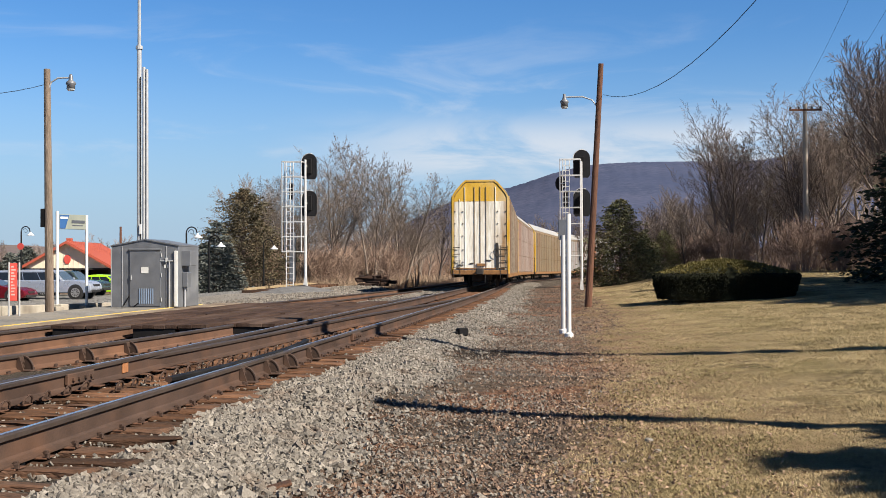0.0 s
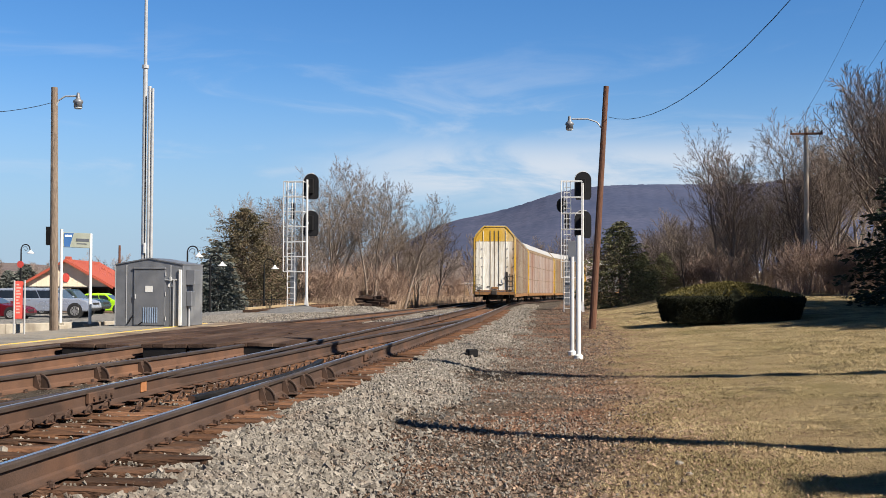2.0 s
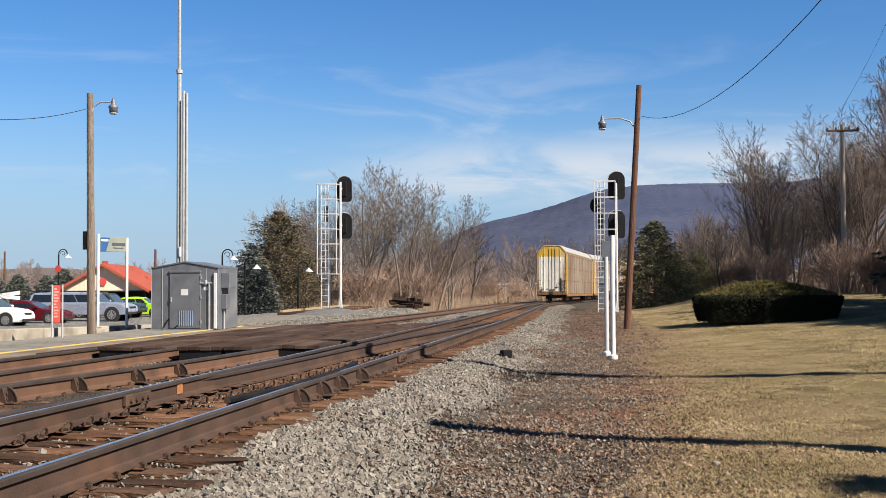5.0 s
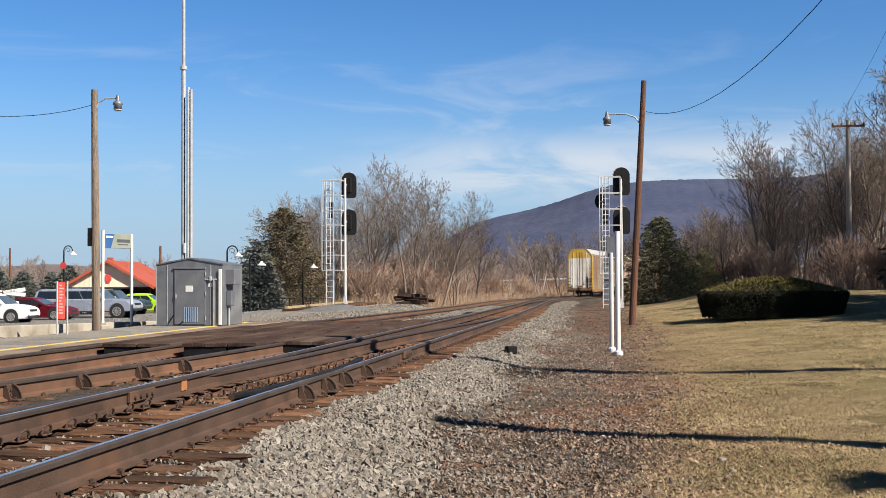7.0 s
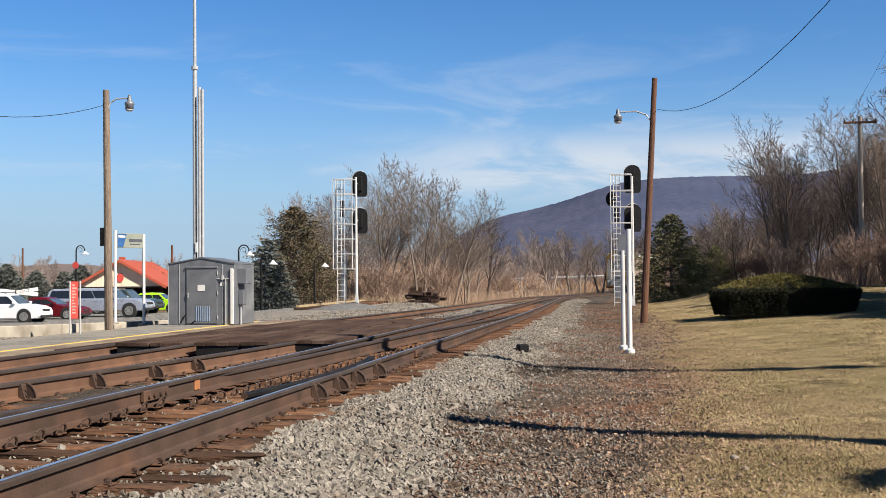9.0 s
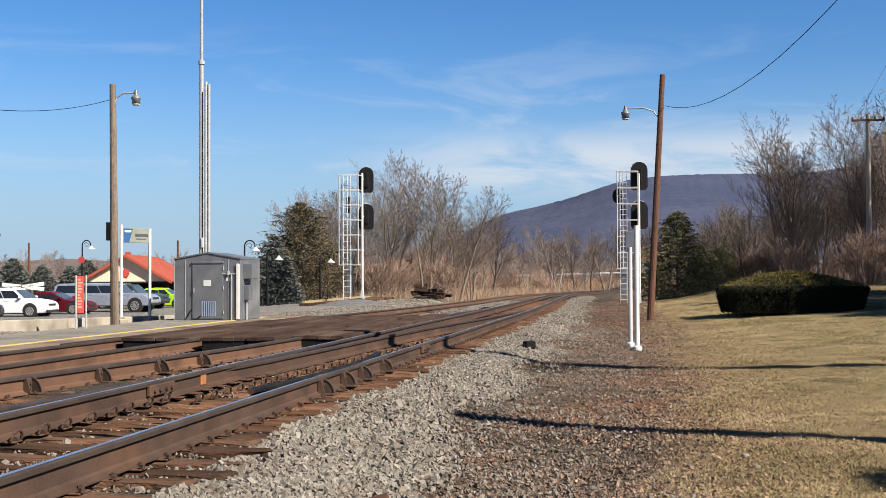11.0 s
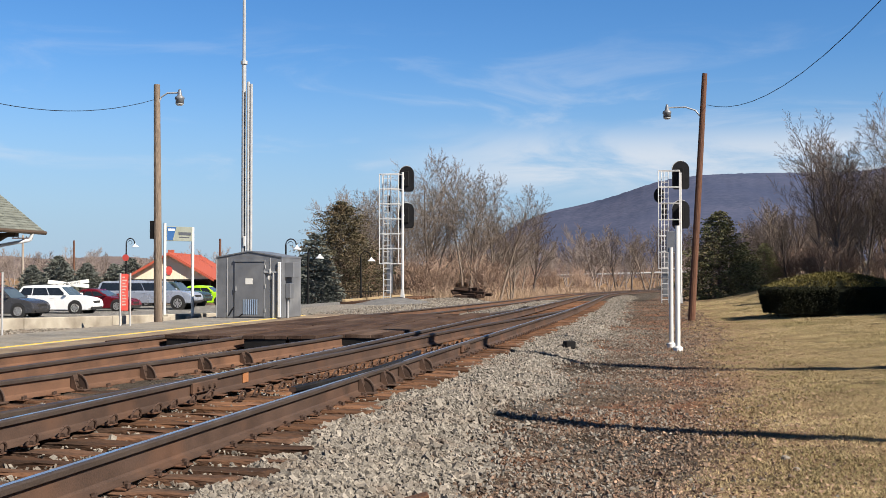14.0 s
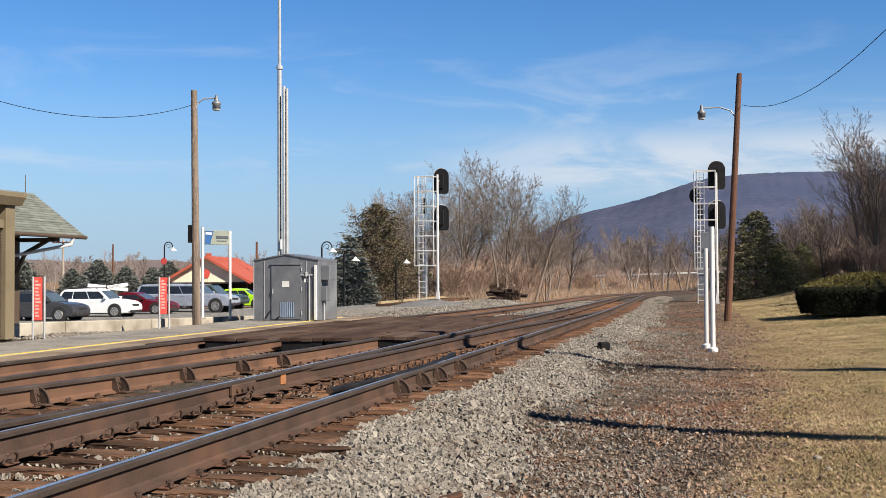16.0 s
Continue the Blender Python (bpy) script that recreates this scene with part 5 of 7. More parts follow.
# tall dry weeds
def weeds(region, n, h, w, mat, label, seed):
    r = random.Random(seed)
    v, f = [], []
    for k in range(n):
        x, y = region(r)
        z = gz(x, y) - 0.05
        hh = h * r.uniform(0.5, 1.25)
        a = r.uniform(0, math.pi)
        lx, ly = r.gauss(0, 0.34) * hh, r.gauss(0, 0.34) * hh
        dx, dy = math.cos(a) * w, math.sin(a) * w
        q = len(v)
        v += [(x - dx, y - dy, z), (x + dx, y + dy, z), (x + dx * 0.7 + lx * 0.5, y + dy * 0.7 + ly * 0.5, z + hh * 0.6), (x - dx * 0.7 + lx * 0.5, y - dy * 0.7 + ly * 0.5, z + hh * 0.6), (x + lx, y + ly, z + hh)]
        f += [(q, q + 1, q + 2, q + 3), (q + 3, q + 2, q + 4)]
    ob = raw("dry_weeds", v, f, mat)
    return tagged(ob, label, "weeds", kind="stuff")


def left_field(r):
    y = 76 + 42 * r.random() ** 1.4
    return r.uniform(-26 - (y - 76) * 0.1, float(c2(y)) - 3.2), y


def right_edge(r):
    y = r.uniform(58, 105)
    return y * r.uniform(0.15, 0.28) + 1.0, y


def far_field(r):
    y = r.uniform(118, 190)
    return r.uniform(-40, min(float(c2(y)) - 3.5, 6)), y


weeds(left_field, 26000, 0.95, 0.009, M_BRUSH, "tall dry straw-coloured weeds beside the line", 51)
weeds(far_field, 11000, 0.85, 0.02, M_BRUSH, "dry weeds in the far field", 52)
weeds(right_edge, 6000, 0.9, 0.014, M_BRUSH_DARK, "dry reddish brush at the foot of the woods", 53)


# ---- parking lot ----
M_TYRE = material("tyre_rubber", (0.0129, 0.0129, 0.0129), (0.0258, 0.0258, 0.0258), 8, 0.85, 0, 0.1, 60)
M_RIM = material("alloy_rim", (0.43, 0.43, 0.439), (0.516, 0.516, 0.525), 8, 0.35, 0.8, 0.02, 60)
M_GLASS = material("tinted_glass", (0.012, 0.015, 0.018), (0.02, 0.024, 0.028), 2, 0.06, 0, 0, 30, spec=0.8)
M_SHIELD = material("windscreen_glass", (0.06, 0.09, 0.12), (0.08, 0.11, 0.14), 2, 0.05, 0, 0, 30, spec=0.9)
M_TRIM = material("black_plastic_trim", (0.0172, 0.0172, 0.0181), (0.0301, 0.0301, 0.031), 6, 0.6, 0, 0.05, 60)
M_LAMP = material("headlamp_clear", (0.55, 0.56, 0.58), (0.68, 0.69, 0.7), 6, 0.1, 0.2, 0, 60)


def paint(name, c, metal=0.3):
    return material(name, c, tuple(min(1, a * 1.12) for a in c), 0.8, 0.28, metal, 0, 40, spec=0.6)


def slab(bm, pts, t):
    """A thin plate from four corners, thickened along its normal."""
    v = [Vector(p) for p in pts]
    nrm = (v[1] - v[0]).cross(v[-1] - v[0]).normalized() * t
    a = [bm.verts.new(p) for p in v]
    b = [bm.verts.new(p + nrm) for p in v]
    k = len(v)
    fs = [bm.faces.new(a), bm.faces.new(b[::-1])] + [bm.faces.new((a[i], b[i], b[(i + 1) % k], a[(i + 1) % k])) for i in range(k)]
    bmesh.ops.recalc_face_normals(bm, faces=fs)
    return bm


def vehicle(name, label, mat, L, W, H, belt, hood, ws, ri, rear_x, roof0, roof1, clear, wheel_r, wheels, ladder=False):
    """A car facing +x, its nose at x = 0. ws: windscreen foot, roof0 and roof1: the roof's front and back, rear_x: the back window's foot."""
    t = thing(name, pose(0, 0, 0), label, "car", "parked cars")
    hw = W / 2
    mid = clear + 0.34 * (belt - clear)
    side = [(-L + 0.03, clear + 0.14), (-L, mid), (-L + 0.05, belt - 0.12), (-L + 0.16, belt), (rear_x, belt + 0.02), (ws, belt), (ws + 0.2, hood + 0.03), (-0.75, hood - 0.02), (-0.38, hood - 0.09), (-0.14, hood - 0.2), (-0.03, hood - 0.36), (0, mid), (-0.04, clear + 0.16), (-0.16, clear + 0.03), (-0.5, clear), (-L + 0.4, clear), (-L + 0.15, clear + 0.03)]
    bm = B()
    rings = []
    for y, k in ((-hw, 0.86), (-hw * 0.985, 0.94), (-hw * 0.9, 0.985), (-hw * 0.5, 1.0), (hw * 0.5, 1.0), (hw * 0.9, 0.985), (hw * 0.985, 0.94), (hw, 0.86)):
        c = (-L / 2, (belt + clear) / 2)
        kx = 1 - (1 - k) * 0.35
        rings.append([bm.verts.new((c[0] + (x - c[0]) * kx, y, c[1] + (z - c[1]) * k)) for x, z in side])
    n = len(side)
    for p, q in zip(rings, rings[1:]):
        for i in range(n):
            bm.faces.new((p[i], p[(i + 1) % n], q[(i + 1) % n], q[i]))
    bm.faces.new(rings[0])
    bm.faces.new(rings[-1][::-1])
    bmesh.ops.recalc_face_normals(bm, faces=bm.faces)
    part("body", bm, mat, t)
    # greenhouse: a tapering painted shell with a rounded roof line
    top = [(rear_x - 0.02, belt - 0.04), (roof1 - 0.03, H - 0.16), (roof1 + 0.12, H - 0.05), ((roof0 + roof1) / 2, H), (roof0 - 0.1, H - 0.03), (roof0 + 0.08, H - 0.11), (ws + 0.02, belt - 0.04)]

    def ins(z):
        return hw - 0.05 - 0.17 * max(0.0, (z - belt) / (H - belt)) ** 1.2
    bm = B()
    rings = []
    for k in (-1.0, -0.93, -0.6, 0.6, 0.93, 1.0):
        drop = 0.05 if abs(k) == 1.0 else 0.012 if abs(k) > 0.9 else 0.0
        rings.append([bm.verts.new((x, k * ins(z), z - (drop if z > H - 0.2 else 0))) for x, z in top])
    n = len(top)
    for p, q in zip(rings, rings[1:]):
        for i in range(n):
            bm.faces.new((p[i], p[(i + 1) % n], q[(i + 1) % n], q[i]))
    bm.faces.new(rings[0])
    bm.faces.new(rings[-1][::-1])
    bmesh.ops.recalc_face_normals(bm, faces=bm.faces)
    part("roof", bm, mat, t)
    # windscreen
    za, zb = belt + 0.03, H - 0.13
    bm = B()
    fx = lambda z: ws + 0.02 + (roof0 + 0.08 - ws - 0.02) * (z - belt + 0.04) / (H - 0.11 - belt + 0.04) + 0.008
    slab(bm, [(fx(za), -ins(za) + 0.09, za), (fx(za), ins(za) - 0.09, za), (fx(zb), ins(zb) - 0.09, zb), (fx(zb), -ins(zb) + 0.09, zb)], 0.01)
    part("windscreen", bm, M_SHIELD, t, "bright windscreen")
    # side windows between the pillars
    rx = lambda z: rear_x - 0.02 + (roof1 - 0.03 - rear_x + 0.02) * (z - belt + 0.04) / (H - 0.16 - belt + 0.04)
    zt = H - 0.17
    cuts = [0.0, 0.36, 0.72, 1.0] if L < 5.5 else [0.0, 0.3, 0.55, 1.0]
    for sy in (-1, 1):
        for c0, c1_ in zip(cuts, cuts[1:]):
            def at(c, z):
                f0, r0 = fx(z) - 0.13, rx(z) + 0.14
                return f0 + (r0 - f0) * c
            g = 0.025
            zb2 = belt + 0.03
            pts = [(at(c0, zb2) - g, zb2), (at(c1_, zb2) + g, zb2), (at(c1_, zt) + g, zt), (at(c0, zt) - g, zt)]
            bm = B()
            slab(bm, [(x, sy * (ins(z) - 0.004), z) for x, z in (pts if sy < 0 else pts[::-1])], 0.012)
            part("side_window", bm, M_GLASS, t, "dark tinted window")
        bm = B()
        box(bm, ws - 0.32, ws - 0.12, sy * (hw - 0.06), sy * (hw + 0.15), belt + 0.02, belt + 0.16, 0.04)
        part("mirror", bm, mat, t)
        bm = B()
        box(bm, -L + 0.7, -0.7, sy * (hw - 0.08), sy * (hw - 0.008), clear - 0.01, clear + 0.17, 0.02)
        part("sill", bm, M_TRIM, t)
        for hx in (0.32, 0.66):
            bm = B()
            x = ws + (rear_x - ws) * hx
            box(bm, x - 0.1, x + 0.1, sy * (hw - 0.03), sy * (hw + 0.02), belt - 0.15, belt - 0.12, 0.008)
            part("door_handle", bm, mat, t)
        bm = B()
        slab(bm, [(-0.5, sy * (hw - 0.03), hood - 0.16), (-0.1, sy * (hw - 0.28), hood - 0.3), (-0.07, sy * (hw - 0.3), hood - 0.38), (-0.46, sy * (hw - 0.015), hood - 0.27)], 0.05)
        part("headlight", bm, M_LAMP, t)
        bm = B()
        box(bm, -0.08, 0.0, sy * (hw - 0.42), sy * (hw - 0.22), clear + 0.12, clear + 0.22, 0.02)
        part("fog_lamp", bm, M_TRIM, t)
        for wx in wheels:
            bm = B()
            rod(bm, (wx, sy * (hw - 0.25), wheel_r + 0.02), (wx, sy * (hw + 0.004), wheel_r + 0.02), wheel_r + 0.085, None, 28)
            part("wheel_arch", bm, M_TRIM, t)
            bm = B()
            lathe(bm, [(wheel_r * 0.66, 0), (wheel_r * 0.95, 0), (wheel_r, 0.04), (wheel_r, 0.18), (wheel_r * 0.95, 0.22), (wheel_r * 0.66, 0.22)], 28, Matrix.Translation((wx, sy * (hw - 0.09) - 0.11, wheel_r)) @ pose(0, 0, 0, -90))
            wh = part("wheel", bm, M_TYRE, t)
            bm = B()
            yy = sy * (hw + 0.026)
            rod(bm, (wx, yy - sy * 0.03, wheel_r), (wx, yy, wheel_r), wheel_r * 0.2, wheel_r * 0.15, 12)
            for k in range(10):
                a = 2 * math.pi * k / 10 + 0.3
                rod(bm, (wx, yy - sy * 0.01, wheel_r), (wx + wheel_r * 0.64 * math.cos(a), yy - sy * 0.005, wheel_r + wheel_r * 0.64 * math.sin(a)), 0.026, 0.034, 6)
            tube(bm, [(wx + wheel_r * 0.65 * math.cos(a * 0.2618), yy - sy * 0.006, wheel_r + wheel_r * 0.65 * math.sin(a * 0.2618)) for a in range(25)], 0.02, 5)
            part("rim", bm, M_RIM, wh)
    bm = B()
    box(bm, -0.1, 0.0, -hw + 0.5, hw - 0.5, hood - 0.4, hood - 0.26, 0.02)
    part("grille", bm, M_TRIM, t)
    bm = B()
    box(bm, -0.1, 0.01, -hw + 0.3, hw - 0.3, clear + 0.04, clear + 0.2, 0.03)
    part("bumper", bm, M_TRIM, t)
    if ladder:
        for sy in (-1, 1):
            bm = B()
            tube(bm, [(roof0 - 0.1, sy * (hw - 0.28), H - 0.02), (roof0 - 0.25, sy * (hw - 0.28), H + 0.05), (roof1 + 0.25, sy * (hw - 0.28), H + 0.04), (roof1 + 0.1, sy * (hw - 0.28), H - 0.03)], 0.02, 6)
            part("roof_rail", bm, M_TRIM, t)
    return t


suv_grey = vehicle("crossover_car", "dark grey crossover car parked nose to the wall", paint("paint_dark_grey", (0.055, 0.055, 0.06)), 4.7, 1.84, 1.66, 1.02, 1.0, -1.35, 0, -4.35, -2.1, -4.1, 0.22, 0.35, (-0.92, -3.6))
suv_white = vehicle("crossover_car", "white compact crossover car with roof rails", paint("paint_white", (0.78, 0.79, 0.8), 0.0), 5.0, 1.84, 1.7, 1.06, 1.04, -1.3, 0, -4.7, -2.05, -4.4, 0.22, 0.36, (-0.95, -3.85), True)
sedan_red = vehicle("sedan_car", "dark red sedan car with alloy wheels", paint("paint_dark_red", (0.14, 0.008, 0.014)), 4.7, 1.8, 1.42, 0.93, 0.86, -1.5, 0, -4.2, -2.35, -3.5, 0.17, 0.33, (-0.92, -3.65))
truck_silver = vehicle("pickup_truck", "silver full-size pickup truck with a cap", paint("paint_silver", (0.38, 0.42, 0.5), 0.4), 7.0, 2.0, 1.92, 1.22, 1.22, -1.85, 0, -6.8, -2.55, -6.6, 0.4, 0.43, (-1.05, -5.3))
hatch_green = vehicle("hatchback_car", "bright lime green small hatchback car", paint("paint_lime", (0.36, 0.68, 0.02), 0.0), 3.7, 1.62, 1.5, 0.98, 0.98, -1.05, 0, -3.6, -1.7, -3.3, 0.18, 0.3, (-0.7, -3.0))
truck_dark = vehicle("pickup_truck", "dark green pickup truck behind the silver one", paint("paint_dark_green", (0.05, 0.07, 0.06)), 5.6, 1.95, 1.8, 1.12, 1.12, -1.75, 0, -3.5, -2.4, -3.3, 0.36, 0.39, (-0.98, -4.4))
for ob, x, y, turn in ((suv_grey, -33.6, 55.5, 2), (suv_white, -33.62, 61.4, 3), (sedan_red, -33.7, 66.5, 2), (truck_silver, -31.4, 70.8, 2), (truck_dark, -33.6, 77.5, 1), (hatch_green, -33.2, 80.8, 4)):
    ob.matrix_basis = pose(x, y, gz(x, y) - 0.005, 0, 0, turn)


# ---- depot building with a red roof ----
M_SIDING = material("cream_board_siding", (0.68, 0.58, 0.44), (0.78, 0.69, 0.54), 1.2, 0.7, 0, 0.05, 20)
M_REDROOF = material("red_metal_roof", (0.31, 0.0645, 0.0387), (0.396, 0.0903, 0.0516), 0.8, 0.6, 0.0, 0.03, 20)
M_DARK = material("dark_interior", (0.0172, 0.0155, 0.0146), (0.0301, 0.0258, 0.0241), 2, 0.9, 0, 0, 20)
M_REDSIGN = material("red_sign_paint", (0.473, 0.0516, 0.0387), (0.559, 0.086, 0.0688), 3, 0.5, 0, 0.02, 40)


def red_roof_building():
    t = thing("pavilion_building", pose(-43.55, 92, gz(-43, 92), 0, 0, 12), "cream board-sided pavilion with a red metal gable roof", "building")
    hw, eave, peak, L = 4.0, 1.85, 4.15, 13
    bm = B()
    prism(bm, [(-hw + 0.25, 1.85), (hw - 0.25, 1.85), (hw - 0.25, 2.0), (0, peak - 0.1), (-hw + 0.25, 2.0)], 0, 0.15)
    part("gable_wall", bm, M_SIDING, t)
    bm = B()
    box(bm, -hw + 0.25, -hw + 0.4, 0, L, 0, 1.9)
    box(bm, -hw + 0.3, 0.4, 0.0, 0.15, 0, 1.85)
    part("wall", bm, M_SIDING, t)
    # back wall coloured near black for the shade under the open roof
    bm = B()
    box(bm, -hw + 0.4, hw - 0.3, 5, 5.2, 0, 2.4)
    part("back_wall", bm, M_DARK, t)
    k = -hw + 0.35
    while k < hw - 0.3:
        top = peak - 0.15 - abs(k) * (peak - 2.0) / hw
        bm = B()
        box(bm, k - 0.02, k + 0.02, -0.02, 0.01, 1.9, max(1.95, top))
        part("batten", bm, M_SIDING, t)
        k += 0.42
    for sx in (-1, 1):
        bm = B()
        prism(bm, [(sx * hw, eave), (0, peak), (0, peak + 0.1), (sx * (hw + 0.05), eave + 0.08)], -0.5, L)
        part("roof", bm, M_REDROOF, t)
        bm = B()
        prism(bm, [(sx * hw, eave - 0.14), (0, peak - 0.14), (0, peak + 0.02), (sx * hw, eave + 0.02)], -0.54, -0.48)
        part("barge_board", bm, M_REDROOF, t)
        y = 0.3
        while y < L:
            bm = B()
            rod(bm, (sx * hw, y, eave + 0.1), (0, y, peak + 0.115), 0.018, 0.018, 4)
            part("roof_seam", bm, M_REDROOF, t)
            y += 0.9
    bm = B()
    box(bm, -hw + 0.2, hw - 0.2, -0.06, 0.02, 1.78, 1.92, 0.01)
    part("beam", bm, M_DARK, t)
    for x in (1.0, hw - 0.5):
        bm = B()
        box(bm, x - 0.09, x + 0.09, 0.0, 0.16, 0, 1.85)
        part("post", bm, M_DARK, t)
    bm = B()
    box(bm, -hw + 0.7, 0.2, -0.02, 0.02, 0.1, 1.6)
    part("garage_door", bm, M_SIDING, t)
    bm = B()
    prism(bm, [(-0.25, 2.9), (-0.3, 2.6), (-0.14, 2.3), (0.14, 2.3), (0.3, 2.6), (0.25, 2.9), (0.13, 3.05), (-0.13, 3.05)], -0.08, -0.04)
    part("emblem", bm, M_REDSIGN, t, "small red keystone-shaped emblem")
    bm = B()
    box(bm, -0.35, 0.1, 1.0, 1.5, peak - 0.1, peak + 0.35, 0.02)
    part("roof_vent", bm, M_REDROOF, t)


red_roof_building()


# ---- station house at the platform ----
M_BROWN = material("brown_painted_wood", (0.146, 0.116, 0.0731), (0.189, 0.155, 0.0989), 2, 0.7, 0, 0.06, 40)
M_BROWN_DARK = material("dark_brown_louvre", (0.0645, 0.043, 0.0301), (0.086, 0.0602, 0.043), 2, 0.7, 0, 0.06, 40)
M_SHINGLE = material("grey_roof_shingle", (0.112, 0.125, 0.112), (0.181, 0.194, 0.172), 3, 0.9, 0, 0.4, 30, None, 0.7, 0.18)


def station():
    t = thing("station_house", pose(0, 0, PLAT), "brown wooden station house with a grey shingle roof", "station building")
    bm = B()
    box(bm, -22, -16.55, 17, 23.9, 0, 3.3)
    part("wall", bm, M_BROWN, t)
    bm = B()
    prism(bm, [(-22.3, 3.2), (-16.25, 3.2), (-16.12, 3.4), (-16.12, 3.5), (-22.3, 3.5)], 16.8, 24.05)
    part("cornice", bm, M_BROWN, t)
    for y0, y1 in ((23.55, 23.9), (17, 17.3)):
        bm = B()
        box(bm, -16.56, -16.33, y0, y1, 0, 3.3, 0.01)
        part("corner_board", bm, M_BROWN, t)
    bm = B()
    box(bm, -16.56, -16.38, 17.3, 23.55, 2.65, 2.85, 0.01)
    part("lintel", bm, M_BROWN, t)
    z = 0.1
    while z < 2.6:
        bm = B()
        prism(bm, [(-16.56, z), (-16.44, z), (-16.52, z + 0.07), (-16.56, z + 0.07)], 21.0, 23.55)
        part("louvre_slat", bm, M_BROWN_DARK, t)
        z += 0.075
    # rear wing with an overhanging gable roof
    bm = B()
    box(bm, -22.5, -20.45, 23.9, 30.2, -0.4, 2.9)
    part("wing_wall", bm, M_BROWN_DARK, t)
    ex, ez, rx, rz = -18.82, 2.76, -20.6, 4.1
    y0, y1 = 23.95, 31.1
    bm = B()
    prism(bm, [(ex, ez - 0.08), (rx, rz - 0.08), (2 * rx - ex, ez - 0.08), (2 * rx - ex, ez), (rx, rz), (ex, ez)], y0, y1)
    part("roof_deck", bm, M_BROWN_DARK, t)
    n = 17
    d = Vector((ex - rx, 0, ez - rz))
    for k in range(n):
        a, b2 = Vector((rx, 0, rz)) + d * (k / n), Vector((rx, 0, rz)) + d * ((k + 1.15) / n)
        up = Vector((0.45, 0, 0.9)) * 0.012
        yy = y0
        rr = random.Random(k)
        while yy < y1:
            w_ = min(rr.uniform(0.5, 0.95), y1 - yy)
            bm = B()
            q = [bm.verts.new(p) for p in ((a.x, yy, a.z + 0.006), (a.x, yy + w_ - 0.01, a.z + 0.006), (b2.x + up.x, yy + w_ - 0.01, b2.z + up.z + 0.016), (b2.x + up.x, yy, b2.z + up.z + 0.016))]
            lo = [bm.verts.new((v.co.x, v.co.y, v.co.z - 0.014)) for v in q]
            bm.faces.new(q)
            for i in range(4):
                bm.faces.new((q[i], lo[i], lo[(i + 1) % 4], q[(i + 1) % 4]))
            bmesh.ops.recalc_face_normals(bm, faces=bm.faces)
            part("shingle", bm, M_SHINGLE, t)
            yy += w_
    bm = B()
    rod(bm, (ex + 0.06, y0, ez - 0.06), (ex + 0.06, y1, ez - 0.06), 0.06, None, 8)
    part("gutter", bm, M_BROWN_DARK, t)
    bm = B()
    tube(bm, [(ex + 0.06, y1 - 0.7, ez - 0.08), (ex, y1 - 0.75, ez - 0.3), (-20.45, y1 - 2.2, ez - 0.75)], 0.05, 8)
    part("downpipe", bm, M_GALV_BRIGHT, t)
    bm = B()
    tube(bm, [(-20.45, 29.8, 1.3), (-20.0, 29.8, 2.2), (-19.1, 29.8, 2.66)], 0.07, 6)
    box(bm, -20.45, -18.9, 29.7, 29.9, 2.54, 2.66)
    part("bracket", bm, M_BROWN_DARK, t)
    bm = B()
    rod(bm, (rx, y1 - 0.4, rz), (rx, y1 - 0.4, rz + 0.55), 0.015, 0.008, 6)
    part("finial", bm, M_BROWN_DARK, t)


station()


# ---- signs on the platform ----
M_SIGNGREY = material("sign_grey_green", (0.206, 0.224, 0.189), (0.249, 0.267, 0.232), 3, 0.5, 0, 0.02, 40)
M_SIGNBLUE = material("sign_blue", (0.0172, 0.0774, 0.215), (0.0258, 0.0946, 0.258), 3, 0.5, 0, 0.02, 40)
M_INK = material("dark_lettering", (0.0516, 0.0602, 0.0774), (0.0688, 0.0774, 0.0946), 3, 0.6, 0, 0, 40)


def words(text, size, m, mat, parent, name="lettering"):
    cu = bpy.data.curves.new(name, "FONT")
    cu.body, cu.size, cu.extrude = text, size, 0.003
    cu.align_x, cu.align_y = "CENTER", "CENTER"
    ob = new(name, cu)
    dg = bpy.context.evaluated_depsgraph_get()
    me = bpy.data.meshes.new_from_object(ob.evaluated_get(dg))
    bpy.data.objects.remove(ob)
    me.materials.clear()
    me.materials.append(mat)
    o = new(name, me)
    o.parent = parent
    o.matrix_basis = m
    return o


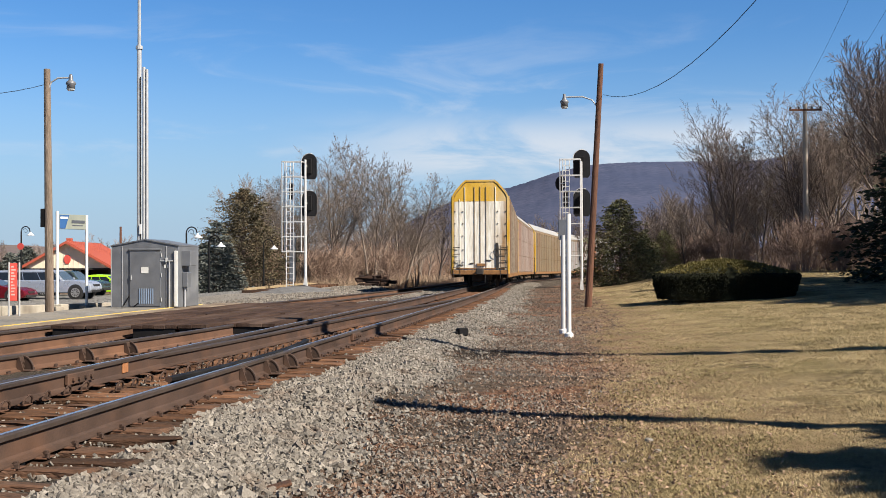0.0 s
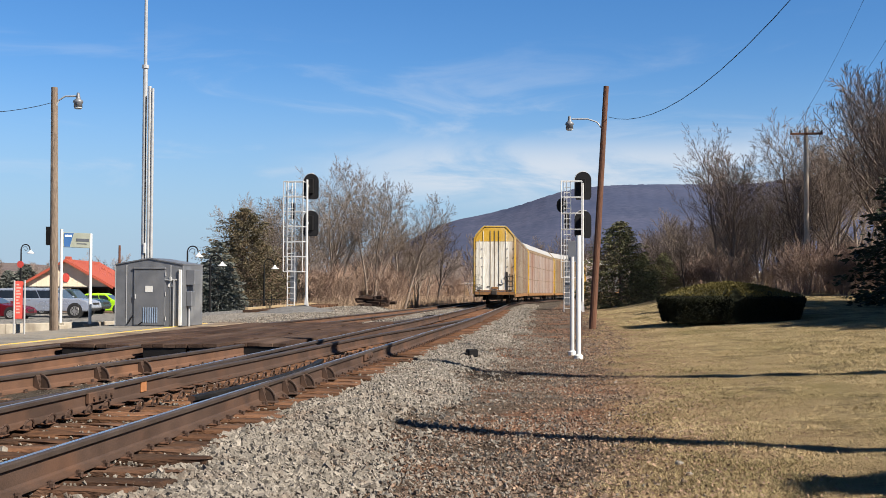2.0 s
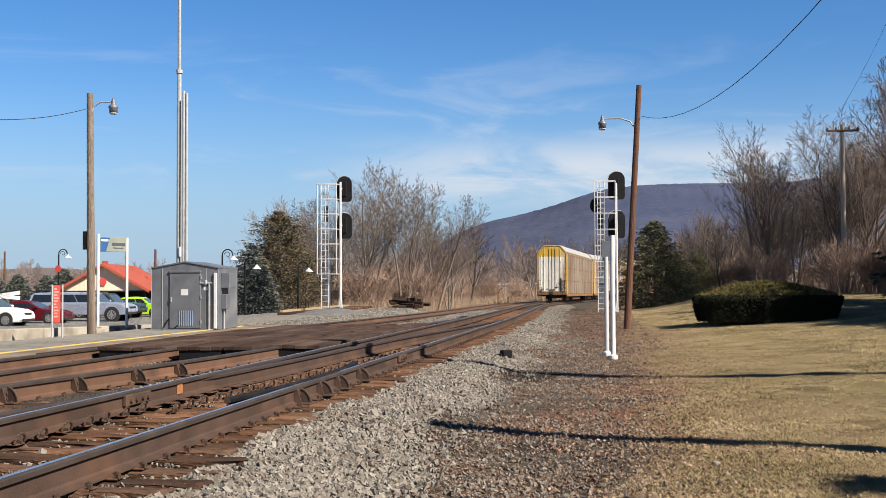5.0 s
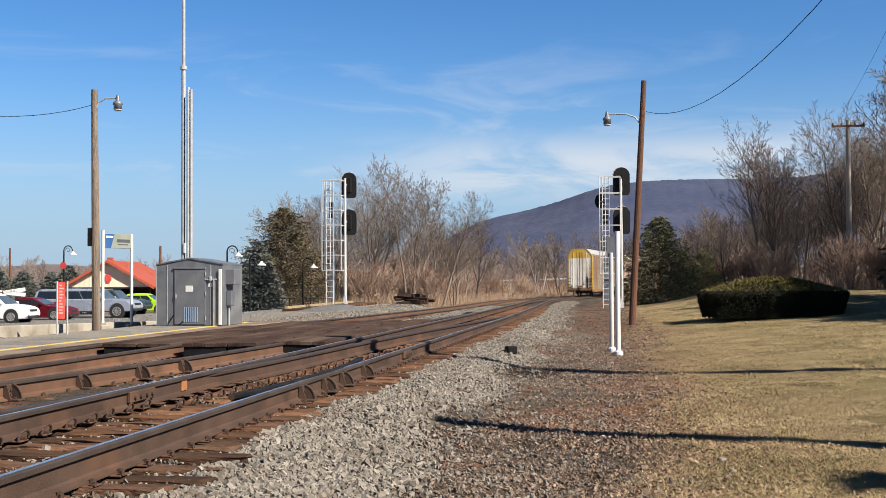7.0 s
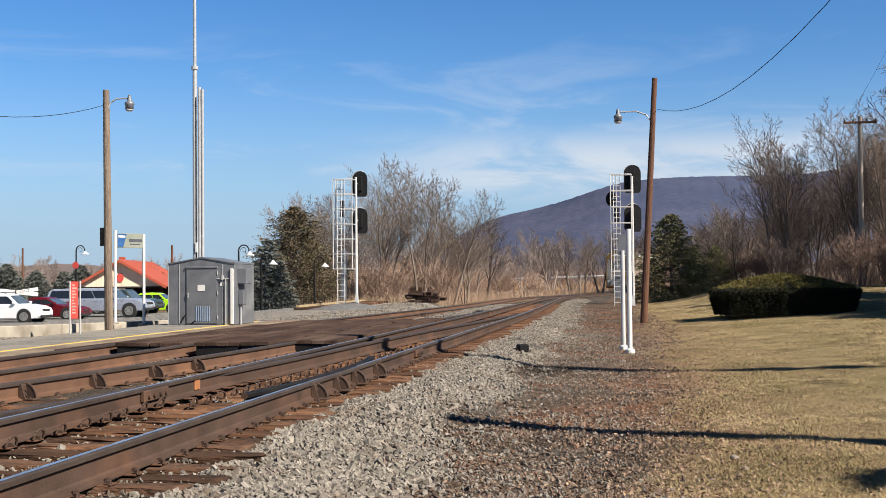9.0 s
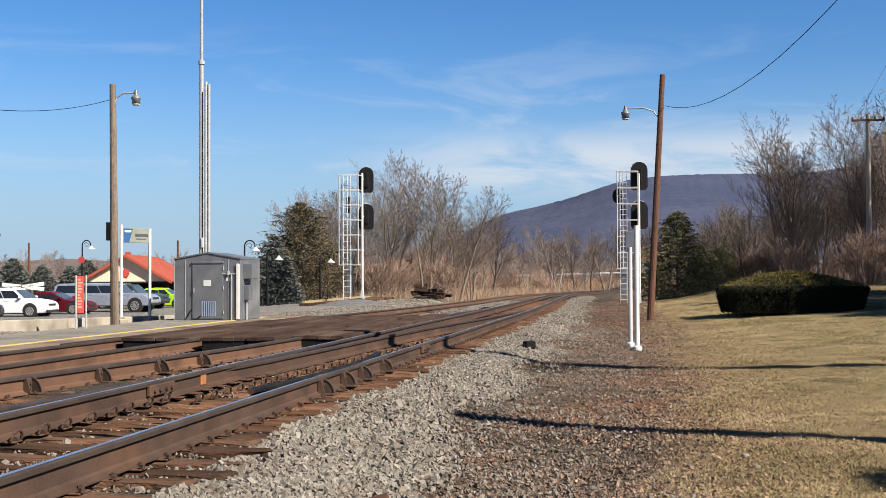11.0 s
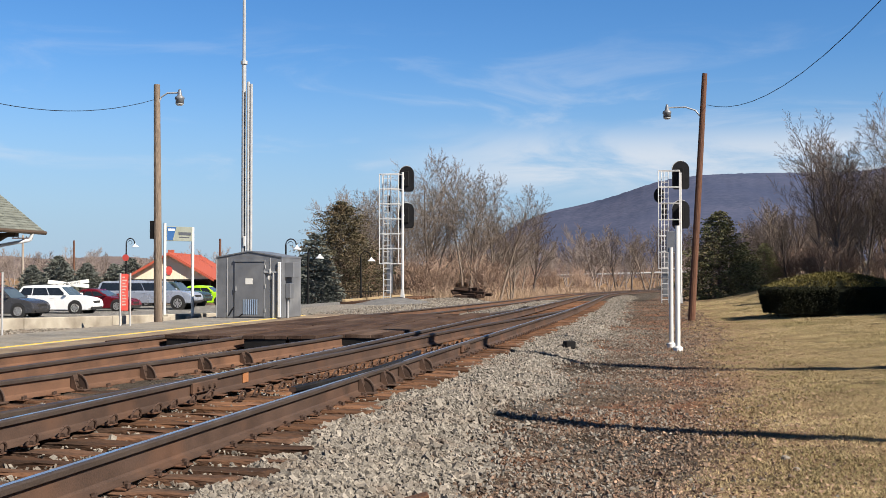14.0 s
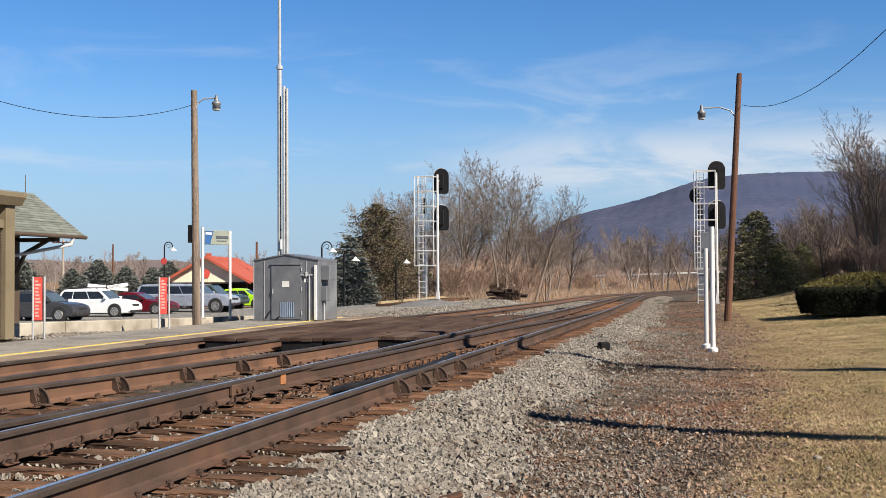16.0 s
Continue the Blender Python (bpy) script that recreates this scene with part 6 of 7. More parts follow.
def station_sign():
    a, b = Vector((-17.19, 35.95, -0.5)), Vector((-16.64, 37.0, -0.55))
    t = thing("station_sign", pose(a.x, a.y, a.z, 0, 0, math.degrees(math.atan2(b.y - a.y, b.x - a.x))), "station name board in blue and grey between two white posts", "sign")
    w = (b - a).length
    for x in (0, w):
        bm = B()
        rod(bm, (x, 0, 0.0), (x, 0, 3.35 - (0.1 if x else 0)), 0.05, None, 14)
        part("post", bm, M_WHITE, t)
        bm = B()
        box(bm, x - 0.17, x + 0.17, -0.17, 0.17, -0.3, 0.16, 0.02)
        part("footing", bm, M_CONC, t)
    bm = B()
    box(bm, 0.05, w - 0.05, -0.03, 0.03, 2.75, 3.25, 0.01)
    bd = part("board", bm, M_SIGNGREY, t)
    bm = B()
    prism(bm, [(0.07, 2.77), (0.3, 2.77), (0.45, 3.23), (0.07, 3.23)], -0.036, -0.03)
    part("blue_panel", bm, M_SIGNBLUE, bd)
    bm = B()
    box(bm, 0.1, 0.38, -0.042, -0.036, 3.1, 3.17)
    part("wordmark_bar", bm, M_WHITE, bd)
    bm = B()
    box(bm, 0.55, 1.08, -0.04, -0.03, 2.96, 3.06)
    box(bm, 0.58, 1.0, -0.04, -0.03, 2.87, 2.9)
    part("lettering_bar", bm, M_INK, bd)


station_sign()


M_PINKISH = material("faded_lettering", (0.43, 0.258, 0.232), (0.516, 0.344, 0.31), 6, 0.6, 0, 0, 40)


def red_panel_sign(x, y, h):
    t = thing("notice_panel", pose(x, y, PLAT, 0, 0, 25), "red and white notice panel on two galvanised posts", "sign", "red notice panels")
    for xx in (0.0, 0.27):
        bm = B()
        rod(bm, (xx, 0, -0.2), (xx, 0, h), 0.026, None, 10)
        part("post", bm, M_GALV, t)
    bm = B()
    box(bm, -0.03, 0.22, 0.028, 0.045, 0.42, h - 0.02, 0.006)
    pn = part("panel", bm, M_REDSIGN, t)
    rr = random.Random(int(x * 10))
    z = h - 0.1
    while z > 0.55:
        bm = B()
        box(bm, 0.05, 0.05 + rr.uniform(0.06, 0.13), 0.022, 0.03, z - 0.045, z)
        part("lettering_bar", bm, M_PINKISH, pn)
        z -= 0.085
    return t


red_panel_sign(-16.2, 24.45, 1.5)
red_panel_sign(-15.4, 29.4, 1.48)


# ---- gooseneck lamps ----
M_GLOBE = material("white_lamp_shade", (0.75, 0.75, 0.75), (0.82, 0.82, 0.82), 4, 0.4, 0, 0, 40)


def gooseneck(x, y, z, h, sign, label):
    t = thing("street_lamp", pose(x, y, z), label, "street lamp", "curled street lamps")
    bm = B()
    rod(bm, (0, 0, 0), (0, 0, h), 0.07, 0.045, 10)
    part("post", bm, M_BLACK, t)
    pts = []
    for k in range(13):
        a = math.pi - math.pi * k / 12
        pts.append((0.3 + 0.3 * math.cos(a), 0, h + 0.3 * math.sin(a)))
    pts.append((0.65, 0, h - 0.1))
    bm = B()
    tube(bm, pts, 0.035, 7)
    part("arm", bm, M_BLACK, t)
    bm = B()
    tube(bm, [(0.3 + (0.2 - 0.012 * k) * math.cos(math.pi - k * 0.5), 0, h + (0.2 - 0.012 * k) * math.sin(math.pi - k * 0.5)) for k in range(13)], 0.016, 6)
    part("scroll", bm, M_BLACK, t)
    bm = B()
    lathe(bm, [(0.03, 0.12), (0.06, 0.07), (0.1, 0.01), (0.25, -0.1), (0.25, -0.12)], 18, Matrix.Translation((0.65, 0, h - 0.17)))
    part("shade", bm, M_GLOBE, t, "white bell-shaped shade", True)
    if sign:
        bm = B()
        prism(bm, [(0.24 * math.cos(k * math.pi / 4 + 0.39), h - 1.0 + 0.24 * math.sin(k * math.pi / 4 + 0.39)) for k in range(8)], -0.1, -0.08)
        part("octagon_sign", bm, M_REDSIGN, t, "small red octagonal sign")
    return t


gooseneck(-36.5, 70.5, -1.25, 4.5, True, "black curled street lamp with a white shade and red sign")
gooseneck(-21.6, 60.5, -0.6, 3.4, False, "black curled street lamp with a white shade beside the spruce")
gooseneck(-19.45, 58.0, -0.5, 2.75, False, "black curled street lamp with a white shade among the trees")
gooseneck(-18.8, 66.0, -0.5, 2.7, False, "black curled street lamp with a white shade beside the thicket")

# ---- far poles and wires on the right ----
M_PALEPOLE = material("silvered_pole_wood", (0.224, 0.189, 0.155), (0.344, 0.301, 0.258), 3, 0.9, 0, 0.3, 25, stretch=(3, 3, 0.25))
def cross_pole(x, y, h, arm, label):
    t = thing("utility_pole", pose(x, y, gz(x, y)), label, "utility pole", "poles with crossarms")
    bm = B()
    rod(bm, (0, 0, -0.3), (0, 0, h), 0.17, 0.11, 10)
    part("pole", bm, M_PALEPOLE, t)
    bm = B()
    box(bm, -arm / 2, arm / 2, -0.17, -0.07, h - 0.42, h - 0.3, 0.01)
    part("crossarm", bm, M_POLE_DARK, t)
    for k in (-0.46, -0.2, 0.2, 0.46):
        bm = B()
        lathe(bm, [(0.05, 0), (0.06, 0.06), (0.03, 0.14)], 8, Matrix.Translation((k * arm, -0.12, h - 0.3)))
        part("insulator", bm, M_TRIM, t)
    return t


cross_pole(12.7, 66, 9.3, 1.8, "tall weathered utility pole with a wooden crossarm")
cross_pole(16.2, 93, 9.0, 1.3, "far utility pole with a crossarm among the trees")
for dx in (-1.0, 1.0):
    wire((12.7 + dx * 0.8, 66, gz(12.7, 66) + 9.0), (16.2 + dx * 0.6, 93, gz(16.2, 93) + 8.7), 0.5, "thin utility wire among the trees", 0.012)
    wire((12.7 + dx * 0.8, 66, gz(12.7, 66) + 9.0), (9.0 + dx * 0.8, 18, 15.0), 1.2, "thin utility wire running overhead", 0.006)

# ---- far road with a guard rail ----
gr = thing("guard_rail", pose(0, 0, 0), "long pale roadside guard rail beyond the field", "guard rail")
gp = [(-46 + 6 * k, 205 + 2.2 * k, 0.45 + 0.16 * k) for k in range(15)]
for a, b in zip(gp, gp[1:]):
    bm = B()
    rod(bm, a, b, 0.17, 0.17, 6)
    part("beam", bm, M_GALV, gr)
for x, y, z in gp:
    bm = B()
    g0 = gz(x, y)
    box(bm, x - 0.08, x + 0.08, y + 0.1, y + 0.25, min(g0, z - 0.5) - 0.2, z + 0.1)
    part("post", bm, M_POLE, gr)

# ---- small things beyond the lot ----
cross_pole(-69, 110, 6.6, 2.4, "far utility pole with a crossarm beyond the pines")
for x, y, h in ((-68.7, 120, 6.3), (-42.2, 100, 5.7)):
    tt = thing("plain_pole", pose(x, y, gz(x, y)), "plain brown wooden pole beyond the parking lot", "pole", "plain far poles")
    bm = B()
    rod(bm, (0, 0, -0.2), (0, 0, h), 0.14, 0.1, 10)
    part("shaft", bm, M_POLE_DARK, tt)

fence = thing("iron_fence", pose(-23.4, 63.2, gz(-22, 63.2), 0, 0, 28), "low black iron picket fence beside the evergreens", "fence")
for k in range(46):
    bm = B()
    rod(bm, (k * 0.16, 0, 0), (k * 0.16, 0, 0.95 if k % 12 else 1.1), 0.012 if k % 12 else 0.03, None, 5)
    part("picket" if k % 12 else "post", bm, M_BLACK, fence)
for z in (0.2, 0.85):
    bm = B()
    rod(bm, (0, 0, z), (7.2, 0, z), 0.018, None, 6)
    part("rail", bm, M_BLACK, fence)

cb = thing("crossbuck_sign", pose(-45.5, 78.5, gz(-45.5, 78.5), 0, 0, 28), "white railroad crossing sign boards beyond the parked cars", "sign")
bm = B()
rod(bm, (0, 0, 0), (0, 0, 1.75), 0.05, None, 8)
part("post", bm, M_BLACK, cb)
for tilt in (9, -7):
    bm = B()
    box(bm, -1.5, 1.5, -0.012, 0.012, -0.14, 0.14, 0.004)
    o = part("board", bm, M_WHITE, cb)
    o.matrix_basis = pose(0.1, -0.02 if tilt > 0 else 0.02, 1.6, 0, -tilt, 0)
    if tilt > 0:
        words("CROSSING", 0.26, pose(0.25, -0.016, 0, 90, 0, 0), M_INK, o)


# ---- rail fastenings ----
def shared(name, bm, mat):
    me = bpy.data.meshes.new(name)
    bm.to_mesh(me)
    bm.free()
    me.materials.append(mat)
    return me


def child(name, me, parent, m):
    o = new(name, me)
    o.parent = parent
    o.matrix_basis = m
    return o


M_CLIP = material("rusty_clip_steel", (0.0387, 0.0241, 0.0181), (0.086, 0.0499, 0.0361), 6, 0.75, 0.1, 0.1, 60)
M_PLATE = material("rusty_tie_plate", (0.0602, 0.0318, 0.0215), (0.12, 0.0585, 0.0344), 5, 0.9, 0, 0.3, 60, (0.146, 0.0645, 0.0327), 0.62)
fast = tagged(new("rail_fastenings"), "rusty steel tie plates, spring clips and braces along the rails", "rail fastenings", kind="structure")
bm = B()
box(bm, -0.15, 0.15, -0.075, 0.075, 0, 0.014, 0.004)
PLATE = shared("tie_plate", bm, M_PLATE)
bm = B()
pts = []
for k in range(9):
    a = math.pi * k / 8
    pts.append((0.035 - 0.05 * math.cos(a) + 0.03, 0.0, 0.02 + 0.075 * math.sin(a)))
pts = [(0.045 + 0.02 * math.sin(math.pi * i / 8), 0.06 * math.cos(math.pi * i / 8), 0.005 + 0.08 * math.sin(math.pi * i / 8)) for i in range(9)]
tube(bm, pts, 0.012, 5)
box(bm, 0.03, 0.07, -0.015, 0.015, 0.0, 0.02)
CLIP = shared("rail_clip", bm, M_CLIP)
bm = B()
box(bm, -0.015, 0.015, -0.015, 0.015, 0, 0.035, 0.003)
SPIKE = shared("spike", bm, M_CLIP)
rf = random.Random(8)
for base_x, zz in ((-3.605, -0.07), (-5.115, -0.04)):
    for y in TIE_Y:
        if y > 33:
            break
        child("tie_plate", PLATE, fast, pose(base_x, y, zz - 0.232, 0, 0, rf.uniform(-2, 2)))
        if base_x < -4:
            for s in ((1, -1) if y < 11.8 else (-1,)):
                child("rail_clip", CLIP, fast, pose(base_x + s * 0.085, y + rf.uniform(-0.03, 0.03), zz - 0.216, 0, 0, (0 if s > 0 else 180) + rf.uniform(-6, 6)) @ Matrix.Diagonal((1.0, 1.35, 0.95, 1)))
        else:
            for dx, dy in ((0.09, 0.05), (0.15, -0.05), (-0.09, -0.04)):
                child("spike", SPIKE, fast, pose(base_x + dx, y + dy, zz - 0.22, 0, 0, rf.uniform(-20, 20)))
for y in np.arange(11.8, 23.0, 0.37):
    child("rail_clip", CLIP, fast, pose(-4.76 + 0.055 * (y - 12), float(y), -0.29, 0, 0, rf.uniform(-8, 8)) @ Matrix.Diagonal((1.1, 1.5, 1.05, 1)))
for y in np.arange(6, 24, 0.5):
    x = float(smooth_line([p[1] for p in CROSS], [p[0] for p in CROSS], y))
    child("tie_plate", PLATE, fast, pose(x, float(y), -0.268))
    child("spike", SPIKE, fast, pose(x + 0.1, float(y) + 0.04, -0.255))
    child("spike", SPIKE, fast, pose(x + 0.13, float(y) - 0.05, -0.255))

# braces: a bolted block against the web, a rib and a round-edged plate standing off it
bm = B()
box(bm, 0.012, 0.06, -0.085, 0.02, 0.01, 0.15, 0.006)
prism(bm, [(0.02, 0.0), (0.13, 0.0), (0.06, 0.15), (0.02, 0.16)], -0.1, -0.085)
box(bm, 0.03, 0.24, -0.1, 0.06, 0.0, 0.016, 0.004)
arc = [(0.03 + 0.17 * math.sin(a), 0.03, 0.14 * math.cos(a) + 0.012) for a in [math.pi / 2 * k / 10 for k in range(11)]]
prism(bm, [(0.03, 0.012)] + [(a[0], a[2]) for a in arc], 0.024, 0.036)
for (a, b) in zip(arc, arc[1:]):
    rod(bm, a, b, 0.014, 0.014, 6)
for k in (-0.06, -0.015):
    for z in (0.05, 0.1):
        rod(bm, (0.055, k, z), (0.08, k, z), 0.016, 0.016, 6)
BRACE = shared("rail_brace", bm, M_RAIL)
for y in (12.6, 13.6, 14.5, 15.75):
    child("rail_brace", BRACE, fast, pose(-3.605, y, -0.286) @ Matrix.Diagonal((0.85, 1.0, 1.15, 1)))
for y in (10.6, 12.0, 13.4, 14.8, 16.0):
    x = float(smooth_line([p[1] for p in CROSS], [p[0] for p in CROSS], y))
    child("rail_brace", BRACE, fast, pose(x, y, -0.256, 0, 0, -8) @ Matrix.Diagonal((0.9, 0.8, 1.2, 1)))
# joint bars
bm = B()
box(bm, 0.012, 0.06, -0.32, 0.32, 0.03, 0.15, 0.01)
for k in (-0.22, -0.08, 0.08, 0.22):
    rod(bm, (0.05, k, 0.09), (0.085, k, 0.09), 0.025, 0.025, 6)
JOINT = shared("joint_bar", bm, M_RAIL)
M_WELD = material("orange_rust_patch", (0.24, 0.095, 0.035), (0.36, 0.16, 0.07), 9, 0.9, 0, 0.2, 60)
bm = B()
box(bm, 0.008, 0.028, -0.08, 0.08, 0.015, 0.14, 0.006)
child("weld", shared("weld", bm, M_WELD), fast, pose(-5.115, 12.85, -0.228))
child("joint_bar", JOINT, fast, pose(-7.36, 10.55, -0.22, 0, 0, -8))
child("joint_bar", JOINT, fast, pose(-5.115, 11.6, -0.228))
child("joint_bar", JOINT, fast, pose(-3.605, 19.0, -0.258))

# ---- ballast ----
def stones(name, spots, size, mat, label, seed):
    """Broken stones: small jagged hulls, each turned its own way."""
    r = np.random.RandomState(seed)
    ico = []
    bm = B()
    for p in ((1, 0.75, 0.8), (0.85, -0.9, 0.55), (-0.95, 0.65, 0.9), (-0.8, -0.85, 0.75), (0.9, 0.85, -0.8), (0.75, -0.7, -0.9), (-1, 0.8, -0.6), (-0.7, -0.95, -0.75)):
        bm.verts.new(p)
    bmesh.ops.convex_hull(bm, input=bm.verts)
    bmesh.ops.triangulate(bm, faces=bm.faces)
    bm.verts.index_update()
    base_v = np.array([v.co[:] for v in bm.verts])
    base_f = np.array([[v.index for v in f.verts] for f in bm.faces])
    bm.free()
    n = len(spots)
    spots = np.array(spots)
    s = size * np.exp(r.normal(0, 0.3, n))
    q = r.normal(size=(n, 4))
    q /= np.linalg.norm(q, axis=1)[:, None]
    w, x, y, z = q.T
    R = np.stack([1 - 2 * (y * y + z * z), 2 * (x * y - z * w), 2 * (x * z + y * w), 2 * (x * y + z * w), 1 - 2 * (x * x + z * z), 2 * (y * z - x * w), 2 * (x * z - y * w), 2 * (y * z + x * w), 1 - 2 * (x * x + y * y)], 1).reshape(n, 3, 3)
    jit = r.uniform(0.7, 1.12, (n, len(base_v), 1)) * np.array([0.92, 0.68, 0.42])
    V = np.einsum("nij,nkj->nki", R, base_v[None] * jit) * s[:, None, None] + spots[:, None, :]
    V[..., 2] = np.maximum(V[..., 2], spots[:, None, 2] - 0.6 * s[:, None])
    F = (base_f[None] + (np.arange(n) * len(base_v))[:, None, None]).reshape(-1, 3)
    me = bpy.data.meshes.new(name)
    V = V.reshape(-1, 3)
    me.vertices.add(len(V))
    me.vertices.foreach_set("co", V.ravel())
    me.loops.add(F.size)
    me.loops.foreach_set("vertex_index", F.ravel())
    me.polygons.add(len(F))
    me.polygons.foreach_set("loop_start", np.arange(0, F.size, 3))
    me.update()
    me.validate()
    me.shade_flat()
    me.materials.append(mat)
    return tagged(new(name, me), label, "gravel", kind="stuff")


def near_z(x, y):
    """The ground with its small waves, as the sheet has it."""
    z = ground_z(x, y)
    return np.array([c + 0.05 * noise.noise(Vector((a, b, 0)) * 0.5) + 0.03 * noise.noise(Vector((a, b, 0)) * 1.7) for a, b, c in zip(x, y, z)])


def spread(seed, n, y0, y1, u0, u1, lift, power=1.6, keep=None):
    r = np.random.RandomState(seed)
    y = y0 + (y1 - y0) * r.rand(n) ** power
    u = u0 + (u1 - u0) * r.rand(n)
    if keep is not None:
        ok = r.rand(n) < keep(u, y)
        y, u = y[ok], u[ok]
    x = c1(y) + u
    return np.stack([x, y, near_z(x, y) + lift + r.uniform(-0.01, 0.02, len(x))], 1)


def level(spots, top, seed):
    """Lays stones to one height, just under the tops of the ties."""
    spots[:, 2] = top + z1(spots[:, 1]) + np.random.RandomState(seed).uniform(-0.02, 0.012, len(spots))
    return spots


def patchy(u, y, power):
    """Thick and thin patches one to three metres wide."""
    n = np.array([noise.noise(Vector((a * 0.45, b * 0.22, 4.0))) + noise.noise(Vector((a * 0.9, b * 0.6, 7.0))) + 0.5 * noise.noise(Vector((a * 2.3, b * 1.7, 2.0))) for a, b in zip(u, y)])
    return np.clip(0.55 + n * 1.1, 0.06, 1) ** power


foot = lambda y: np.interp(y, (6.0, 7.6, 8.9, 12.0), (1.42, 1.3, 1.22, 1.12))
shoulder = lambda u, y: (u > foot(y)) * np.clip((2.75 + 0.25 * np.sin(y * 0.9) - u) / 0.5, 0.04, 1)
stones("ballast", spread(1, 56000, 4.6, 30, 1.18, 3.0, 0.01, 1.6, shoulder), 0.026, M_STONE, "crushed pale grey ballast stone on the track shoulder", 1)
stones("ballast", spread(2, 17000, 30, 112, 1.2, 2.9, 0.0, 1.4, shoulder), 0.04, M_STONE, "crushed pale grey ballast stone along the curve", 2)
TIE_AT = np.array(TIE_Y)
gap = lambda u, y: (np.abs(y[:, None] - TIE_AT[None]).min(1) > 0.1) * 1.0
stones("ballast", level(spread(3, 10000, 4.6, 26, -1.3, 1.3, 0.0, 1.4, gap), -0.258, 3), 0.018, M_STONE, "dusty grey ballast stone between the ties", 3)
stones("ballast", level(spread(4, 9000, 7, 19.6, -6.6, -2.3, 0.0, 1.1), -0.26, 4), 0.022, M_EARTHSTONE, "rusty brown ballast stone between the tracks", 4)
stones("ballast", level(spread(14, 5200, 7.5, 20, -2.25, -0.95, 0.0, 1.1), -0.222, 14), 0.021, M_STONE, "dusty pale ballast stone beside the guard rail", 14)
stones("ballast", spread(8, 9000, 31, 76, -3.2, -1.4, 0.0, 1.2), 0.035, M_STONE, "crushed pale ballast stone between the far tracks", 8)
stones("ballast", spread(9, 9000, 33, 76, -9.5, -5.9, 0.0, 1.1), 0.035, M_STONE, "crushed pale ballast stone beside the far track", 9)
stones("pebbles", spread(5, 34000, 4.6, 26, 2.3, 5.6, 0.0, 1.5, lambda u, y: patchy(u, y, 0.5) * np.clip((5.3 - u) / 0.8, 0.008, 1)), 0.0155, M_EARTHSTONE, "small dark stones scattered over the bare earth", 5)

stones("pebbles", spread(7, 32000, 4.6, 34, 2.5, 5.6, 0.0, 1.5, lambda u, y: patchy(u, y, 0.65) * np.clip((5.2 - u) / 2.2, 0.03, 1)), 0.017, M_STONE, "pale broken stones strewn over the bare earth", 7)
stones("pebbles", spread(6, 9000, 26, 75, 2.4, 5.6, 0.0, 1.3), 0.022, M_EARTHSTONE, "small dark stones along the foot of the ballast", 6)

rg = np.random.RandomState(41)
gy = 24.2 + 14 * rg.rand(2600)
gx = -16.98 + 1.15 * rg.rand(2600) ** 1.6
stones("gravel", np.stack([gx, gy, np.array([gz(a, b) for a, b in zip(gx, gy)]) + 0.01], 1), 0.03, M_STONE, "loose pale gravel at the foot of the wall", 41)

# ---- grass and fallen leaves ----
def blades(seed, n, label):
    r = np.random.RandomState(seed)
    y = 5 + 60 * r.rand(n) ** 2.0
    x = -1.2 + (1.6 + 0.36 * y) * r.rand(n)
    edge = 0.65 + 1.1 * np.array([noise.noise(Vector((a * 0.7, b * 0.4, 3.0))) for a, b in zip(x, y)])
    ok = (x > edge + r.normal(0, 0.3, n))
    x, y = x[ok], y[ok]
    z = near_z(x, y)
    n = len(x)
    tuft = np.array([noise.noise(Vector((a * 2.2, b * 1.4, 11.0))) + 0.6 * noise.noise(Vector((a * 0.5, b * 0.3, 5.0))) for a, b in zip(x, y)])
    h = r.uniform(0.01, 0.024, n) * np.clip(0.95 + 1.1 * tuft, 0.3, 2.0) * np.clip(0.6 + y / 40, 0.6, 1.2)
    a = r.uniform(0, math.pi, n)
    w = r.uniform(0.0017, 0.0034, n) * (1 + y / 7)
    lean = r.normal(0, 0.024, (n, 2))
    V = np.zeros((n, 3, 3))
    V[:, 0] = np.stack([x - np.cos(a) * w, y - np.sin(a) * w, z - 0.01], 1)
    V[:, 1] = np.stack([x + np.cos(a) * w, y + np.sin(a) * w, z - 0.01], 1)
    V[:, 2] = np.stack([x + lean[:, 0], y + lean[:, 1], z + h], 1)
    ob = raw("grass", V.reshape(-1, 3).tolist(), np.arange(3 * n).reshape(-1, 3).tolist(), M_GRASS)
    return tagged(ob, label, "grass", kind="stuff")


blades(61, 560000, "short dry straw-coloured winter grass with green patches")


def litter(seed, n):
    r = random.Random(seed)
    v, f = [], []
    for k in range(n):
        y = 5 + 32 * r.random() ** 1.3
        x = r.gauss(0.25, 0.72) + 0.02 * y
        z = gz(x, y) + 0.05 * noise.noise(Vector((x, y, 0)) * 0.5) + 0.03 * noise.noise(Vector((x, y, 0)) * 1.7) + 0.012
        s = r.uniform(0.006, 0.022)
        a = r.uniform(0, 6.28)
        c, d = math.cos(a) * s, math.sin(a) * s
        q = len(v)
        v += [(x - c, y - d, z + r.uniform(-0.004, 0.02)), (x + d * 0.5, y - c * 0.5, z + r.uniform(0, 0.02)), (x + c, y + d, z + r.uniform(-0.004, 0.02)), (x - d * 0.5, y + c * 0.5, z)]
        f.append((q, q + 1, q + 2, q + 3))
    return tagged(raw("fallen_leaves", v, f, M_LITTER), "scattered dry brown leaves and twigs on bare earth", "leaves", kind="stuff")


litter(62, 17000)

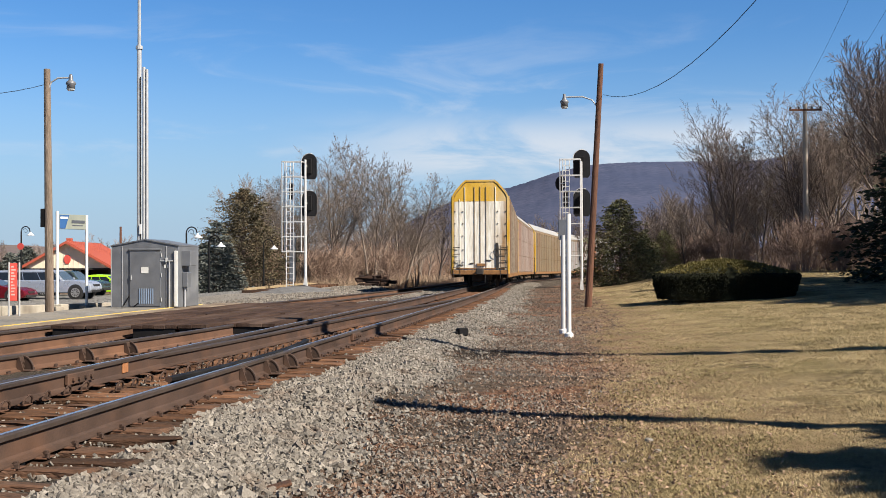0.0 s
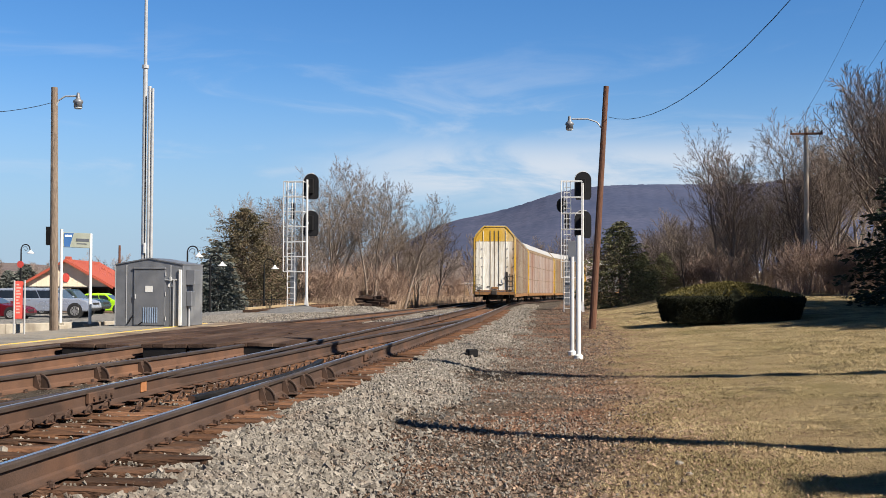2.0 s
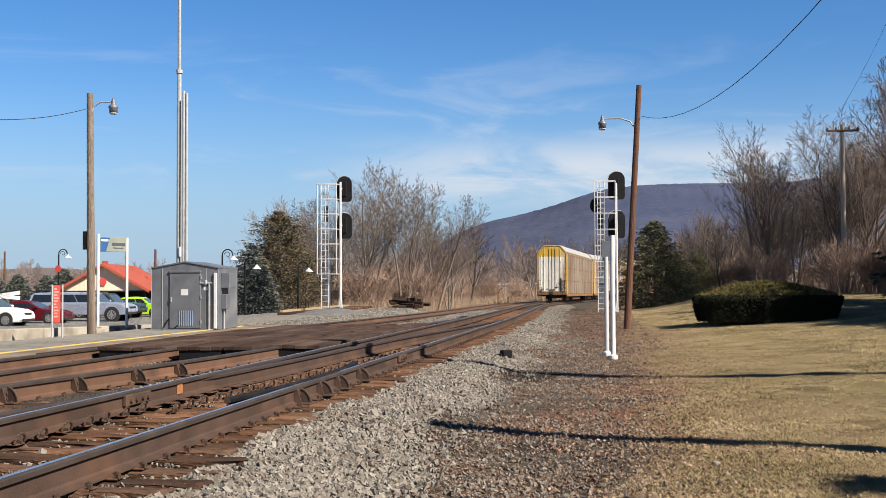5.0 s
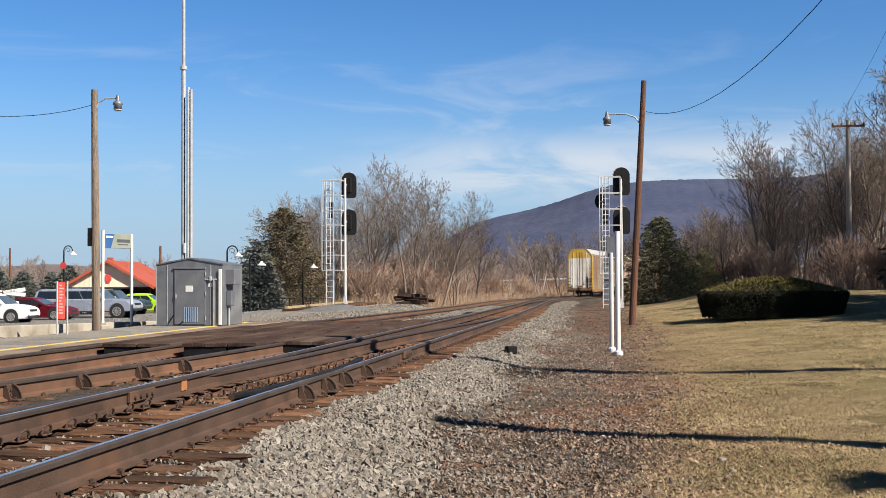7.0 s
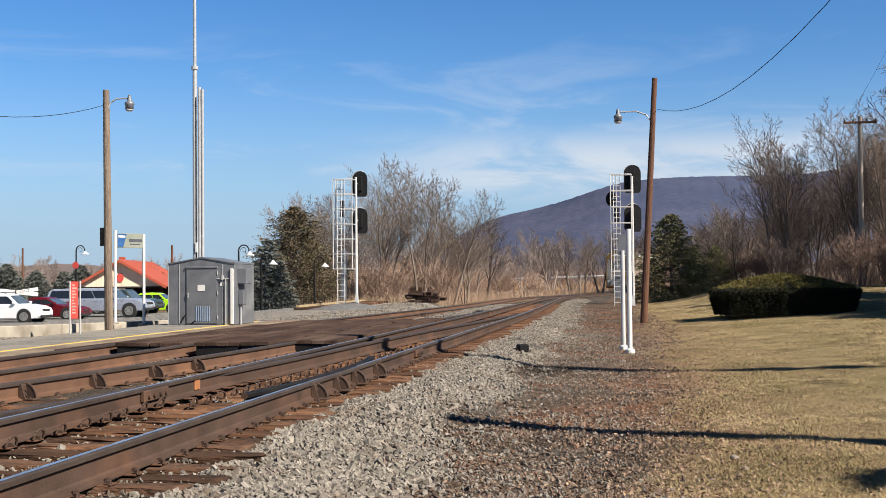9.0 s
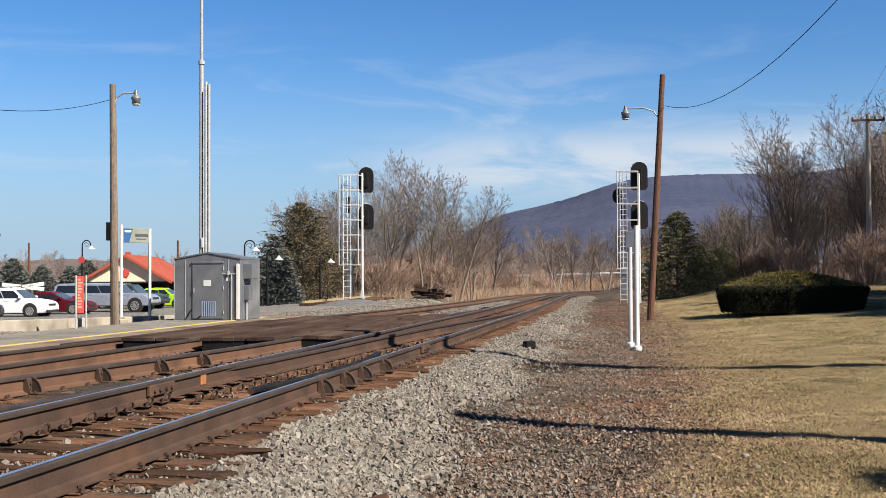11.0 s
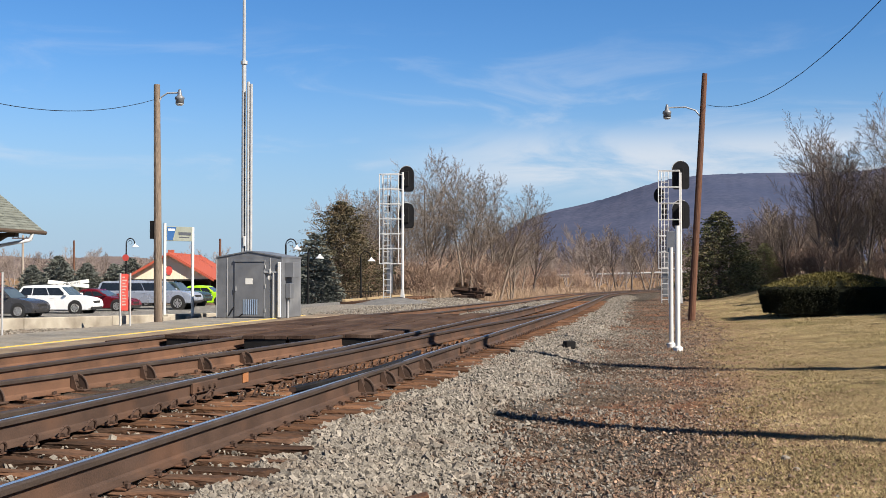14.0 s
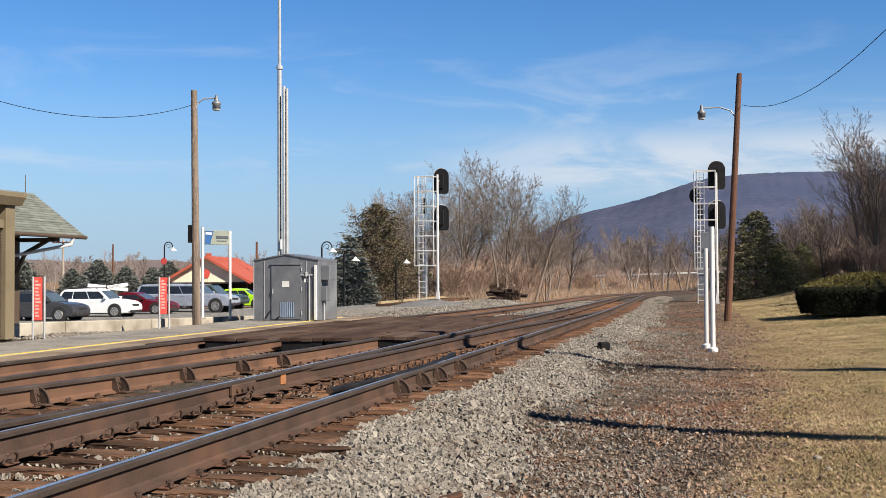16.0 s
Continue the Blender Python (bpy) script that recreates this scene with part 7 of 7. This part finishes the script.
# ---- odds and ends ----
t = thing("steel_plate", pose(-1.75, 7.5, near_z([-1.75], [7.5])[0] + 0.03, 6, -14, 20), "rusty brown steel plate lying on the ballast", "scrap plate")
bm = B()
box(bm, -0.09, 0.09, -0.05, 0.05, 0, 0.02, 0.005)
part("plate", bm, M_PLATE, t)

# near-black block set where a black patch lies on the ballast
t = thing("rubber_block", pose(-2.16, 22.85, near_z([-2.16], [22.85])[0] - 0.01, 0, 0, 25), "small black block lying on the ballast", "block")
bm = B()
box(bm, -0.11, 0.11, -0.1, 0.1, 0.0, 0.17, 0.025)
box(bm, -0.16, -0.02, -0.07, 0.07, 0, 0.1, 0.02)
part("block", bm, M_BLACK, t)

for x, y, s_ in ((0.85, 9.65, 0.05), (0.9, 9.25, 0.04)):
    t = thing("loose_stone", pose(x, y, near_z([x], [y])[0] + 0.01, 20, 10, 40 + 300 * s_), "pale broken stone lying on dead leaves", "stone", "loose pale stones")
    bm = B()
    box(bm, -s_ * 0.8, s_, -s_ * 0.5, s_ * 0.4, -0.02, s_ * 0.35, s_ * 0.2)
    part("stone", bm, M_STONE, t)


def switch_machine(x, y):
    t = thing("switch_machine", pose(x, y, gz(x, y) + 0.02) @ Matrix.Diagonal((0.45, 0.8, 0.5, 1)), "low dark steel switch machine between the tracks", "switch machine")
    bm = B()
    prism(bm, [(-0.6, 0), (0.6, 0), (0.6, 0.2), (0.45, 0.34), (-0.3, 0.34), (-0.6, 0.24)], -0.25, 0.25, bev=0.02)
    part("case", bm, M_STEELDARK, t)
    bm = B()
    box(bm, -0.25, 0.4, -0.2, 0.2, 0.34, 0.42, 0.02)
    part("lid", bm, M_STEELDARK, t)
    bm = B()
    rod(bm, (0.5, 0, 0.12), (1.6, 0, 0.1), 0.03)
    part("throw_rod", bm, M_RUSTY, t)
    return t


switch_machine(-6.25, 47.0)

M_OLDTIE = material("old_creosote_timber", (0.0172, 0.0103, 0.00774), (0.0516, 0.0275, 0.0189), 3, 0.9, 0, 0.6, 30)
pile = thing("tie_pile", pose(-13.6, 74.5, gz(-13.6, 74.5)), "heap of old dark timber ties in the weeds", "timber pile")
rp3 = random.Random(77)
for k in range(20):
    bm = B()
    hl = rp3.uniform(0.5, 1.1)
    box(bm, -hl, hl, -0.12, 0.12, -0.09, 0.09, 0.02)
    o = part("timber", bm, M_OLDTIE, pile)
    o.matrix_basis = pose(rp3.uniform(-0.5, 0.5), rp3.uniform(-0.6, 0.6), 0.1 + 0.15 * (k // 5), rp3.uniform(-20, 20), rp3.uniform(-7, 7), rp3.uniform(-30, 30))

M_PALETIMBER = material("pale_new_timber", (0.284, 0.215, 0.12), (0.361, 0.275, 0.163), 2, 0.8, 0, 0.2, 30)
edging = thing("timber_edging", pose(0, 0, 0), "pale timber edging round a bed of old ties", "edging")
for a, b in (((-17.3, 57.5), (-17.55, 65.5)), ((-17.55, 65.55), (-17.8, 73.5)), ((-17.8, 73.55), (-18.1, 81))):
    bm = B()
    va, vb = Vector((*a, gz(*a) + 0.24)), Vector((*b, gz(*b) + 0.24))
    d = vb - va
    box(bm, 0, d.length, -0.09, 0.09, -0.25, 0.0, 0.01, Matrix.Translation(va) @ d.to_track_quat("X", "Z").to_matrix().to_4x4())
    part("beam", bm, M_PALETIMBER, edging)
for k in range(22):
    y = 57.5 + k
    bm = B()
    box(bm, -1.1, 1.1, -0.13, 0.13, 0, 0.16, 0.015)
    o = part("timber", bm, M_TIE, edging)
    o.matrix_basis = pose(-16.35 - 0.05 * (y - 57), y, gz(-16, y) - 0.03, 0, 0, rp3.uniform(-8, 8))

v, f = [(-15.0, 60.6, gz(-15, 60.6) + 0.34)], []
for j, (rad, hh) in enumerate(((0.8, 0.26), (1.8, 0.1), (2.9, -0.12))):
    for k in range(28):
        a = 2 * math.pi * k / 28
        q = rad * (1 + 0.14 * noise.noise(Vector((math.cos(a) * 2, math.sin(a) * 2, j))))
        x, y = -15.0 + q * math.cos(a) * 0.9, 59.2 + q * math.sin(a) * 1.4
        v.append((x, y, gz(-15, 60) + hh))
f += [(0, 1 + k, 1 + (k + 1) % 28) for k in range(28)]
for j in range(2):
    f += [(1 + j * 28 + k, 1 + (j + 1) * 28 + k, 1 + (j + 1) * 28 + (k + 1) % 28, 1 + j * 28 + (k + 1) % 28) for k in range(28)]
tagged(raw("gravel_mound", v, f, M_DARKGRAVEL, smooth=True), "low mound of dark grey gravel round the signal", "gravel", kind="stuff")

stake = thing("marker_stake", pose(-0.9, 71, gz(-0.9, 71)), "thin wooden marker stake with a white top", "stake")
bm = B()
box(bm, -0.03, 0.03, -0.02, 0.02, -0.1, 1.2, 0.004)
part("stake", bm, M_POLE, stake)
bm = B()
box(bm, -0.035, 0.035, -0.025, 0.025, 0.95, 1.22, 0.004)
part("top", bm, M_WHITE, stake)


# ---- what moves ----
def motions():
    for k, car in enumerate(CARS):
        rows = []
        for i in range(17):
            s = min(S_60 + 11.2 * i + k * 28.6, float(TS[-1]) - 28.0)
            rows.append((float(i), car_pose(s, 27.4)))
        walk(car, rows)


motions()
